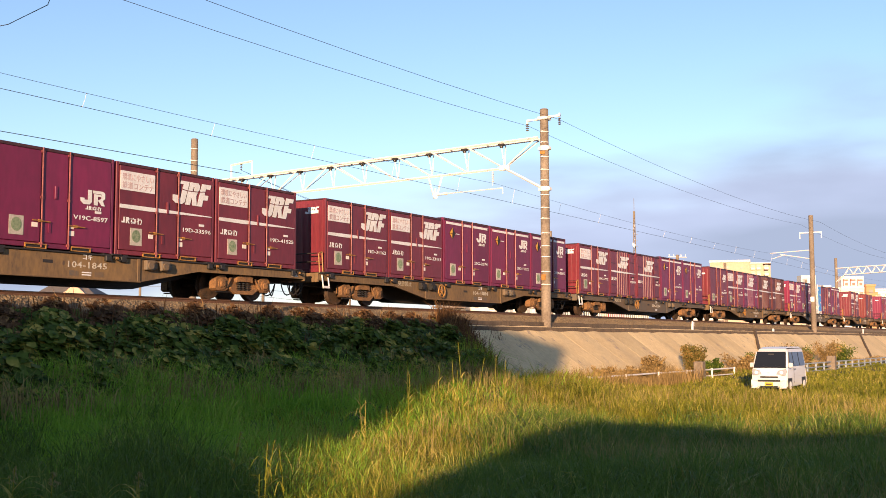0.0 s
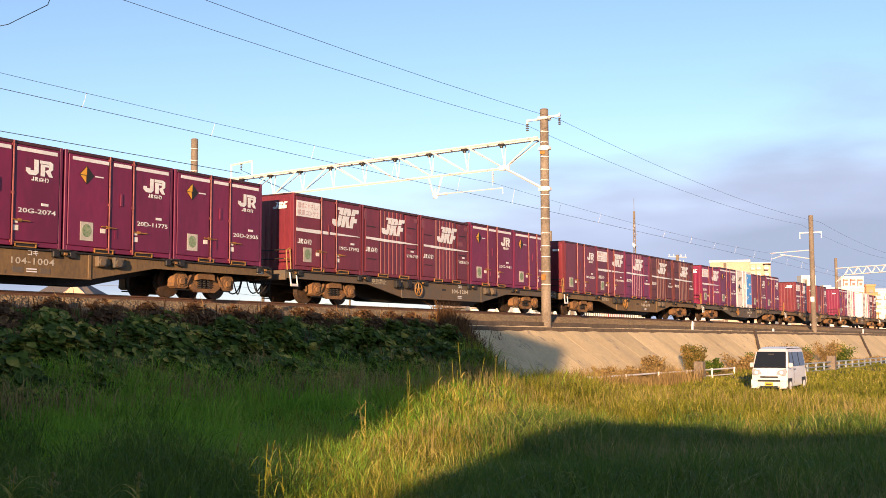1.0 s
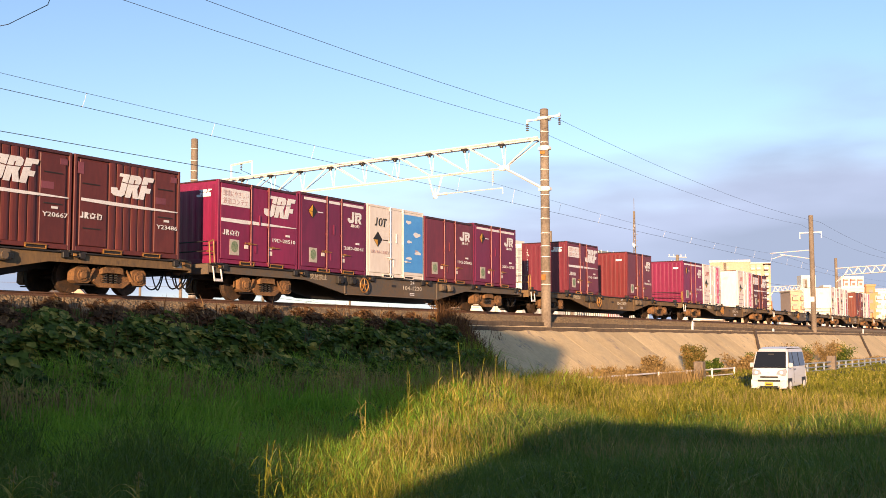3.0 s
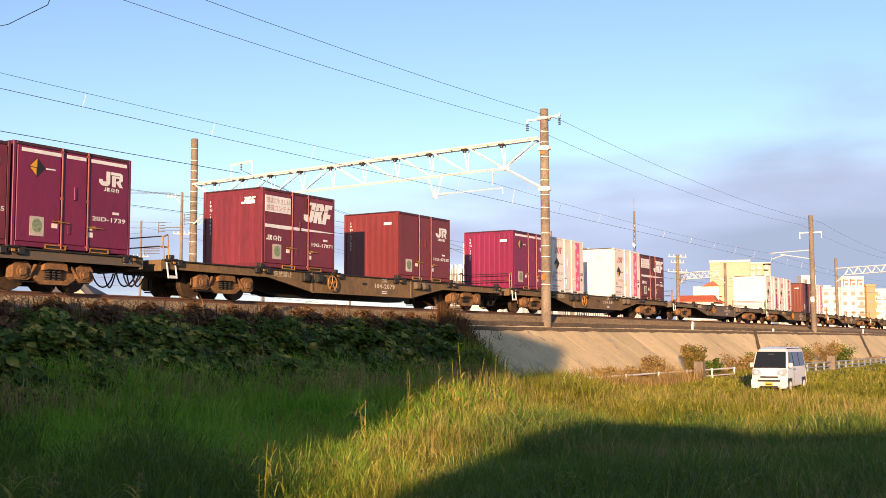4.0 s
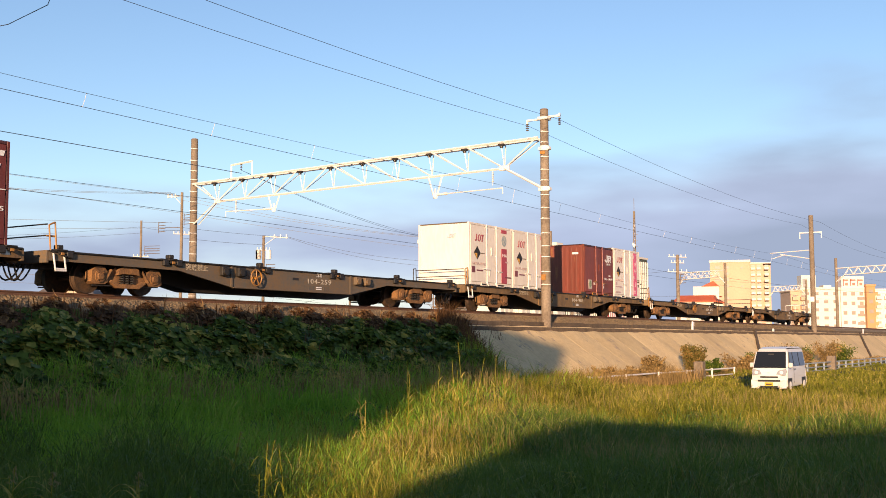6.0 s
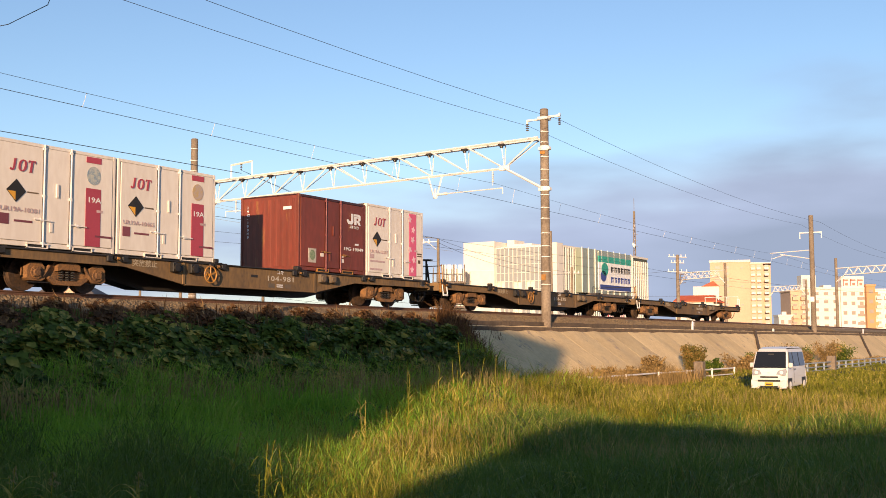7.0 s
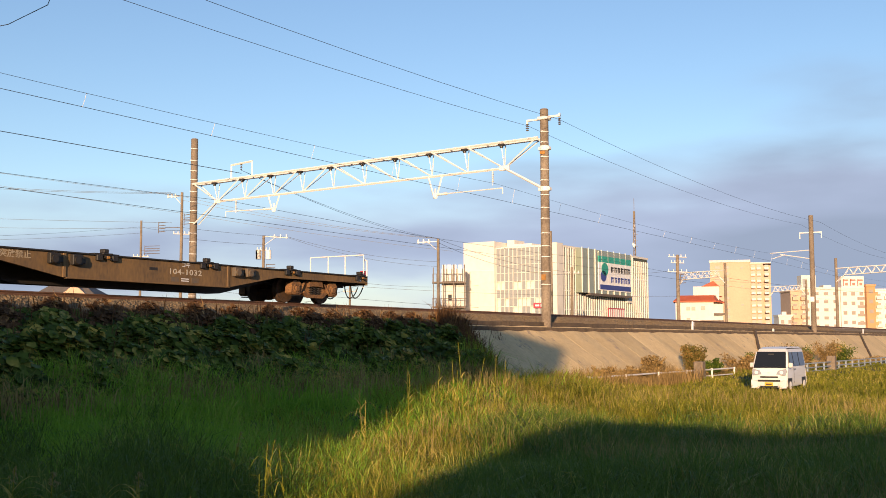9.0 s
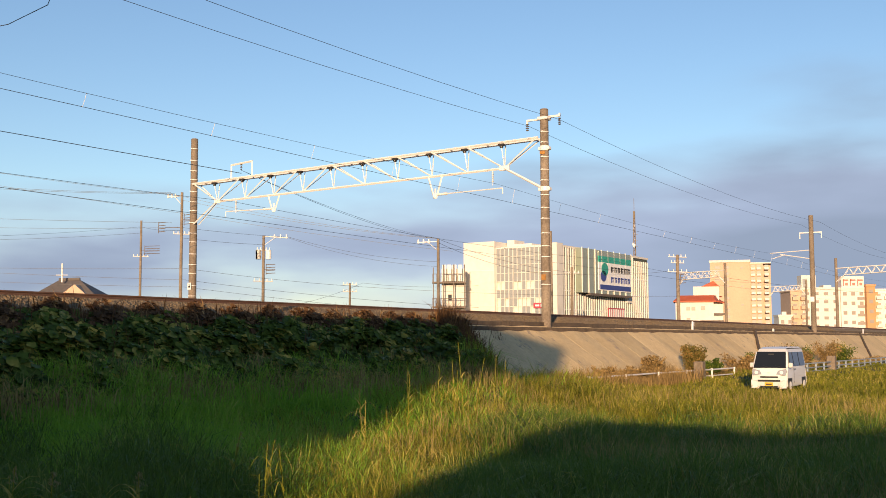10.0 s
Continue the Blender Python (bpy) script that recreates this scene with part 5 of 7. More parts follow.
def vines():
    """The creeper on the bank, a lumpy cushion of leaves with gaps; withered leaves on the crest, dry weeds among and below."""
    rng = np.random.default_rng(12)
    n = 84000
    x = -22 + 32 * rng.random(n)
    y = -6.0 + 5.05 * rng.random(n)
    ragged = 0.55 * np.sin(x * 1.3 + 0.6) + 0.35 * np.sin(x * 3.7 + 1)
    cover = np.clip((-1.40 + ragged - y) / 0.5, 0, 1) * np.clip(2.8 * lumpy(x + 3, y, 1.1) - 0.35, 0.15, 1)
    keep = (x - 1.0 * (y + 1.3) < 5.6 + 0.6 * np.sin(y * 3.0) + 0.8 * rng.random(n)) & (rng.random(n) < 0.07 + 0.93 * cover)
    x, y, cover = x[keep], y[keep], cover[keep]
    n = len(x)
    hump = (0.30 * lumpy(x, y, 0.8) + 0.75 * np.clip(lumpy(x, y, 1.6) - 0.38, 0, 1)) * np.clip((-1.35 - y) / 1.6, 0.06, 1) * np.clip((y + 6.5) / 1.4, 0.1, 1) * (0.3 + 0.7 * cover)
    z = height(x, y) + 0.02 + hump * np.sqrt(rng.random(n)) + 0.08 * rng.random(n)
    leaf_mat("bank_creeper", x, y, z, 0.05 + 0.12 * rng.random(n) ** 1.6, M_VINE, "dark green leafy creeper covering the railway bank", "creeper", rng)
    n = 34000
    x = -22 + 32 * rng.random(n)
    y = -0.85 - 2.6 * rng.random(n) ** 1.2
    keep = x - 1.0 * (y + 1.3) < 6.0
    x, y = x[keep], y[keep]
    n = len(x)
    z = height(x, y) + 0.02 + 0.46 * rng.random(n) * lumpy(x, y, 1.9) ** 1.5 * np.clip((y + 3.4) / 1.2, 0.2, 1)
    leaf_mat("withered_leaves", x, y, z, 0.04 + 0.07 * rng.random(n), M_LITTER, "withered brown leaves and stalks on the bank's crest", "dead leaves", rng)
    # dry brown weeds: along the crest, at the wall's end and below the creeper
    for name, material, label, groups in (
            ("bank_stalks", M_LITTER, "dark red-brown dead stalks on the bank", ((2200, -22, 9, -2.1, -0.85, 0.08, 0.34), (300, -22, 7, -2.4, -0.9, 0.5, 0.95), (9000, -1.0, 8.5, -4.6, -1.2, 0.45, 1.25), (1300, -22, 4, -5, -1.3, 0.3, 0.7))),
            ("dry_weeds", M_DRY, "dry straw-brown weeds along bank and wall", ((2400, -22, 4, -6.6, -4.9, 0.25, 0.7), (5200, 1.5, 20, -6.4, -4.3, 0.35, 1.0), (5200, 8, 75, -5.3, -4.3, 0.15, 0.5))),
            ("bank_foot_stalks", M_SEED, "fine straw-coloured grass stalks at the bank's foot", ((3200, -22, 6, -7.2, -5.2, 0.35, 0.95),))):
        px, py, tl = [], [], []
        for cnt, x0, x1, y0, y1, t0, t1 in groups:
            a = x0 + (x1 - x0) * rng.random(cnt)
            b = y0 + (y1 - y0) * rng.random(cnt)
            if x0 == -1.0:
                ok = np.abs(a - 1.0 * (b + 1.3) - 5.9) < 1.0
                a, b = a[ok], b[ok]
            px.append(a), py.append(b), tl.append(t0 + (t1 - t0) * rng.random(len(a)) * lumpy(a, b, 0.9))
        x, y, t = np.concatenate(px), np.concatenate(py), np.concatenate(tl)
        thick = 0.010 if material is M_SEED else 0.014
        blades(name, x, y, height(x, y) + 0.03, t, thick * (1 + 1.2 * rng.random(len(x))), 0.1 + 0.5 * rng.random(len(x)), material, label, "weeds", rng)


def bush(x, y, spread, tall, material, label, seed, leaves=900):
    """A shrub: a few stems and many small leaves round them, open at the edge."""
    rng = np.random.default_rng(seed)
    root = new("shrub")
    z0 = float(height(x, y))
    tips = []
    for i in range(9):
        a, k = rng.random() * math.tau, 0.4 + 0.6 * rng.random()
        tip = (spread * k * math.cos(a), spread * k * math.sin(a), tall * (0.65 + 0.35 * rng.random()))
        bm = bmesh.new()
        rod(bm, (0, 0, -0.05), tip, 0.018, 5, 0.005)
        part("stem", bm, M_DRYWOOD, root)
        tips.append(np.array(tip))
    c = np.concatenate([t[None] * (0.25 + 0.8 * rng.random((leaves // 9, 1))) + (rng.random((leaves // 9, 3)) - 0.5) * spread * 0.55 for t in tips])
    n = len(c)
    u = rng.normal(size=(n, 3))
    u /= np.linalg.norm(u, axis=1)[:, None]
    w = np.cross(u, rng.normal(size=(n, 3)))
    w /= np.linalg.norm(w, axis=1)[:, None]
    s = (0.035 + 0.05 * rng.random((n, 1)))
    v = np.stack([c - u * s, c + w * s * 0.5, c + u * s, c - w * s * 0.5], 1).reshape(-1, 3)
    f = (np.array([[0, 1, 2], [0, 2, 3]])[None] + 4 * np.arange(n)[:, None, None]).reshape(-1, 3)
    lv = fast_mesh("foliage", v, f, material, "", "", "")
    lv.parent = root
    root.matrix_basis = pose(x, y, z0)
    tagged(root, label, "shrub", "weeds by the wall")


def seed_plant(x, y, tall, seed, base=None):
    """A tall grass plant: a stem, arching leaves and a loose seed head."""
    rng = np.random.default_rng(seed)
    root = new("tall_grass_plant")
    lean = Vector(((rng.random() - 0.5) * 0.3, (rng.random() - 0.5) * 0.3, 1))
    bm = bmesh.new()
    rod(bm, (0, 0, -0.05), lean * tall, 0.010, 5, 0.005)
    part("stem", bm, M_GRASS, root)
    for i in range(7):
        a, z = rng.random() * math.tau, tall * (0.2 + 0.08 * i)
        d = Vector((math.cos(a), math.sin(a), 0))
        side = Vector((-d.y, d.x, 0)) * 0.016
        bm = bmesh.new()
        prev = None
        for k in range(6):
            q = lean * z + d * (0.085 * k) + Vector((0, 0, 0.11 * k - 0.022 * k * k))
            row = (bm.verts.new(q - side * (1 - k / 6)), bm.verts.new(q + side * (1 - k / 6)))
            if prev:
                bm.faces.new((*prev, row[1], row[0]))
            prev = row
        part("leaf", bm, M_GRASS, root)
    bm = bmesh.new()
    for i in range(60):
        u = rng.random()
        a = rng.random() * math.tau
        q = lean * (tall * (0.80 + 0.24 * u)) + Vector((math.cos(a), math.sin(a), 0)) * (0.10 * (1.1 - u) * rng.random())
        d = Vector((rng.random() - 0.5, rng.random() - 0.5, -0.4)) * 0.05
        sd = Vector((0.012, 0.008, 0))
        bm.faces.new([bm.verts.new(q), bm.verts.new(q + d + sd), bm.verts.new(q + d * 1.6), bm.verts.new(q + d - sd)])
    part("seed_head", bm, M_SEED, root)
    root.matrix_basis = pose(x, y, float(height(x, y)))
    tagged(root, "tall lone grass plant with arching leaves and seed head", "grass plant", "tall grass plants in the field")


M_DRYWOOD = mottled("dry_stem", (0.14, 0.09, 0.05), (0.09, 0.06, 0.03), 0.9, scale=20, bump=0)
field()
vines()


# ---- what shades the field: unseen houses behind the viewpoint, shaped to its shadows ----
def shade_houses():
    a, s = Vector((0.3622, -0.9321, 0)), Vector((0.9321, 0.3622, 0))
    wall = mottled("cream_stucco", (0.55, 0.50, 0.43), (0.45, 0.41, 0.35), 0.9, scale=0.7, bump=0.2)
    tile = mottled("grey_roof_tile", (0.12, 0.12, 0.13), (0.08, 0.08, 0.085), 0.7, scale=2, bump=0.2)

    def prism(bm, outline_hz, t0, t1):
        sheet(bm, [a * h + s * t0 + Vector((0, 0, z)) for h, z in outline_hz], s * (t1 - t0))

    def house(name, walls, roof, t0, t1, label, windows):
        root = new(name)
        bm = bmesh.new()
        prism(bm, walls, t0, t1)
        part("wall", bm, wall, root)
        bm = bmesh.new()
        prism(bm, roof, t0 - 0.5, t1 + 0.5)
        part("roof", bm, tile, root)
        for h, z in windows:
            bm = bmesh.new()
            prism(bm, [(h, z), (h + 1.6, z), (h + 1.6, z + 1.3), (h, z + 1.3)], t1 + 0.005, t1 + 0.06)
            part("window", bm, M_GLASSDARK, root)
        tagged(root, label, "house")
    # added out of view; outlines traced back from the shadow edges on the ground
    house("apartment_house", [(-30, -3.6), (-30, 5.6), (-5, 7.0), (1, 9.1), (4.3, 10.4), (6.9, 10.15), (7.2, 9.9), (7.2, 8.9), (5.1, 7.6), (4.9, 6.4), (4.6, 5.3), (4.9, 4.2), (5.9, 3.4), (5.9, -3.6)],
          [(-30.4, 5.60), (-5, 7.02), (1, 9.12), (4.3, 10.42), (7.2, 10.05), (7.2, 10.22), (4.3, 10.62), (0.9, 9.30), (-5.1, 7.20), (-30.4, 5.78)], -68, -62,
          "unseen cream house with stepped sloping grey roof, outline fitted to its shadow", [(-26 + 4 * i, -1.5 + 3 * k) for i in range(7) for k in range(2)])
    house("dwelling_house", [(6.5, -3.6), (6.5, 2.0), (7.3, 3.5), (8.1, 4.35), (9.1, 4.9), (10.3, 5.12), (11.4, 5.15), (12.4, 4.75), (40, 4.5), (40, -3.6)],
          [(8.1, 4.37), (9.1, 4.92), (10.3, 5.14), (11.4, 5.17), (12.4, 4.77), (40, 4.52), (40, 4.62), (12.45, 4.87), (11.45, 5.27), (10.25, 5.24), (9.05, 5.02), (8.05, 4.47)], -68, -62,
          "unseen cream house with a low grey roof, outline fitted to its shadow", [(14 + 4 * i, -1.5 + 3 * k) for i in range(6) for k in range(2)])


M_GLASSDARK = glossy("dark_window_glass", (0.03, 0.035, 0.04), 0.08)
shade_houses()
for i, (x, y, t) in enumerate(((-7.5, -8.2, 1.25), (-6.4, -8.9, 1.15), (-5.2, -7.6, 1.2), (-4.6, -9.1, 1.05), (-13.5, -11.7, 1.0), (-12.6, -10.6, 1.05), (-18.5, -13.2, 0.95), (-9.5, -10.2, 1.0))):
    seed_plant(x, y, t, 40 + i)
bush(23.5, -4.6, 0.75, 1.5, M_BUSH, "green and brown shrub at the foot of the wall", 3, 5200)
for i, (x, y, sp, tl) in enumerate(((15.5, -4.7, 0.5, 0.7), (18.0, -4.6, 0.6, 0.9), (26.5, -4.6, 0.5, 0.8), (37.0, -4.7, 0.9, 1.0), (42.0, -4.7, 0.9, 1.2), (46.5, -4.7, 1.0, 1.4), (52.0, -4.8, 1.0, 1.5), (31.0, -4.8, 0.9, 0.8), (34.0, -4.8, 0.8, 1.1), (39.5, -4.9, 0.9, 1.3), (44.2, -4.9, 0.8, 1.0), (56.0, -5.0, 1.1, 1.4), (12.5, -4.7, 0.6, 0.6))):
    bush(x, y, sp, tl, M_VINE if i % 3 == 2 else M_DRY, "half-dry brown weedy shrub at the foot of the wall", 20 + i, 2400)


# ---- places given by metres ahead of and beside the viewpoint ----
FORE, SIDE = Vector((math.sin(YAW), math.cos(YAW), 0)), Vector((math.cos(YAW), -math.sin(YAW), 0))
LAND = -3.5


def plan(side, ahead, z=0.0):
    q = EYE + SIDE * side + FORE * ahead
    return Vector((q.x, q.y, z))


def slab(bm, o, u, v, u0, u1, v0, v1, z0, z1):
    """A box in the frame o, u, v: u0 to u1 along u, v0 to v1 along v."""
    base = [o + u * a + v * b for a, b in ((u0, v0), (u1, v0), (u1, v1), (u0, v1))]
    sheet(bm, [Vector((p.x, p.y, z0)) for p in base], (0, 0, z1 - z0))


def slabs(o, u, v, *rows):
    bm = bmesh.new()
    for r in rows:
        slab(bm, o, u, v, *r)
    return bm


M_PALEWALL = mottled("pale_cream_wall", (0.74, 0.69, 0.61), (0.66, 0.61, 0.53), 0.85, scale=0.15, fine=1.5, bump=0.02, vary=0.05)
M_LOUVRE = mottled("cream_louvre_metal", (0.78, 0.75, 0.68), (0.68, 0.65, 0.58), 0.6, scale=0.4, fine=3, bump=0.0, vary=0.05)
M_TANWALL = mottled("tan_tile_wall", (0.60, 0.41, 0.28), (0.52, 0.35, 0.24), 0.85, scale=0.12, fine=1.2, bump=0.02, vary=0.05)
M_REDROOF = mottled("orange_red_roof_tile", (0.50, 0.11, 0.04), (0.38, 0.08, 0.035), 0.7, scale=0.6, fine=5, bump=0.1)
M_ORANGE = mottled("orange_wall", (0.60, 0.32, 0.15), (0.53, 0.27, 0.12), 0.8, scale=0.3, bump=0.0)
M_PANEGREY = glossy("grey_window_pane", (0.29, 0.30, 0.30), 0.35)
M_PANEGREEN = mottled("green_grey_glass", (0.22, 0.26, 0.20), (0.32, 0.35, 0.28), 0.25, scale=0.5, bump=0.0)
M_LOUVREGAP = mottled("shaded_louvre_gap", (0.075, 0.08, 0.05), (0.05, 0.055, 0.038), 0.6, scale=0.5, bump=0.0)
M_TEAL = mottled("teal_sign_paint", (0.03, 0.34, 0.24), None, 0.5, bump=0.0, amount=0.15)
M_NAVY = mottled("navy_sign_paint", (0.04, 0.06, 0.24), None, 0.5, bump=0.0, amount=0.15)
M_SIGNWHITE = mottled("white_sign_paint", (0.74, 0.73, 0.70), None, 0.5, bump=0.0, amount=0.08)
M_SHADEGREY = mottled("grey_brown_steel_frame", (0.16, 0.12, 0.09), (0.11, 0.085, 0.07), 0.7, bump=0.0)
M_ROOFTILE = mottled("weathered_roof_tile", (0.14, 0.115, 0.10), (0.09, 0.08, 0.075), 0.8, scale=1.5, bump=0.1)


def store():
    """The pale store beyond the tracks: a blank block, a gridded glass front, a long louvred side with a sign box."""
    o = plan(15.45, 150)
    u = (SIDE * 0.544 + FORE * 0.839).normalized()   # along the louvred side
    v = (SIDE * -0.839 + FORE * 0.544).normalized()  # along the gridded front
    top = 12.0
    root = new("store_building")
    part("wall", slabs(o, u, v, (0.4, 32.4, 0.3, 14.2, LAND, top - 0.35)), M_PALEWALL, root)
    part("parapet", slabs(o, u, v, (0.2, 32.5, 0.1, 14.3, top - 0.35, top - 0.05)), M_PALEWALL, root)
    part("blank_block", slabs(o, u, v, (-0.3, 9, 9.6, 14.7, LAND, top + 0.75)), M_PALEWALL, root)
    for z in (1.2, 3.6, 6.0, 8.6, 11.0):
        part("wall_joint", slabs(o, u, v, (-0.36, -0.3, 9.62, 14.68, z, z + 0.10)), M_LOUVRE, root)
    part("roof_unit", slabs(o, u, v, (3, 6, 8.2, 9.4, top - 0.1, top + 1.1), (3, 6, 5.4, 8.2, top - 0.1, top + 0.5)), M_PALEWALL, root)
    part("corner_pier", slabs(o, u, v, (-0.35, 1.5, -0.25, 0.7, LAND, top + 0.1)), M_PALEWALL, root)
    # gridded front
    rng = random.Random(3)
    cols, rows = 13, 9
    for i in range(cols + 1):
        a = 0.75 + (9.55 - 0.75) * i / cols
        part("mullion", slabs(o, u, v, (0.05, 0.32, a - 0.035, a + 0.035, LAND, top - 0.1)), M_LOUVRE, root)
    for k in range(rows + 1):
        z = 1.2 + (top - 1.5) * k / rows
        part("transom", slabs(o, u, v, (0.10, 0.32, 0.75, 9.55, z - 0.03, z + 0.03)), M_LOUVRE, root)
    for i in range(cols):
        a = 0.75 + (9.55 - 0.75) * i / cols
        for k in range(rows):
            z = 1.2 + (top - 1.5) * k / rows
            if k >= rows - 4 or k == 3 or rng.random() < 0.55:
                part("pane", slabs(o, u, v, (0.2, 0.28, a + 0.045, a + 0.63, z + 0.05, z + 1.12)), M_PANEGREY, root)
    part("red_sign", slabs(o, u, v, (0.0, 0.1, 2.0, 3.6, 3.2, 3.95)), M_REDMARK, root, "small red sign with pale bars")
    part("sign_board", slabs(o, u, v, (0.0, 0.1, 0.3, 1.9, 3.2, 3.95)), M_SIGNWHITE, root)
    part("sign_bar", slabs(o, u, v, (-0.06, 0.0, 2.2, 2.45, 3.35, 3.8), (-0.06, 0.0, 2.7, 3.3, 3.45, 3.7)), M_SIGNWHITE, root)
    # louvred side: upright fins in front of dark gaps
    part("louvre_backing", slabs(o, u, v, (1.6, 32.4, 0.20, 0.34, LAND, top - 0.4)), M_LOUVREGAP, root)
    n = 42
    for i in range(n):
        a = 1.7 + 30.6 * i / (n - 1)
        hi = top - 0.2 - (0.6 if a > 27 else 0)
        part("louvre_fin", slabs(o, u, v, (a - 0.12, a + 0.12, 0.06, 0.2, LAND, hi)), M_LOUVRE, root)
    for z in (3.0, 5.6, 8.2):
        part("louvre_rail", slabs(o, u, v, (1.6, 32.4, 0.1, 0.2, z, z + 0.14)), M_LOUVRE, root)
    # sign box with a bowed glass front
    box_part = part("sign_box", slabs(o, u, v, (6.0, 23.2, -0.9, 0.05, 5.5, top - 0.2)), M_PANEGREEN, root, "glass sign box with white board, teal and navy bands")
    part("sign_field", slabs(o, u, v, (11.4, 23.0, -1.02, -0.9, 6.0, top - 1.9)), M_SIGNWHITE, box_part)
    part("teal_band", slabs(o, u, v, (11.4, 23.0, -1.03, -0.9, top - 1.9, top - 1.0)), M_TEAL, box_part)
    part("dark_band", slabs(o, u, v, (11.4, 23.0, -1.02, -0.9, top - 1.0, top - 0.25)), M_PANEGREEN, box_part)
    part("navy_band", slabs(o, u, v, (11.8, 22.7, -1.06, -1.0, 6.15, 6.85)), M_NAVY, box_part)
    for cz, m, s in ((9.1, M_TEAL, 1), (8.1, M_NAVY, 0.85)):
        bm = bmesh.new()
        c = o + u * (13.4 if s == 1 else 12.9) + v * -1.05
        sheet(bm, [c + u * (1.15 * s * math.cos(a)) + Vector((0, 0, cz + 0.95 * s * math.sin(a))) for a in np.linspace(0, 6.0, 18)], v * -0.03)
        part("round_mark", bm, m, box_part)
    # two rows of writing too small to read: plain bars
    for row, z in ((0, 8.75), (1, 7.25)):
        for i in range(6):
            a = 15.6 + 1.2 * i
            part("letter_bar", slabs(o, u, v, (a, a + 0.22, -1.08, -1.02, z, z + 0.85), (a, a + 0.85, -1.08, -1.02, z + 0.58, z + 0.80), (a + 0.5, a + 0.72, -1.08, -1.02, z + 0.05, z + 0.5)), M_BLACK if row == 0 else M_NAVY, box_part)
    for i in range(9):
        a = 6.0 + 17.2 * i / 8
        part("box_mullion", slabs(o, u, v, (a - 0.06, a + 0.06, -1.04, -0.9, 5.5, top - 0.1)), M_LOUVRE, box_part)
    part("box_sill", slabs(o, u, v, (8.5, 23.3, -1.0, 0.0, 5.2, 5.5)), M_SHADEGREY, box_part)
    part("red_sign", slabs(o, u, v, (16.5, 22.5, -0.12, 0.02, 1.8, 3.6)), M_REDMARK, root)
    for i in range(9):
        part("sign_bar", slabs(o, u, v, (16.7 + 0.66 * i, 17.0 + 0.66 * i, -0.18, -0.12, 2.0, 3.4)), M_SIGNWHITE, root)
    part("vent_column", slabs(o, u, v, (23.6, 25.4, -0.1, 0.2, 4.5, top - 0.5)), M_PALEWALL, root)
    for z in np.arange(5, 11, 1.2):
        part("vent", slabs(o, u, v, (23.8, 25.2, -0.16, -0.1, z, z + 0.8)), M_PANEGREY, root)
    tagged(root, "pale store with gridded front, louvred side and sign box", "store building")
    # outside stair tower of steel next to it
    st = new("steel_stair_tower")
    o2 = plan(-1.3, 153)
    part("wall", slabs(o2, SIDE, FORE, (1.1, 4.4, 0.6, 5, LAND, 8.8)), M_PALEWALL, st)
    for z in (3.3, 6.7):
        part("landing", slabs(o2, SIDE, FORE, (-0.2, 4.5, -0.8, 0.6, z, z + 0.22)), M_SHADEGREY, st)
        for a in np.arange(-0.2, 4.5, 0.55):
            part("baluster", slabs(o2, SIDE, FORE, (a, a + 0.05, -0.8, -0.75, z + 0.2, z + 1.3)), M_SHADEGREY, st)
        part("handrail", slabs(o2, SIDE, FORE, (-0.2, 4.5, -0.8, -0.74, z + 1.25, z + 1.33)), M_SHADEGREY, st)
    for a in (-0.1, 0.6, 1.3, 2.7, 4.2):
        part("column", slabs(o2, SIDE, FORE, (a, a + 0.12, -0.75, -0.6, LAND, 9.3 if a > 1 else 8.9)), M_SHADEGREY, st)
    for a in (1.2, 1.9, 2.6, 3.4):
        part("air_unit", slabs(o2, SIDE, FORE, (a, a + 0.55, -0.3, 0.5, 7.0, 9.3)), M_LOUVRE, st)
    part("window", slabs(o2, SIDE, FORE, (2.0, 2.5, 0.55, 0.62, 4.4, 5.2)), M_GLASSDARK, st)
    tagged(st, "steel outside stairs with landings before a pale wall", "stair tower")


def block(name, label, side, ahead, wide, deep, top, turn, wall_m, storeys, bays, extra=None, balcony=False, category="building"):
    """A distant building, with its storeys, windows, balconies and roof edge, turned by that many degrees."""
    o = plan(side, ahead)
    a = radians(turn)
    u = (SIDE * math.cos(a) + FORE * math.sin(a)).normalized()
    v = (SIDE * -math.sin(a) + FORE * math.cos(a)).normalized()
    root = new(name)
    part("wall", slabs(o, u, v, (0, wide, 0, deep, LAND, top)), wall_m, root)
    part("roof_edge", slabs(o, u, v, (-0.25, wide + 0.25, -0.25, deep + 0.25, top, top + 0.7)), wall_m, root)
    rise = (top - LAND) / storeys
    for k in range(storeys):
        z = LAND + rise * k + rise * 0.28
        for i in range(bays):
            c = wide * (i + 0.5) / bays
            w = wide / bays * 0.23
            part("window", slabs(o, u, v, (c - w, c + w, -0.06, 0.05, z, z + rise * 0.38)), M_PANEDIM, root)
            if balcony:
                part("balcony", slabs(o, u, v, (c - w * 1.5, c + w * 1.5, -1.2, -0.05, z - rise * 0.25, z + rise * 0.12)), wall_m, root)
        for i in range(3):
            c = deep * (i + 0.5) / 3
            part("balcony", slabs(o, u, v, (wide, wide + 1.1, c - deep * 0.13, c + deep * 0.13, z - rise * 0.2, z + rise * 0.15)), wall_m, root)
            part("window", slabs(o, u, v, (wide - 0.05, wide + 0.06, c - deep * 0.10, c + deep * 0.10, z + rise * 0.16, z + rise * 0.6)), M_PANEDIM, root)
    if extra:
        extra(root, o, u, v)
    return tagged(root, label, category, "buildings in the distance")


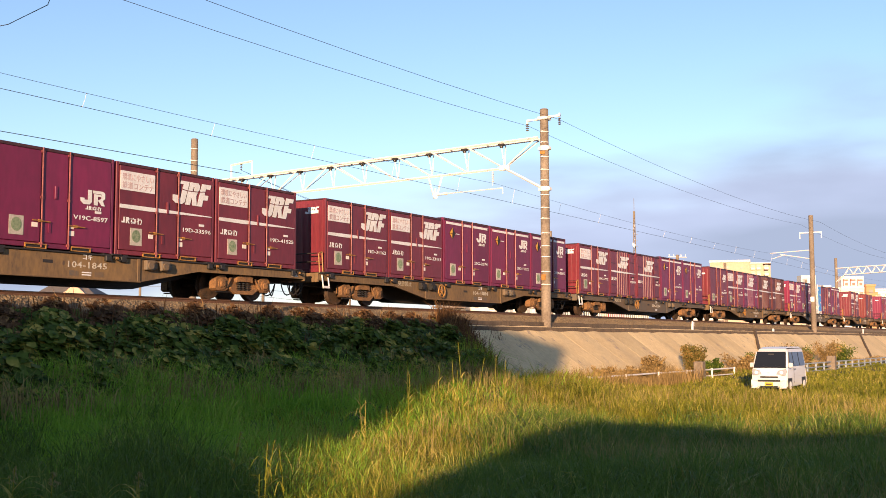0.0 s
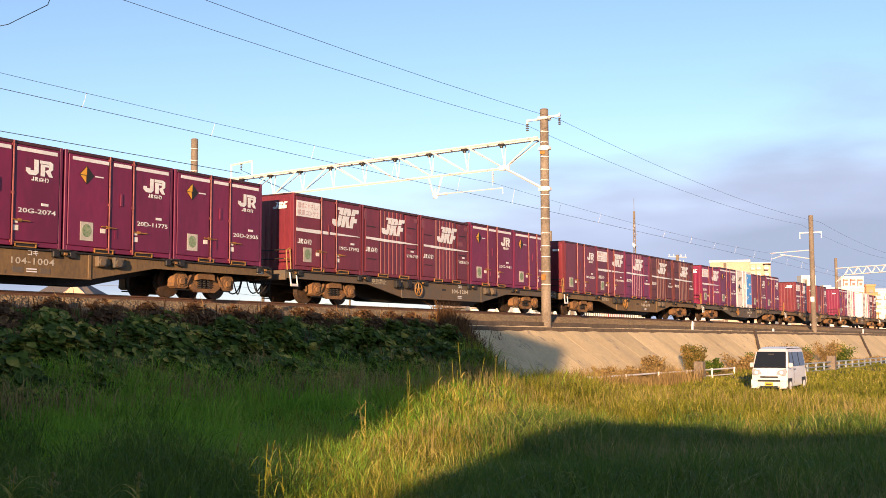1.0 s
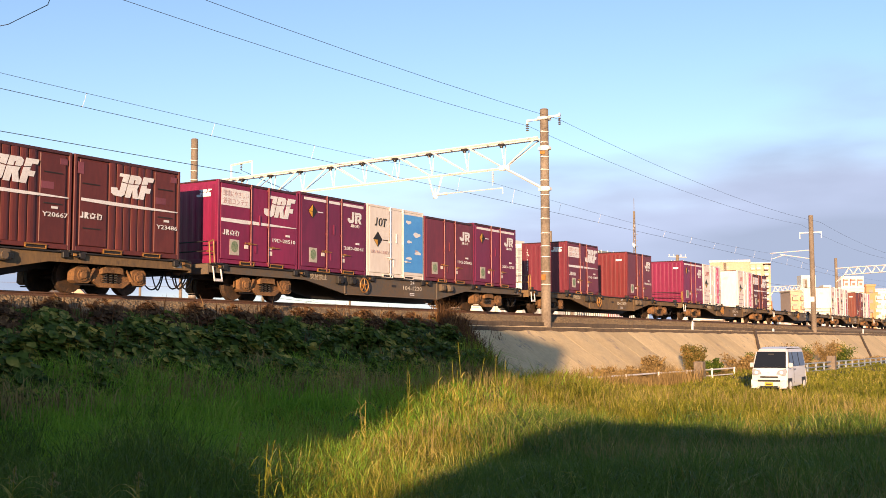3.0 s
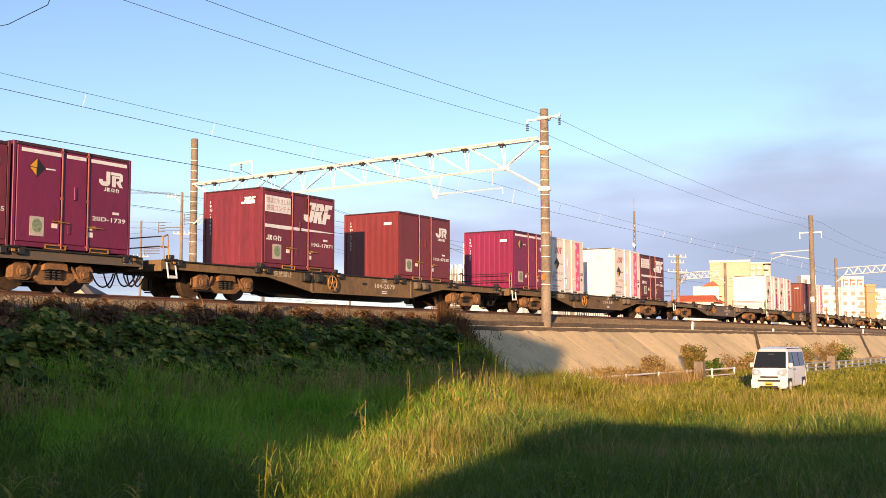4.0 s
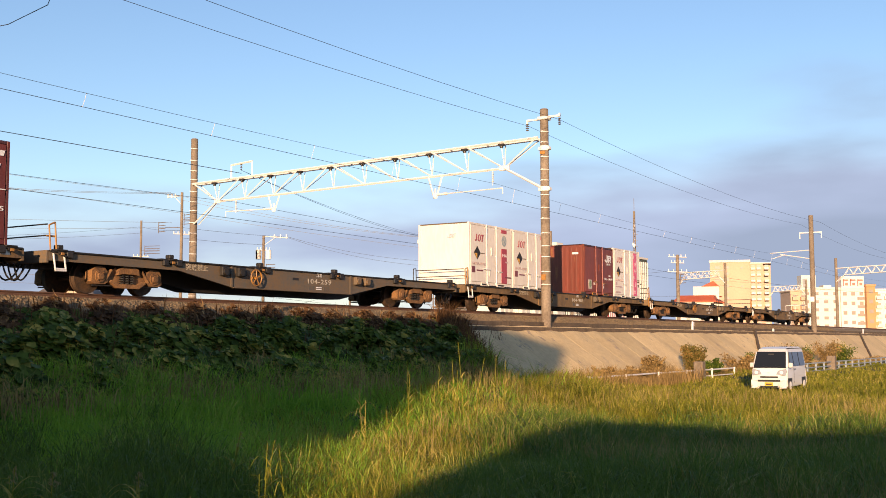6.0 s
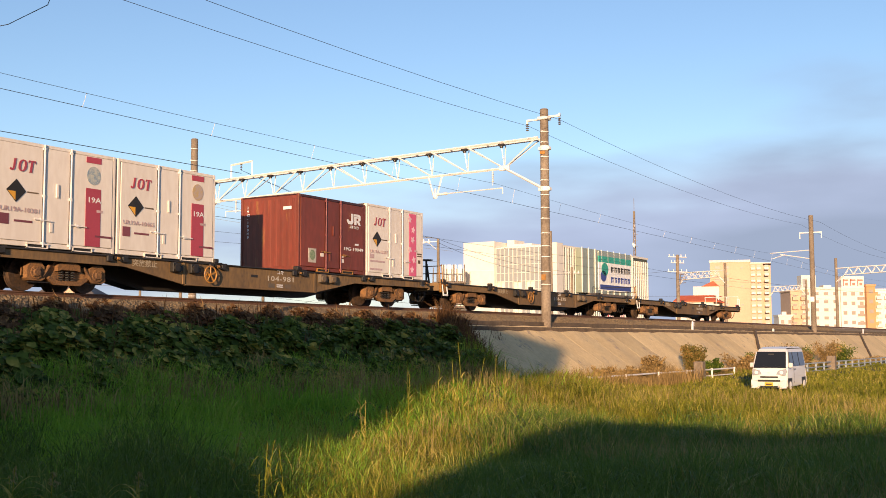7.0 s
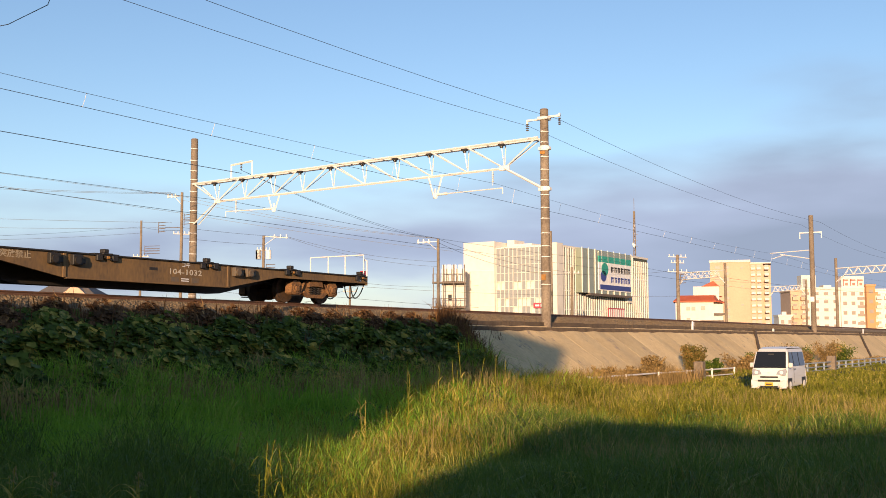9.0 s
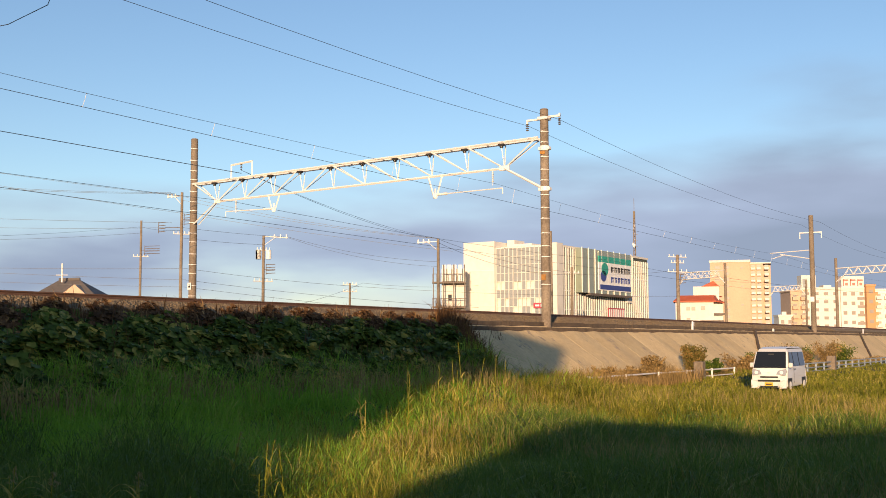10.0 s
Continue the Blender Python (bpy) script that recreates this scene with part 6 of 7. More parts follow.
M_PANEDIM = glossy("dim_window_pane", (0.30, 0.25, 0.21), 0.45)


def distance():
    # the tall tan tower: windows on its left bays, blank middle, stacked balconies on its side
    o = plan(128.5, 530)
    u = (SIDE * 0.96 - FORE * 0.28).normalized()
    v = (SIDE * 0.28 + FORE * 0.96).normalized()
    top = 36.0
    root = new("apartment_tower")
    part("wall", slabs(o, u, v, (0, 18.5, 0, 16, LAND, top)), M_TANWALL, root)
    part("roof_edge", slabs(o, u, v, (-0.3, 18.8, -0.3, 16, top, top + 1.0)), M_PALEWALL, root)
    part("side_wing", slabs(o, u, v, (18.5, 24.5, 4, 20, LAND, top - 0.6)), M_TANWALL, root)
    part("wing_edge", slabs(o, u, v, (18.5, 28.2, 5, 20, top - 0.6, top)), M_PALEWALL, root)
    part("rear_wing", slabs(o, u, v, (24.5, 28.0, 6, 20, LAND, top - 1.5)), M_TANWALL, root)
    for k in range(13):
        z = LAND + 1.0 + k * 2.95
        for a in (2.2, 6.4):
            part("window", slabs(o, u, v, (a, a + 2.4, -0.08, 0.05, z, z + 1.3)), M_PANEDIM, root)
        if k % 3 == 0:
            part("window", slabs(o, u, v, (14.2, 15.4, -0.08, 0.05, z, z + 0.7)), M_PANEDIM, root)
        for a in (19.0, 21.6, 25.2):
            part("balcony", slabs(o, u, v, (a, a + 1.9, 2.6, 4.0 if a < 24 else 6.0, z - 0.5, z + 0.5)), M_PALEWALL, root)
            part("window", slabs(o, u, v, (a, a + 1.8, 3.9 if a < 24 else 5.9, 4.05 if a < 24 else 6.05, z + 0.6, z + 1.9)), M_PANEDIM, root)
    tagged(root, "tall tan apartment tower with stacked balconies", "apartment tower")

    # low house with an orange-red roof before it
    o = plan(41.8, 200)
    u, v = (SIDE * 0.97 - FORE * 0.24).normalized(), (SIDE * 0.24 + FORE * 0.97).normalized()
    h = new("red_roofed_house")
    part("wall", slabs(o, u, v, (0.3, 7.0, 0, 8, LAND, 5.8)), M_PALEWALL, h)
    part("wing", slabs(o, u, v, (7.0, 8.6, 1.5, 8, LAND, 5.6)), M_PALEWALL, h)
    bm = bmesh.new()
    for q in (((-0.1, -0.5, 5.8), (7.4, -0.5, 5.8), (7.0, 2, 6.9), (0.9, 2, 6.9)), ((7.4, -0.5, 5.8), (9.2, 1.0, 5.5), (8.6, 8, 6.0), (7.0, 2, 6.9)), ((-0.1, -0.5, 5.8), (0.9, 2, 6.9), (0.9, 8, 6.9), (-0.1, 8, 5.8)), ((0.9, 2, 6.9), (7.0, 2, 6.9), (8.6, 8, 6.9), (0.9, 8, 6.9))):
        bm.faces.new([bm.verts.new(o + u * a + v * b + Vector((0, 0, z - o.z))) for a, b, z in q])
    geo = bmesh.ops.extrude_face_region(bm, geom=bm.faces[:])
    bmesh.ops.translate(bm, verts=[w for w in geo["geom"] if isinstance(w, bmesh.types.BMVert)], vec=(0, 0, -0.18))
    part("roof", bm, M_REDROOF, h)
    part("upper_storey", slabs(o, u, v, (3.4, 8.0, 4, 9, 5.8, 8.6)), M_PALEWALL, h)
    bm = bmesh.new()
    base = [o + u * a + v * b + Vector((0, 0, 8.6 - o.z)) for a, b in ((4.9, 3.8), (8.1, 3.8), (8.1, 9), (4.9, 9))]
    sheet(bm, [base[0], base[1], (base[1] + base[0]) / 2 + u * 0.5 + Vector((0, 0, 1.0))], v * 4)
    part("upper_roof", bm, M_REDROOF, h)
    for a, z in ((2.2, 4.1), (3.1, 4.1), (4.8, 4.2), (2.2, 2.1)):
        part("window", slabs(o, u, v, (a, a + 0.7, -0.06, 0.05, z, z + 0.7)), M_PANEDIM, h)
    part("awning", slabs(o, u, v, (4.6, 8.8, -0.7, 0.0, 1.7, 2.3), (7.0, 8.9, 0.6, 1.5, 3.3, 3.6)), M_SHADEGREY, h)
    tagged(h, "pale house with an orange-red tiled roof", "house")

    block("apartment_block", "cream apartment block with open balconies", 126.0, 400, 6.0, 12, 16.2, 0, M_TANWALL, 6, 2, balcony=True)

    def steps(root, o, u, v):
        part("stair_head", slabs(o, u, v, (0.2, 5.4, 1, 6, 17, 22.2)), M_PALEWALL, root)
        part("stair_head", slabs(o, u, v, (8.2, 11.0, 1, 6, 17, 18.6)), M_PALEWALL, root)
        part("glass_strip", slabs(o, u, v, (0.6, 2.4, 0.95, 1.05, 8, 21.0)), M_PANEGREY, root)
    block("office_block", "white stepped office block", 130.2, 400, 13.8, 12, 17.0, 0, M_PALEWALL, 7, 4, steps)

    def roof_sign(root, o, u, v):
        part("sign_board", slabs(o, u, v, (0.3, 8.4, -0.3, 6, 17.2, 21.8)), M_SIGNPINK, root)
        for i in range(3):
            part("sign_bar", slabs(o, u, v, (0.8 + 2.6 * i, 1.2 + 2.6 * i, -0.42, -0.3, 18.2, 20.8), (0.8 + 2.6 * i, 2.8 + 2.6 * i, -0.42, -0.3, 20.0, 20.6), (1.6 + 2.6 * i, 2.6 + 2.6 * i, -0.42, -0.3, 18.4, 19.4)), M_REDSIGN, root)
        for k in range(5):
            part("balcony_shade", slabs(o, u, v, (6.0, 9.6, -0.3, 0.05, 1.2 + 3.0 * k, 2.2 + 3.0 * k)), M_PANEDIM, root)
    block("hotel_block", "white block with a pink and red roof sign", 144.2, 400, 9.0, 12, 17.2, 0, M_PALEWALL, 6, 3, roof_sign)
    block("orange_block", "narrow tall orange-walled apartment block", 152.8, 398, 3.2, 10, 18.0, 0, M_ORANGE, 6, 1)
    block("apartment_block", "cream apartment block with long balconies", 158.0, 412, 12.0, 12, 17.0, -8, M_PALEWALL, 6, 4, balcony=True)
    block("white_house", "small white house with a roof tank", 121.5, 400, 5.4, 6, 7.2, 0, M_PALEWALL, 3, 2)
    part("roof_tank", slabs(plan(123.0, 401), SIDE, FORE, (0, 1.6, 0, 1.6, 7.2, 9.0)), M_PALEWALL, bpy.data.objects["white_house"])

    # old house with a tiled hip roof across the tracks
    o = plan(-55.8, 150, -0.25)
    h = new("tiled_house")
    part("wall", slabs(o, SIDE, FORE, (1.6, 7.6, 0.8, 7, LAND, 5.4)), M_TANWALL, h)
    bm = bmesh.new()
    lo = [o + SIDE * a + FORE * b + Vector((0, 0, 5.2 - o.z)) for a, b in ((0.0, 0), (8.4, 0), (8.4, 8), (0.0, 8))]
    hi = [o + SIDE * a + FORE * 3.5 + Vector((0, 0, 7.4 - o.z)) for a in (2.3, 5.2)]
    L = [bm.verts.new(q) for q in lo]
    Hh = [bm.verts.new(q) for q in hi]
    for q in ((L[0], L[1], Hh[1], Hh[0]), (L[1], L[2], Hh[1]), (L[2], L[3], Hh[0], Hh[1]), (L[3], L[0], Hh[0]), (L[3], L[2], L[1], L[0])):
        bm.faces.new(q)
    part("roof", bm, M_ROOFTILE, h)
    bm = bmesh.new()
    ra, rb = hi[0] + Vector((0, 0, 0.05)), hi[1] + Vector((0, 0, 0.12))
    rod(bm, ra, rb, 0.22, 8)
    part("ridge", bm, M_ROOFTILE, h)
    bm = bmesh.new()
    sheet(bm, [o + SIDE * a + FORE * -0.3 + Vector((0, 0, z - o.z)) for a, z in ((4.0, 5.3), (7.2, 5.3), (5.7, 6.6))], FORE * 2)
    part("gable", bm, M_TANWALL, h)
    bm = bmesh.new()
    rod(bm, o + SIDE * 3.2 + FORE * 2 + Vector((0, 0, 7.0 - o.z)), o + SIDE * 3.2 + FORE * 2 + Vector((0, 0, 9.6 - o.z)), 0.12, 8)
    rod(bm, o + SIDE * 2.4 + FORE * 2 + Vector((0, 0, 8.0 - o.z)), o + SIDE * 4.0 + FORE * 2 + Vector((0, 0, 8.0 - o.z)), 0.05, 6)
    part("aerial", bm, M_GALV, h)
    tagged(h, "old house with a weathered tiled roof and aerial", "house")


M_SIGNPINK = mottled("faded_pink_board", (0.74, 0.60, 0.54), None, 0.6, bump=0.0, amount=0.1)
M_REDSIGN = mottled("red_sign_paint", (0.62, 0.20, 0.15), None, 0.5, bump=0.0, amount=0.15)
store()
distance()


# ---- utility poles and their wires ----
def utility_pole(side, ahead, top, r, arms, label, extra=0, racks=(), side_arm=None):
    root = new("utility_pole")
    bm = bmesh.new()
    rod(bm, (0, 0, LAND), (0, 0, top), r, 12, r * 0.7)
    part("shaft", bm, M_POLE, root)
    for z, w in arms:
        bm = bmesh.new()
        q = SIDE * w + FORE * w * 0.4
        rod(bm, Vector((0, 0, top - z)) - q, Vector((0, 0, top - z)) + q, 0.05, 6)
        arm = part("cross_arm", bm, M_GALV, root)
        for k in (-0.9, -0.4, 0.4, 0.9):
            bm = bmesh.new()
            rod(bm, Vector((0, 0, top - z)) + q * k, Vector((0, 0, top - z + 0.3)) + q * k, 0.07, 6, 0.04)
            part("insulator", bm, M_GALV, arm)
    for z, u0, u1 in racks:  # wires held one above another by short bars
        bm = bmesh.new()
        for k in range(4):
            rod(bm, SIDE * u0 + Vector((0, 0, top - z - 0.32 * k)), SIDE * u1 + Vector((0, 0, top - z - 0.32 * k + 0.05)), 0.04, 5)
        rod(bm, SIDE * u0 + Vector((0, 0, top - z + 0.1)), SIDE * u0 + Vector((0, 0, top - z - 1.1)), 0.04, 5)
        rod(bm, Vector((0, 0, top - z - 0.5)), SIDE * u1 + Vector((0, 0, top - z - 0.5)), 0.035, 5)
        part("wire_rack", bm, M_SHADEGREY, root)
    if side_arm:
        z, w = side_arm
        tip = SIDE * w + FORE * 0.3
        bm = bmesh.new()
        rod(bm, Vector((0, 0, top - z)), tip + Vector((0, 0, top - z - 0.1)), 0.06, 6)
        rod(bm, Vector((0, 0, top - z - 1.0)), tip * 0.5 + Vector((0, 0, top - z - 0.08)), 0.035, 5)
        arm = part("side_arm", bm, M_GALV, root)
        for k in (0.45, 0.7, 0.95):
            bm = bmesh.new()
            rod(bm, tip * k + Vector((0, 0, top - z - 0.2)), tip * k + Vector((0, 0, top - z + 0.22)), 0.11, 8, 0.08)
            part("insulator", bm, M_GALV, arm)
    for i in range(extra):
        bm = bmesh.new()
        q = SIDE * (0.55 if i % 2 else -0.55)
        rod(bm, q + Vector((0, 0, top - 2.6)), q + Vector((0, 0, top - 1.6)), 0.30, 10)
        part("transformer", bm, M_GALV, root)
    root.matrix_basis = Matrix.Translation(plan(side, ahead))
    return tagged(root, label, "utility pole", "utility poles")


POLE = "grey-brown concrete utility pole with cross arms"
utility_pole(-38.5, 140, 14.2, 0.19, ((4.6, 0.9),), POLE, racks=((3.3, 0.5, 2.4),))
utility_pole(-27.4, 115, 14.4, 0.20, ((4.4, 0.8),), POLE, racks=((2.4, 0.25, 0.9), (3.2, -2.4, -1.7)), side_arm=(0.35, -1.6))
utility_pole(-19.6, 120, 10.3, 0.20, ((1.6, 0.7), (5.0, 1.0)), "pale concrete utility pole with transformers", 3, racks=((3.2, 0.3, 1.3),), side_arm=(0.1, 2.6))
utility_pole(-0.5, 115, 9.4, 0.20, (), POLE, side_arm=(0.25, -2.2))
utility_pole(8.0, 82, 6.9, 0.20, (), "plain grey-brown concrete pole across the tracks")
utility_pole(26.0, 122, 8.2, 0.24, ((0.25, 1.1), (0.9, 0.8), (1.9, 1.2)), POLE, racks=((2.2, 0.3, 0.9),))
utility_pole(15.2, 130, 7.4, 0.2, ((0.7, 0.9),), POLE)
utility_pole(-11.0, 130, 5.6, 0.16, ((0.2, 0.8), (1.0, 0.8)), "distant pale utility pole with cross arms")
utility_pole(-8.2, 15.5, 3.3, 0.12, (), "slim grey service pole at the foot of the bank")
utility_pole(-34.0, 118, -0.2, 0.1, (), "short pole across the tracks")


def radio_mast():
    root = new("radio_mast")
    for k in (-0.45, 0.45):
        part("leg", rods(0.09, ((k * 1.6, 0, LAND), (k * 0.5, 0, 19.9)), sides=6), M_POLE, root)
    for i in range(9):
        part("rung", rods(0.05, ((-0.45, 0, 12.6 + 0.75 * i), (0.45, 0, 12.9 + 0.75 * i)), sides=5), M_POLE, root)
    part("whip", rods(0.04, ((0, 0, 19.3), (0, 0, 22.0)), sides=5), M_POLE, root)
    for z in (14.2, 15.2, 16.2):
        part("aerial", rods(0.05, ((0, 0, z), (1.4, 0, z)), sides=5), M_GALV, root)
    bm = bmesh.new()
    rod(bm, (-0.9, -0.2, 14.2), (-0.9, -0.5, 14.3), 0.5, 12, 0.1)
    part("dish", bm, M_GALV, root)
    root.matrix_basis = Matrix.Translation(plan(31.4, 180))
    tagged(root, "brown-grey lattice radio mast behind the store", "radio mast")


radio_mast()


def street_wires():
    """Thin lines of the street's poles beyond the tracks, hanging between them."""
    rows = [  # side, ahead, height of both ends, sag
        ((-60, 110, 18.3), (-27.4, 115, 14.0), 0.3), ((-60, 110, 15.7), (-28.6, 115, 14.4), 0.5), ((-60, 110, 15.5), (-28.2, 115, 14.3), 0.5), ((-60, 110, 17.2), (-27.4, 115, 12.2), 0.2),
        ((-60, 110, 11.7), (-28.4, 115, 11.2), 0.1), ((-60, 110, 10.8), (-28.4, 115, 10.7), 0.3), ((-60, 110, 9.2), (-38.5, 140, 13.4), 0.4), ((-70, 130, 10.9), (-38.5, 140, 12.6), 0.4),
        ((-38.5, 140, 13.4), (-27.4, 115, 10.4), 0.2), ((-27.4, 115, 12.2), (1.0, 115, 8.1), 0.2), ((-27.4, 115, 14.0), (-0.9, 115, 9.5), 0.5), ((-27.4, 115, 13.6), (-0.3, 115, 9.4), 0.5),
        ((-27.4, 115, 10.7), (-16.8, 120, 10.1), 0.1), ((-27.4, 115, 9.6), (-19.6, 120, 9.3), 0.1), ((-16.8, 120, 10.1), (-0.5, 115, 7.0), 0.5), ((-16.8, 120, 10.0), (-0.5, 115, 6.5), 0.6),
        ((-60, 110, 6.6), (-27, 115, 6.4), 0.2), ((-27, 115, 6.4), (-8, 120, 4.6), 0.2), ((-8, 120, 4.6), (26, 122, 3.6), 0.3), ((-60, 110, 6.65), (-27, 115, 5.2), 0.2), ((-27, 115, 5.2), (4, 125, 2.5), 0.3),
        ((-60, 110, 5.6), (-27, 115, 4.45), 0.2), ((-27, 115, 4.45), (4, 125, 1.4), 0.2), ((-21, 118, 1.9), (-9.5, 130, 5.6), 0.6), ((-9.5, 130, 5.6), (4, 125, 5.0), 0.3),
        ((-0.5, 115, 9.4), (15.2, 130, 6.8), 0.6), ((-0.5, 115, 9.0), (15.2, 130, 6.5), 0.9), ((26, 122, 6.5), (70, 140, 4.5), 1.0), ((15.2, 130, 6.6), (26, 122, 6.5), 0.3),
    ]
    drop = [plan(*q) for q in ((-8.2, 15.5, 3.2), (-7.1, 15.3, 3.02), (-6.03, 15, 3.13), (-5.34, 14.6, 3.28), (-4.2, 12.5, 3.7), (-2, 8, 4.3), (0, 0, 5.0))] + [Vector((-40, -29, 5.1)), Vector((-52.0, -38.2, 4.62))]
    tagged(part("street_wire", tube(drop, 0.006, 5), M_WIRE), "thin dark service cable from a pole to a house", "wire", "street wires")
    hoop_end = Vector((XP, 16.26, 7.66))
    for k in (-0.9, -0.2):
        q = plan(-0.5 + k, 115, 9.5)
        pts = [hoop_end.lerp(q, i / 14) - Vector((0, 0, 4 * 0.5 * (i / 14) * (1 - i / 14))) for i in range(15)]
        tagged(part("street_wire", tube(pts, 0.011, 4), M_WIRE), "thin dark feeder cable from portal to street pole", "wire", "street wires")
    for a, b, sag in rows:
        p, q = plan(*a), plan(*b)
        pts = [p.lerp(q, k / 12) - Vector((0, 0, 4 * sag * (k / 12) * (1 - k / 12))) for k in range(13)]
        tagged(part("street_wire", tube(pts, 0.017, 4), M_WIRE), "thin dark street cable between utility poles", "wire", "street wires")


street_wires()


# ---- fences, posts and markers at the foot of the wall ----
def fences():
    root = new("pipe_fence")
    zs = lambda x: -2.70 - 0.002 * (x - 20)
    for x in np.arange(9.4, 30, 3.72):
        post = part("post", rods(0.045, ((x, -5.3, -3.4), (x, -5.3, zs(x) + 0.04)), sides=10), M_GALV, root)
        part("collar", rods(0.062, ((x, -5.3, zs(x) - 0.06), (x, -5.3, zs(x) + 0.06)), sides=10), M_GALV, post)
        if x + 3.72 < 30:
            part("rail", rods(0.036, ((x, -5.3, zs(x)), (x + 3.72, -5.3, zs(x + 3.72))), sides=8), M_GALV, root)
            part("rail", rods(0.030, ((x, -5.3, zs(x) - 0.30), (x + 3.72, -5.3, zs(x + 3.72) - 0.30)), sides=8), M_GALV, root)
    tagged(root, "low white pipe fence with round posts", "fence", kind="structure")
    root = new("road_fence")
    for i, x in enumerate(np.arange(30, 80, 2.2)):
        part("post", boxes((x - 0.05, x + 0.05, -6.55, -6.45, -3.5, -2.65)), M_BLUEGREY, root)
        for z in (-2.72, -2.98, -3.2):
            part("rail", boxes((x, x + 2.2, -6.53, -6.48, z, z + 0.07)), M_BLUEGREY, root)
    tagged(root, "blue-grey steel road fence", "fence", kind="structure")
    for x, y, hgt, w in ((20.6, -5.9, 1.25, 0.22), (45.4, -6.5, 1.2, 0.26)):
        bm = bmesh.new()
        box(bm, -w, w, -w, w, 0, hgt, 0.03)
        p = part("concrete_post", bm, M_POLE)
        p.matrix_basis = pose(x, y, -3.5)
        tagged(p, "square weathered concrete post by the fence", "post", "posts by the fence")
    for x, hgt in ((33.2, 0.50), (50.9, 0.22), (83.8, 0.45)):
        bm = bmesh.new()
        box(bm, -0.12, 0.12, -0.05, 0.05, 0, hgt, 0.02)
        p = part("marker_post", bm, M_WHITE)
        p.matrix_basis = pose(x, -1.36, -0.68, 0, 12, 0)
        tagged(p, "short white marker post on top of the wall", "marker post", "markers on the wall")
    # two dark slanting lines on the slope, laid as tubes
    for x0, x1 in ((46.0, 37.8), (81.9, 72.0)):
        bm = tube([(x0, -1.40, -0.64), ((x0 + x1) / 2, -2.75, -1.68), (x1, -4.2, -2.84)], 0.10, 6)
        tagged(part("drain_pipe", bm, M_KERB), "dark tube slanting down the concrete slope", "drain pipe")


M_BLUEGREY = mottled("blue_grey_paint", (0.30, 0.34, 0.38), (0.22, 0.25, 0.28), 0.6, scale=3, bump=0.0)
fences()


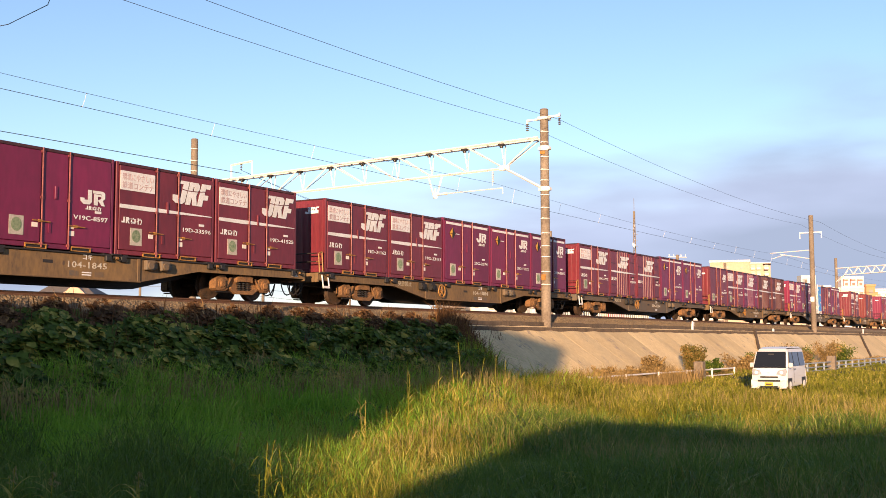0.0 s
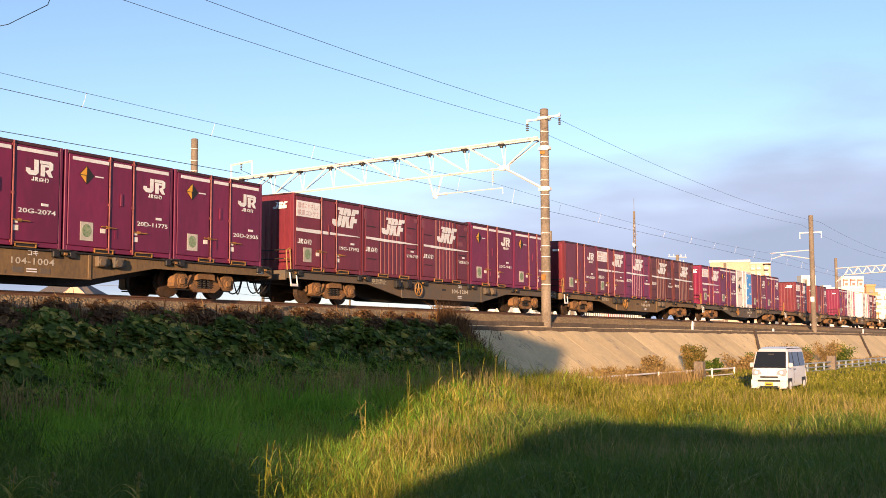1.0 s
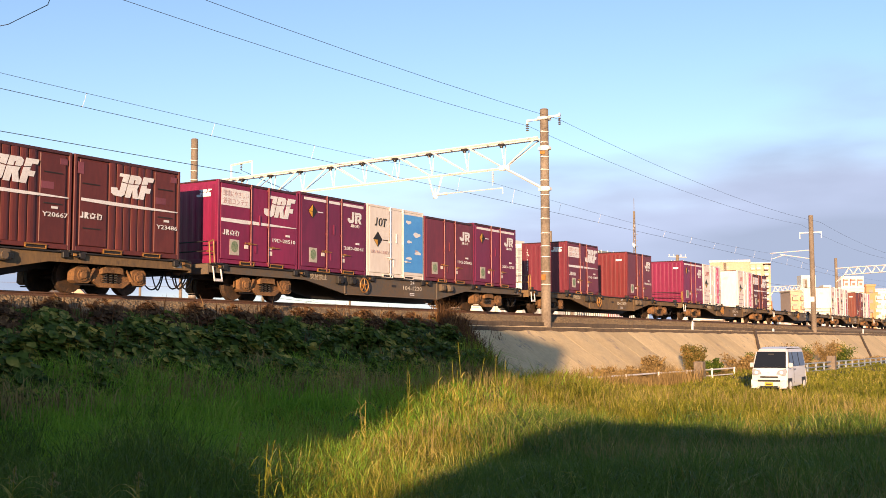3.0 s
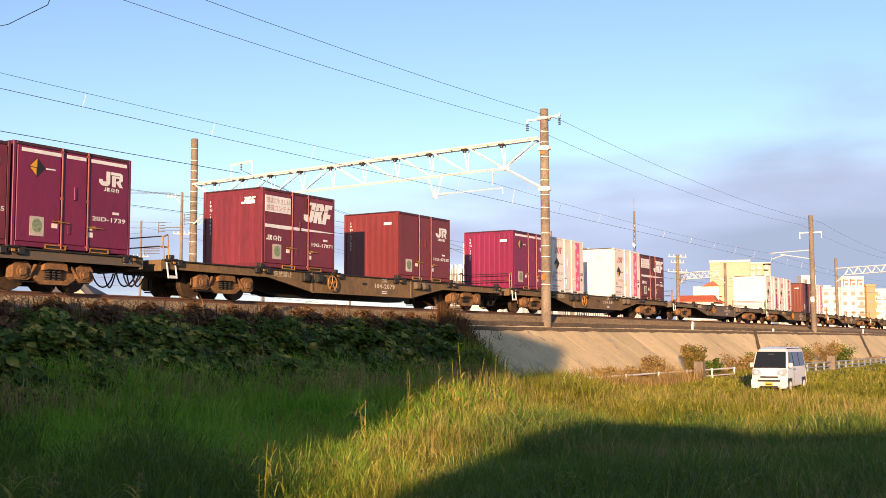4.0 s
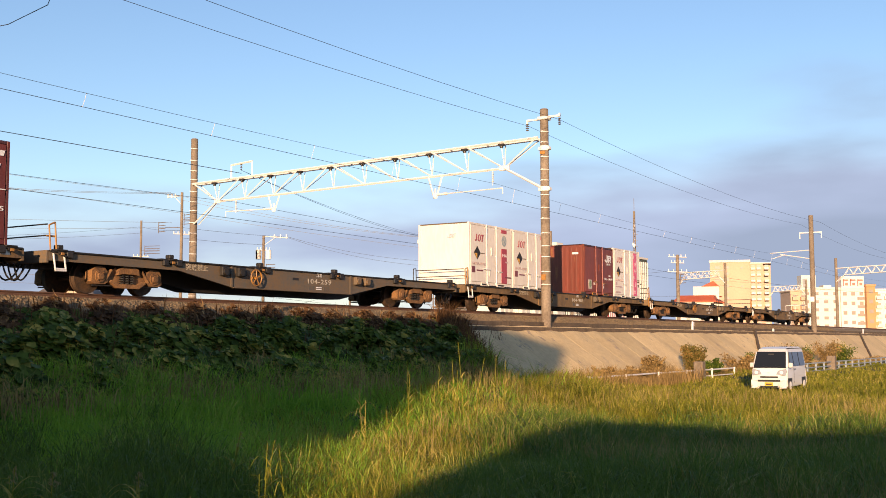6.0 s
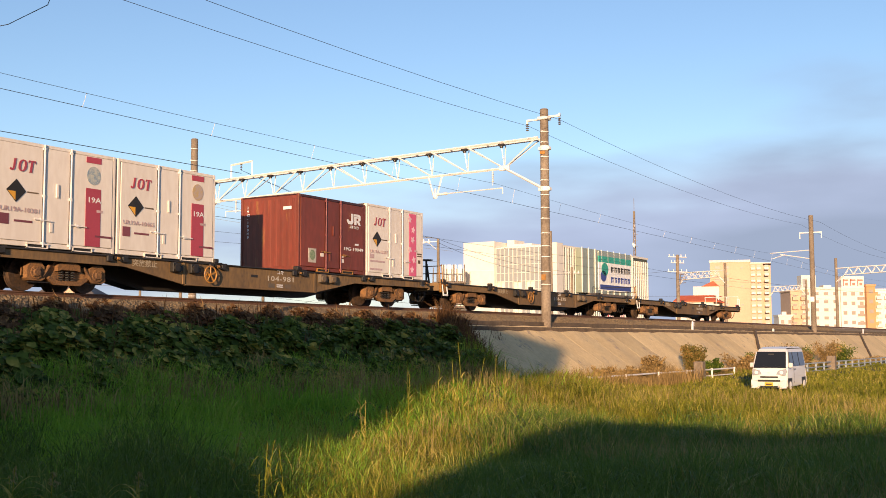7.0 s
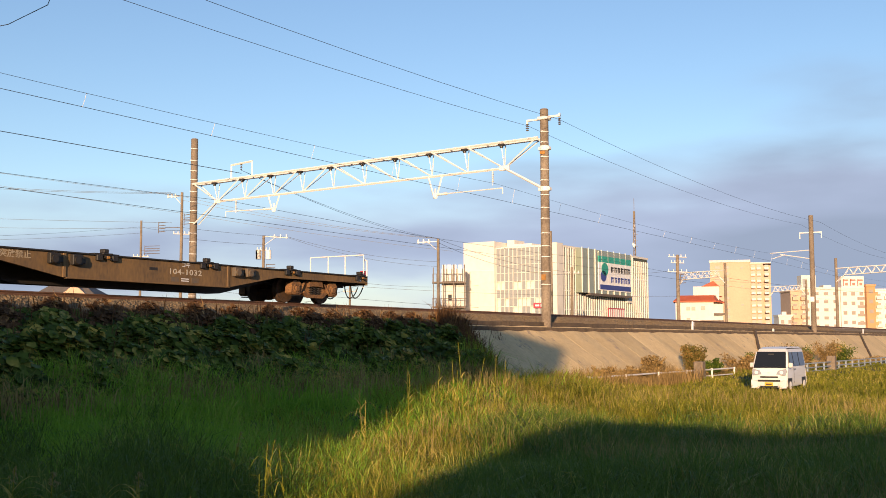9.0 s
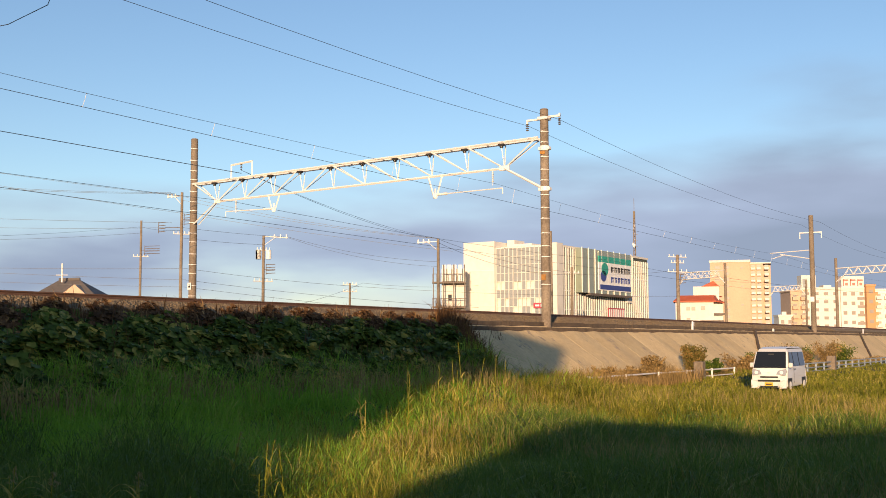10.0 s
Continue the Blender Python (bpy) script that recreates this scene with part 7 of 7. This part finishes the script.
# ---- the van ----
def van():
    """A small white one-box van, its nose towards -x."""
    root = new("van")
    white = mottled("white_car_paint", (0.66, 0.63, 0.60), (0.60, 0.57, 0.54), 0.25, scale=1.5, bump=0.0, amount=0.2)
    glass = glossy("car_glass", (0.015, 0.017, 0.02), 0.04)
    lamp = glossy("headlight_glass", (0.30, 0.30, 0.32), 0.1)
    dark = glossy("black_plastic", (0.02, 0.02, 0.02), 0.5)
    prof = [(0.10, 0.22), (0.03, 0.45), (0.05, 0.78), (0.16, 0.98), (0.52, 1.66), (0.72, 1.80), (1.2, 1.88), (3.0, 1.88), (3.28, 1.80), (3.36, 1.2), (3.39, 0.5), (3.36, 0.24)]

    def half(z):
        return 0.735 if z < 1.0 else 0.735 - 0.15 * ((z - 1.0) / 0.9) ** 1.3
    bm = bmesh.new()
    cols = []
    for x, z in prof:
        k = half(z)
        nose = 0.05 if x < 0.2 else 0.0
        cols.append([bm.verts.new((x + (nose if abs(w) > 0.9 else 0), w * k, z - (0.05 if abs(w) > 0.99 and z > 1.7 else 0))) for w in (-1, -0.93, 0, 0.93, 1)])
    for a, b in zip(cols, cols[1:]):
        for i in range(4):
            bm.faces.new((a[i], a[i + 1], b[i + 1], b[i]))
    bm.faces.new([c[0] for c in cols])
    bm.faces.new([c[4] for c in cols][::-1])
    bm.faces.new([*cols[0], *cols[-1][::-1]])
    bmesh.ops.recalc_face_normals(bm, faces=bm.faces)
    edges = [e for e in bm.edges if len(e.link_faces) == 2 and e.calc_face_angle() > 0.6]
    bmesh.ops.bevel(bm, geom=edges, offset=0.035, segments=2, affect="EDGES")
    part("body", bm, white, root)
    bm = bmesh.new()
    sheet(bm, [(0.185, -0.67, 1.00), (0.185, 0.67, 1.00), (0.525, 0.60, 1.66), (0.525, -0.60, 1.66)], (-0.035, 0, 0.02))
    ws = part("windscreen", bm, glass, root)
    part("mirror_inside", boxes((0.42, 0.46, -0.12, 0.12, 1.52, 1.60)), dark, ws)
    part("visor", boxes((0.485, 0.505, -0.56, 0.20, 1.58, 1.645)), lamp, ws)
    part("wiper", rods(0.010, ((0.16, -0.45, 1.05), (0.25, 0.05, 1.16)), ((0.16, 0.10, 1.05), (0.25, 0.55, 1.16)), sides=5), dark, ws)
    for s in (-1, 1):
        for x0, x1 in ((0.50, 1.16), (1.26, 2.12), (2.22, 3.10)):
            bm = bmesh.new()
            y0, y1 = half(1.08) * s, half(1.66) * s
            sh = 0.28 if x0 < 0.6 else 0.0
            sheet(bm, [(x0, y0 * 0.995, 1.08), (x1, y0 * 0.995, 1.08), (x1, y1 * 0.99, 1.66), (x0 + sh, y1 * 0.99, 1.66)], (0, 0.022 * s, 0))
            part("side_window", bm, glass, root)
        bm = bmesh.new()
        q = [(0.0, 0.30 * s, 0.74), (0.0, 0.66 * s, 0.70), (0.05, 0.72 * s, 0.86), (0.06, 0.66 * s, 0.97), (0.02, 0.38 * s, 0.90)]
        sheet(bm, q, (0.14, 0, 0))
        light = part("headlight", bm, lamp, root)
        bm = bmesh.new()
        rod(bm, (-0.012, 0.52 * s, 0.82), (0.03, 0.52 * s, 0.82), 0.075, 14, 0.05)
        part("reflector", bm, M_SIGNWHITE, light)
        bm = bmesh.new()
        box(bm, 0.34, 0.46, 0.80 * s - 0.09, 0.80 * s + 0.09, 1.02, 1.22, 0.03)
        rod(bm, (0.42, 0.70 * s, 1.08), (0.42, 0.78 * s, 1.08), 0.02, 6)
        part("mirror", bm, white, root)
        for x in (0.52, 2.86):
            bm = bmesh.new()
            rod(bm, (x, 0.58 * s, 0.275), (x, 0.75 * s, 0.275), 0.275, 20)
            w = part("wheel", bm, dark, root)
            bm = bmesh.new()
            rod(bm, (x, 0.745 * s, 0.275), (x, 0.762 * s, 0.275), 0.17, 16)
            part("rim", bm, M_GALV, w)
            part("wheel_arch", boxes((x - 0.33, x + 0.33, 0.735 * s - 0.006, 0.735 * s + 0.006, 0.24, 0.58)), dark, root)
        bm = bmesh.new()
        sheet(bm, [(0.19, 0.66 * s, 1.02), (0.235, 0.735 * s, 1.02), (0.56, 0.655 * s, 1.66), (0.50, 0.585 * s, 1.64)], (-0.02, 0, 0.02))
        part("pillar", bm, white, root)
        part("door_seam", boxes((1.20, 1.212, 0.737 * s - 0.004, 0.737 * s + 0.004, 0.35, 1.0)), dark, root)
        part("door_handle", boxes((1.30, 1.46, 0.745 * s - 0.012, 0.745 * s + 0.012, 0.92, 0.96)), dark, root)
        part("fog_light", boxes((0.005, 0.06, 0.52 * s - 0.07, 0.52 * s + 0.07, 0.36, 0.46), cut=0.01), dark, root)
    bm = bmesh.new()
    box(bm, -0.02, 0.14, -0.70, 0.70, 0.20, 0.50, 0.05)
    bumper = part("bumper", bm, white, root)
    part("grille", boxes((0.0, 0.06, -0.36, 0.36, 0.60, 0.66), (-0.035, 0.0, -0.46, 0.46, 0.44, 0.52), (-0.035, 0.0, -0.36, 0.36, 0.21, 0.27)), dark, root)
    plate = part("number_plate", boxes((-0.045, -0.022, -0.17, 0.17, 0.27, 0.42)), M_PLATE, root, "yellow plate with a dark bar")
    part("bar", boxes((-0.050, -0.044, -0.12, 0.12, 0.31, 0.36)), dark, plate)
    for s in (-1, 1):
        bm = bmesh.new()
        sheet(bm, [(-0.05, 0.42 * s, 0.16), (-0.05, 0.72 * s, 0.18), (-0.03, 0.74 * s, 0.52), (-0.045, 0.56 * s, 0.46)], (0.10, 0, 0))
        part("bumper_corner", bm, white, bumper)
    bm = bmesh.new()
    sheet(bm, [(0.03, -0.44, 0.68), (0.03, 0.44, 0.68), (0.10, 0.58, 0.985), (0.10, -0.58, 0.985)], (-0.03, 0, 0))
    part("bonnet", bm, white, root)
    part("roof_gutter", boxes((0.7, 3.2, -0.60, -0.575, 1.80, 1.83), (0.7, 3.2, 0.575, 0.60, 1.80, 1.83)), dark, root)
    part("emblem", boxes((-0.02, 0.03, -0.05, 0.05, 0.80, 0.85), cut=0.012), M_GALV, root)
    part("dashboard", boxes((0.30, 0.5, -0.5, 0.5, 1.0, 1.04)), dark, root)
    root.matrix_basis = pose(17.3, -9.95, -3.44)
    tagged(root, "small white one-box van parked beside the field", "van")


M_PLATE = mottled("yellow_plate", (0.70, 0.38, 0.03), None, 0.4, bump=0.0, amount=0.1)
van()
# reeds and lone plants, from the middle of the field to its near edge
for i, (side, ahead, tall) in enumerate(((0.47, 24, 1.95), (0.26, 24, 1.55), (0.62, 24.5, 1.6), (1.06, 24, 1.7), (1.3, 24.5, 1.6), (-0.75, 23, 1.3), (-1.6, 22, 1.15), (-2.1, 13, 1.05), (-1.9, 13.6, 0.95), (-2.9, 15, 0.9), (2.3, 25, 1.35), (2.6, 26, 1.45), (-4.65, 12, 0.75), (-4.3, 12.2, 0.7), (-3.25, 12, 0.78), (-2.3, 10.5, 0.8))):
    q = plan(side, ahead)
    seed_plant(q.x, q.y, tall, 70 + i)


def leafy_weed(side, ahead, tall, seed):
    """A broad-leaved weed: one stem with pairs of pointed leaves."""
    rng = random.Random(seed)
    root = new("leafy_weed")
    part("stem", rods(0.006, ((0, 0, -0.04), (0.03, 0.02, tall)), sides=5), M_GRASS, root)
    for k in range(7):
        z, turn = tall * (0.45 + 0.085 * k), k * 2.4 + rng.random()
        d = Vector((math.cos(turn), math.sin(turn), 0.35))
        w = Vector((-d.y, d.x, 0)) * 0.022
        o = Vector((0.03 * z / tall, 0.02 * z / tall, z))
        n = 0.10 + 0.05 * rng.random()
        bm = bmesh.new()
        sheet(bm, [o, o + d * n * 0.45 + w, o + d * n + Vector((0, 0, -0.02)), o + d * n * 0.45 - w], (0, 0, 0.002))
        part("leaf", bm, M_WEEDLEAF, root)
    q = plan(side, ahead)
    root.matrix_basis = pose(q.x, q.y, float(height(q.x, q.y)))
    tagged(root, "broad-leaved yellow-green weed standing over the grass", "weed", "broad-leaved weeds in the field")


M_WEEDLEAF = leaf_material("weed_leaf", (0.16, 0.22, 0.03), (0.34, 0.36, 0.05), (0.55, 0.42, 0.08), 0.3, 0.4)
for i, (side, ahead, tall) in enumerate(((-4.75, 12.2, 0.62), (-3.3, 12.0, 0.66), (-3.42, 12.3, 0.58), (-2.15, 13.0, 0.7), (1.6, 14.0, 0.62), (3.1, 14.5, 0.6), (4.4, 14.2, 0.62))):
    leafy_weed(side, ahead, tall, 90 + i)


# ---- what moves ----
def motions():
    """The train rolls past towards -x, a little faster as it goes, and its wheels turn."""
    times = [k / 10 for k in range(101)]
    for ob, s0, z in CONSIST:
        walk(ob, [(t, pose(s0 - gone(t), 0, z)) for t in times])
    for w, ax in WHEELS:
        walk(w, [(k / FPS, pose(ax, 0, 0.43, 0, -88.0 * k, 0)) for k in range(0, int(10 * FPS) + 1)])


motions()
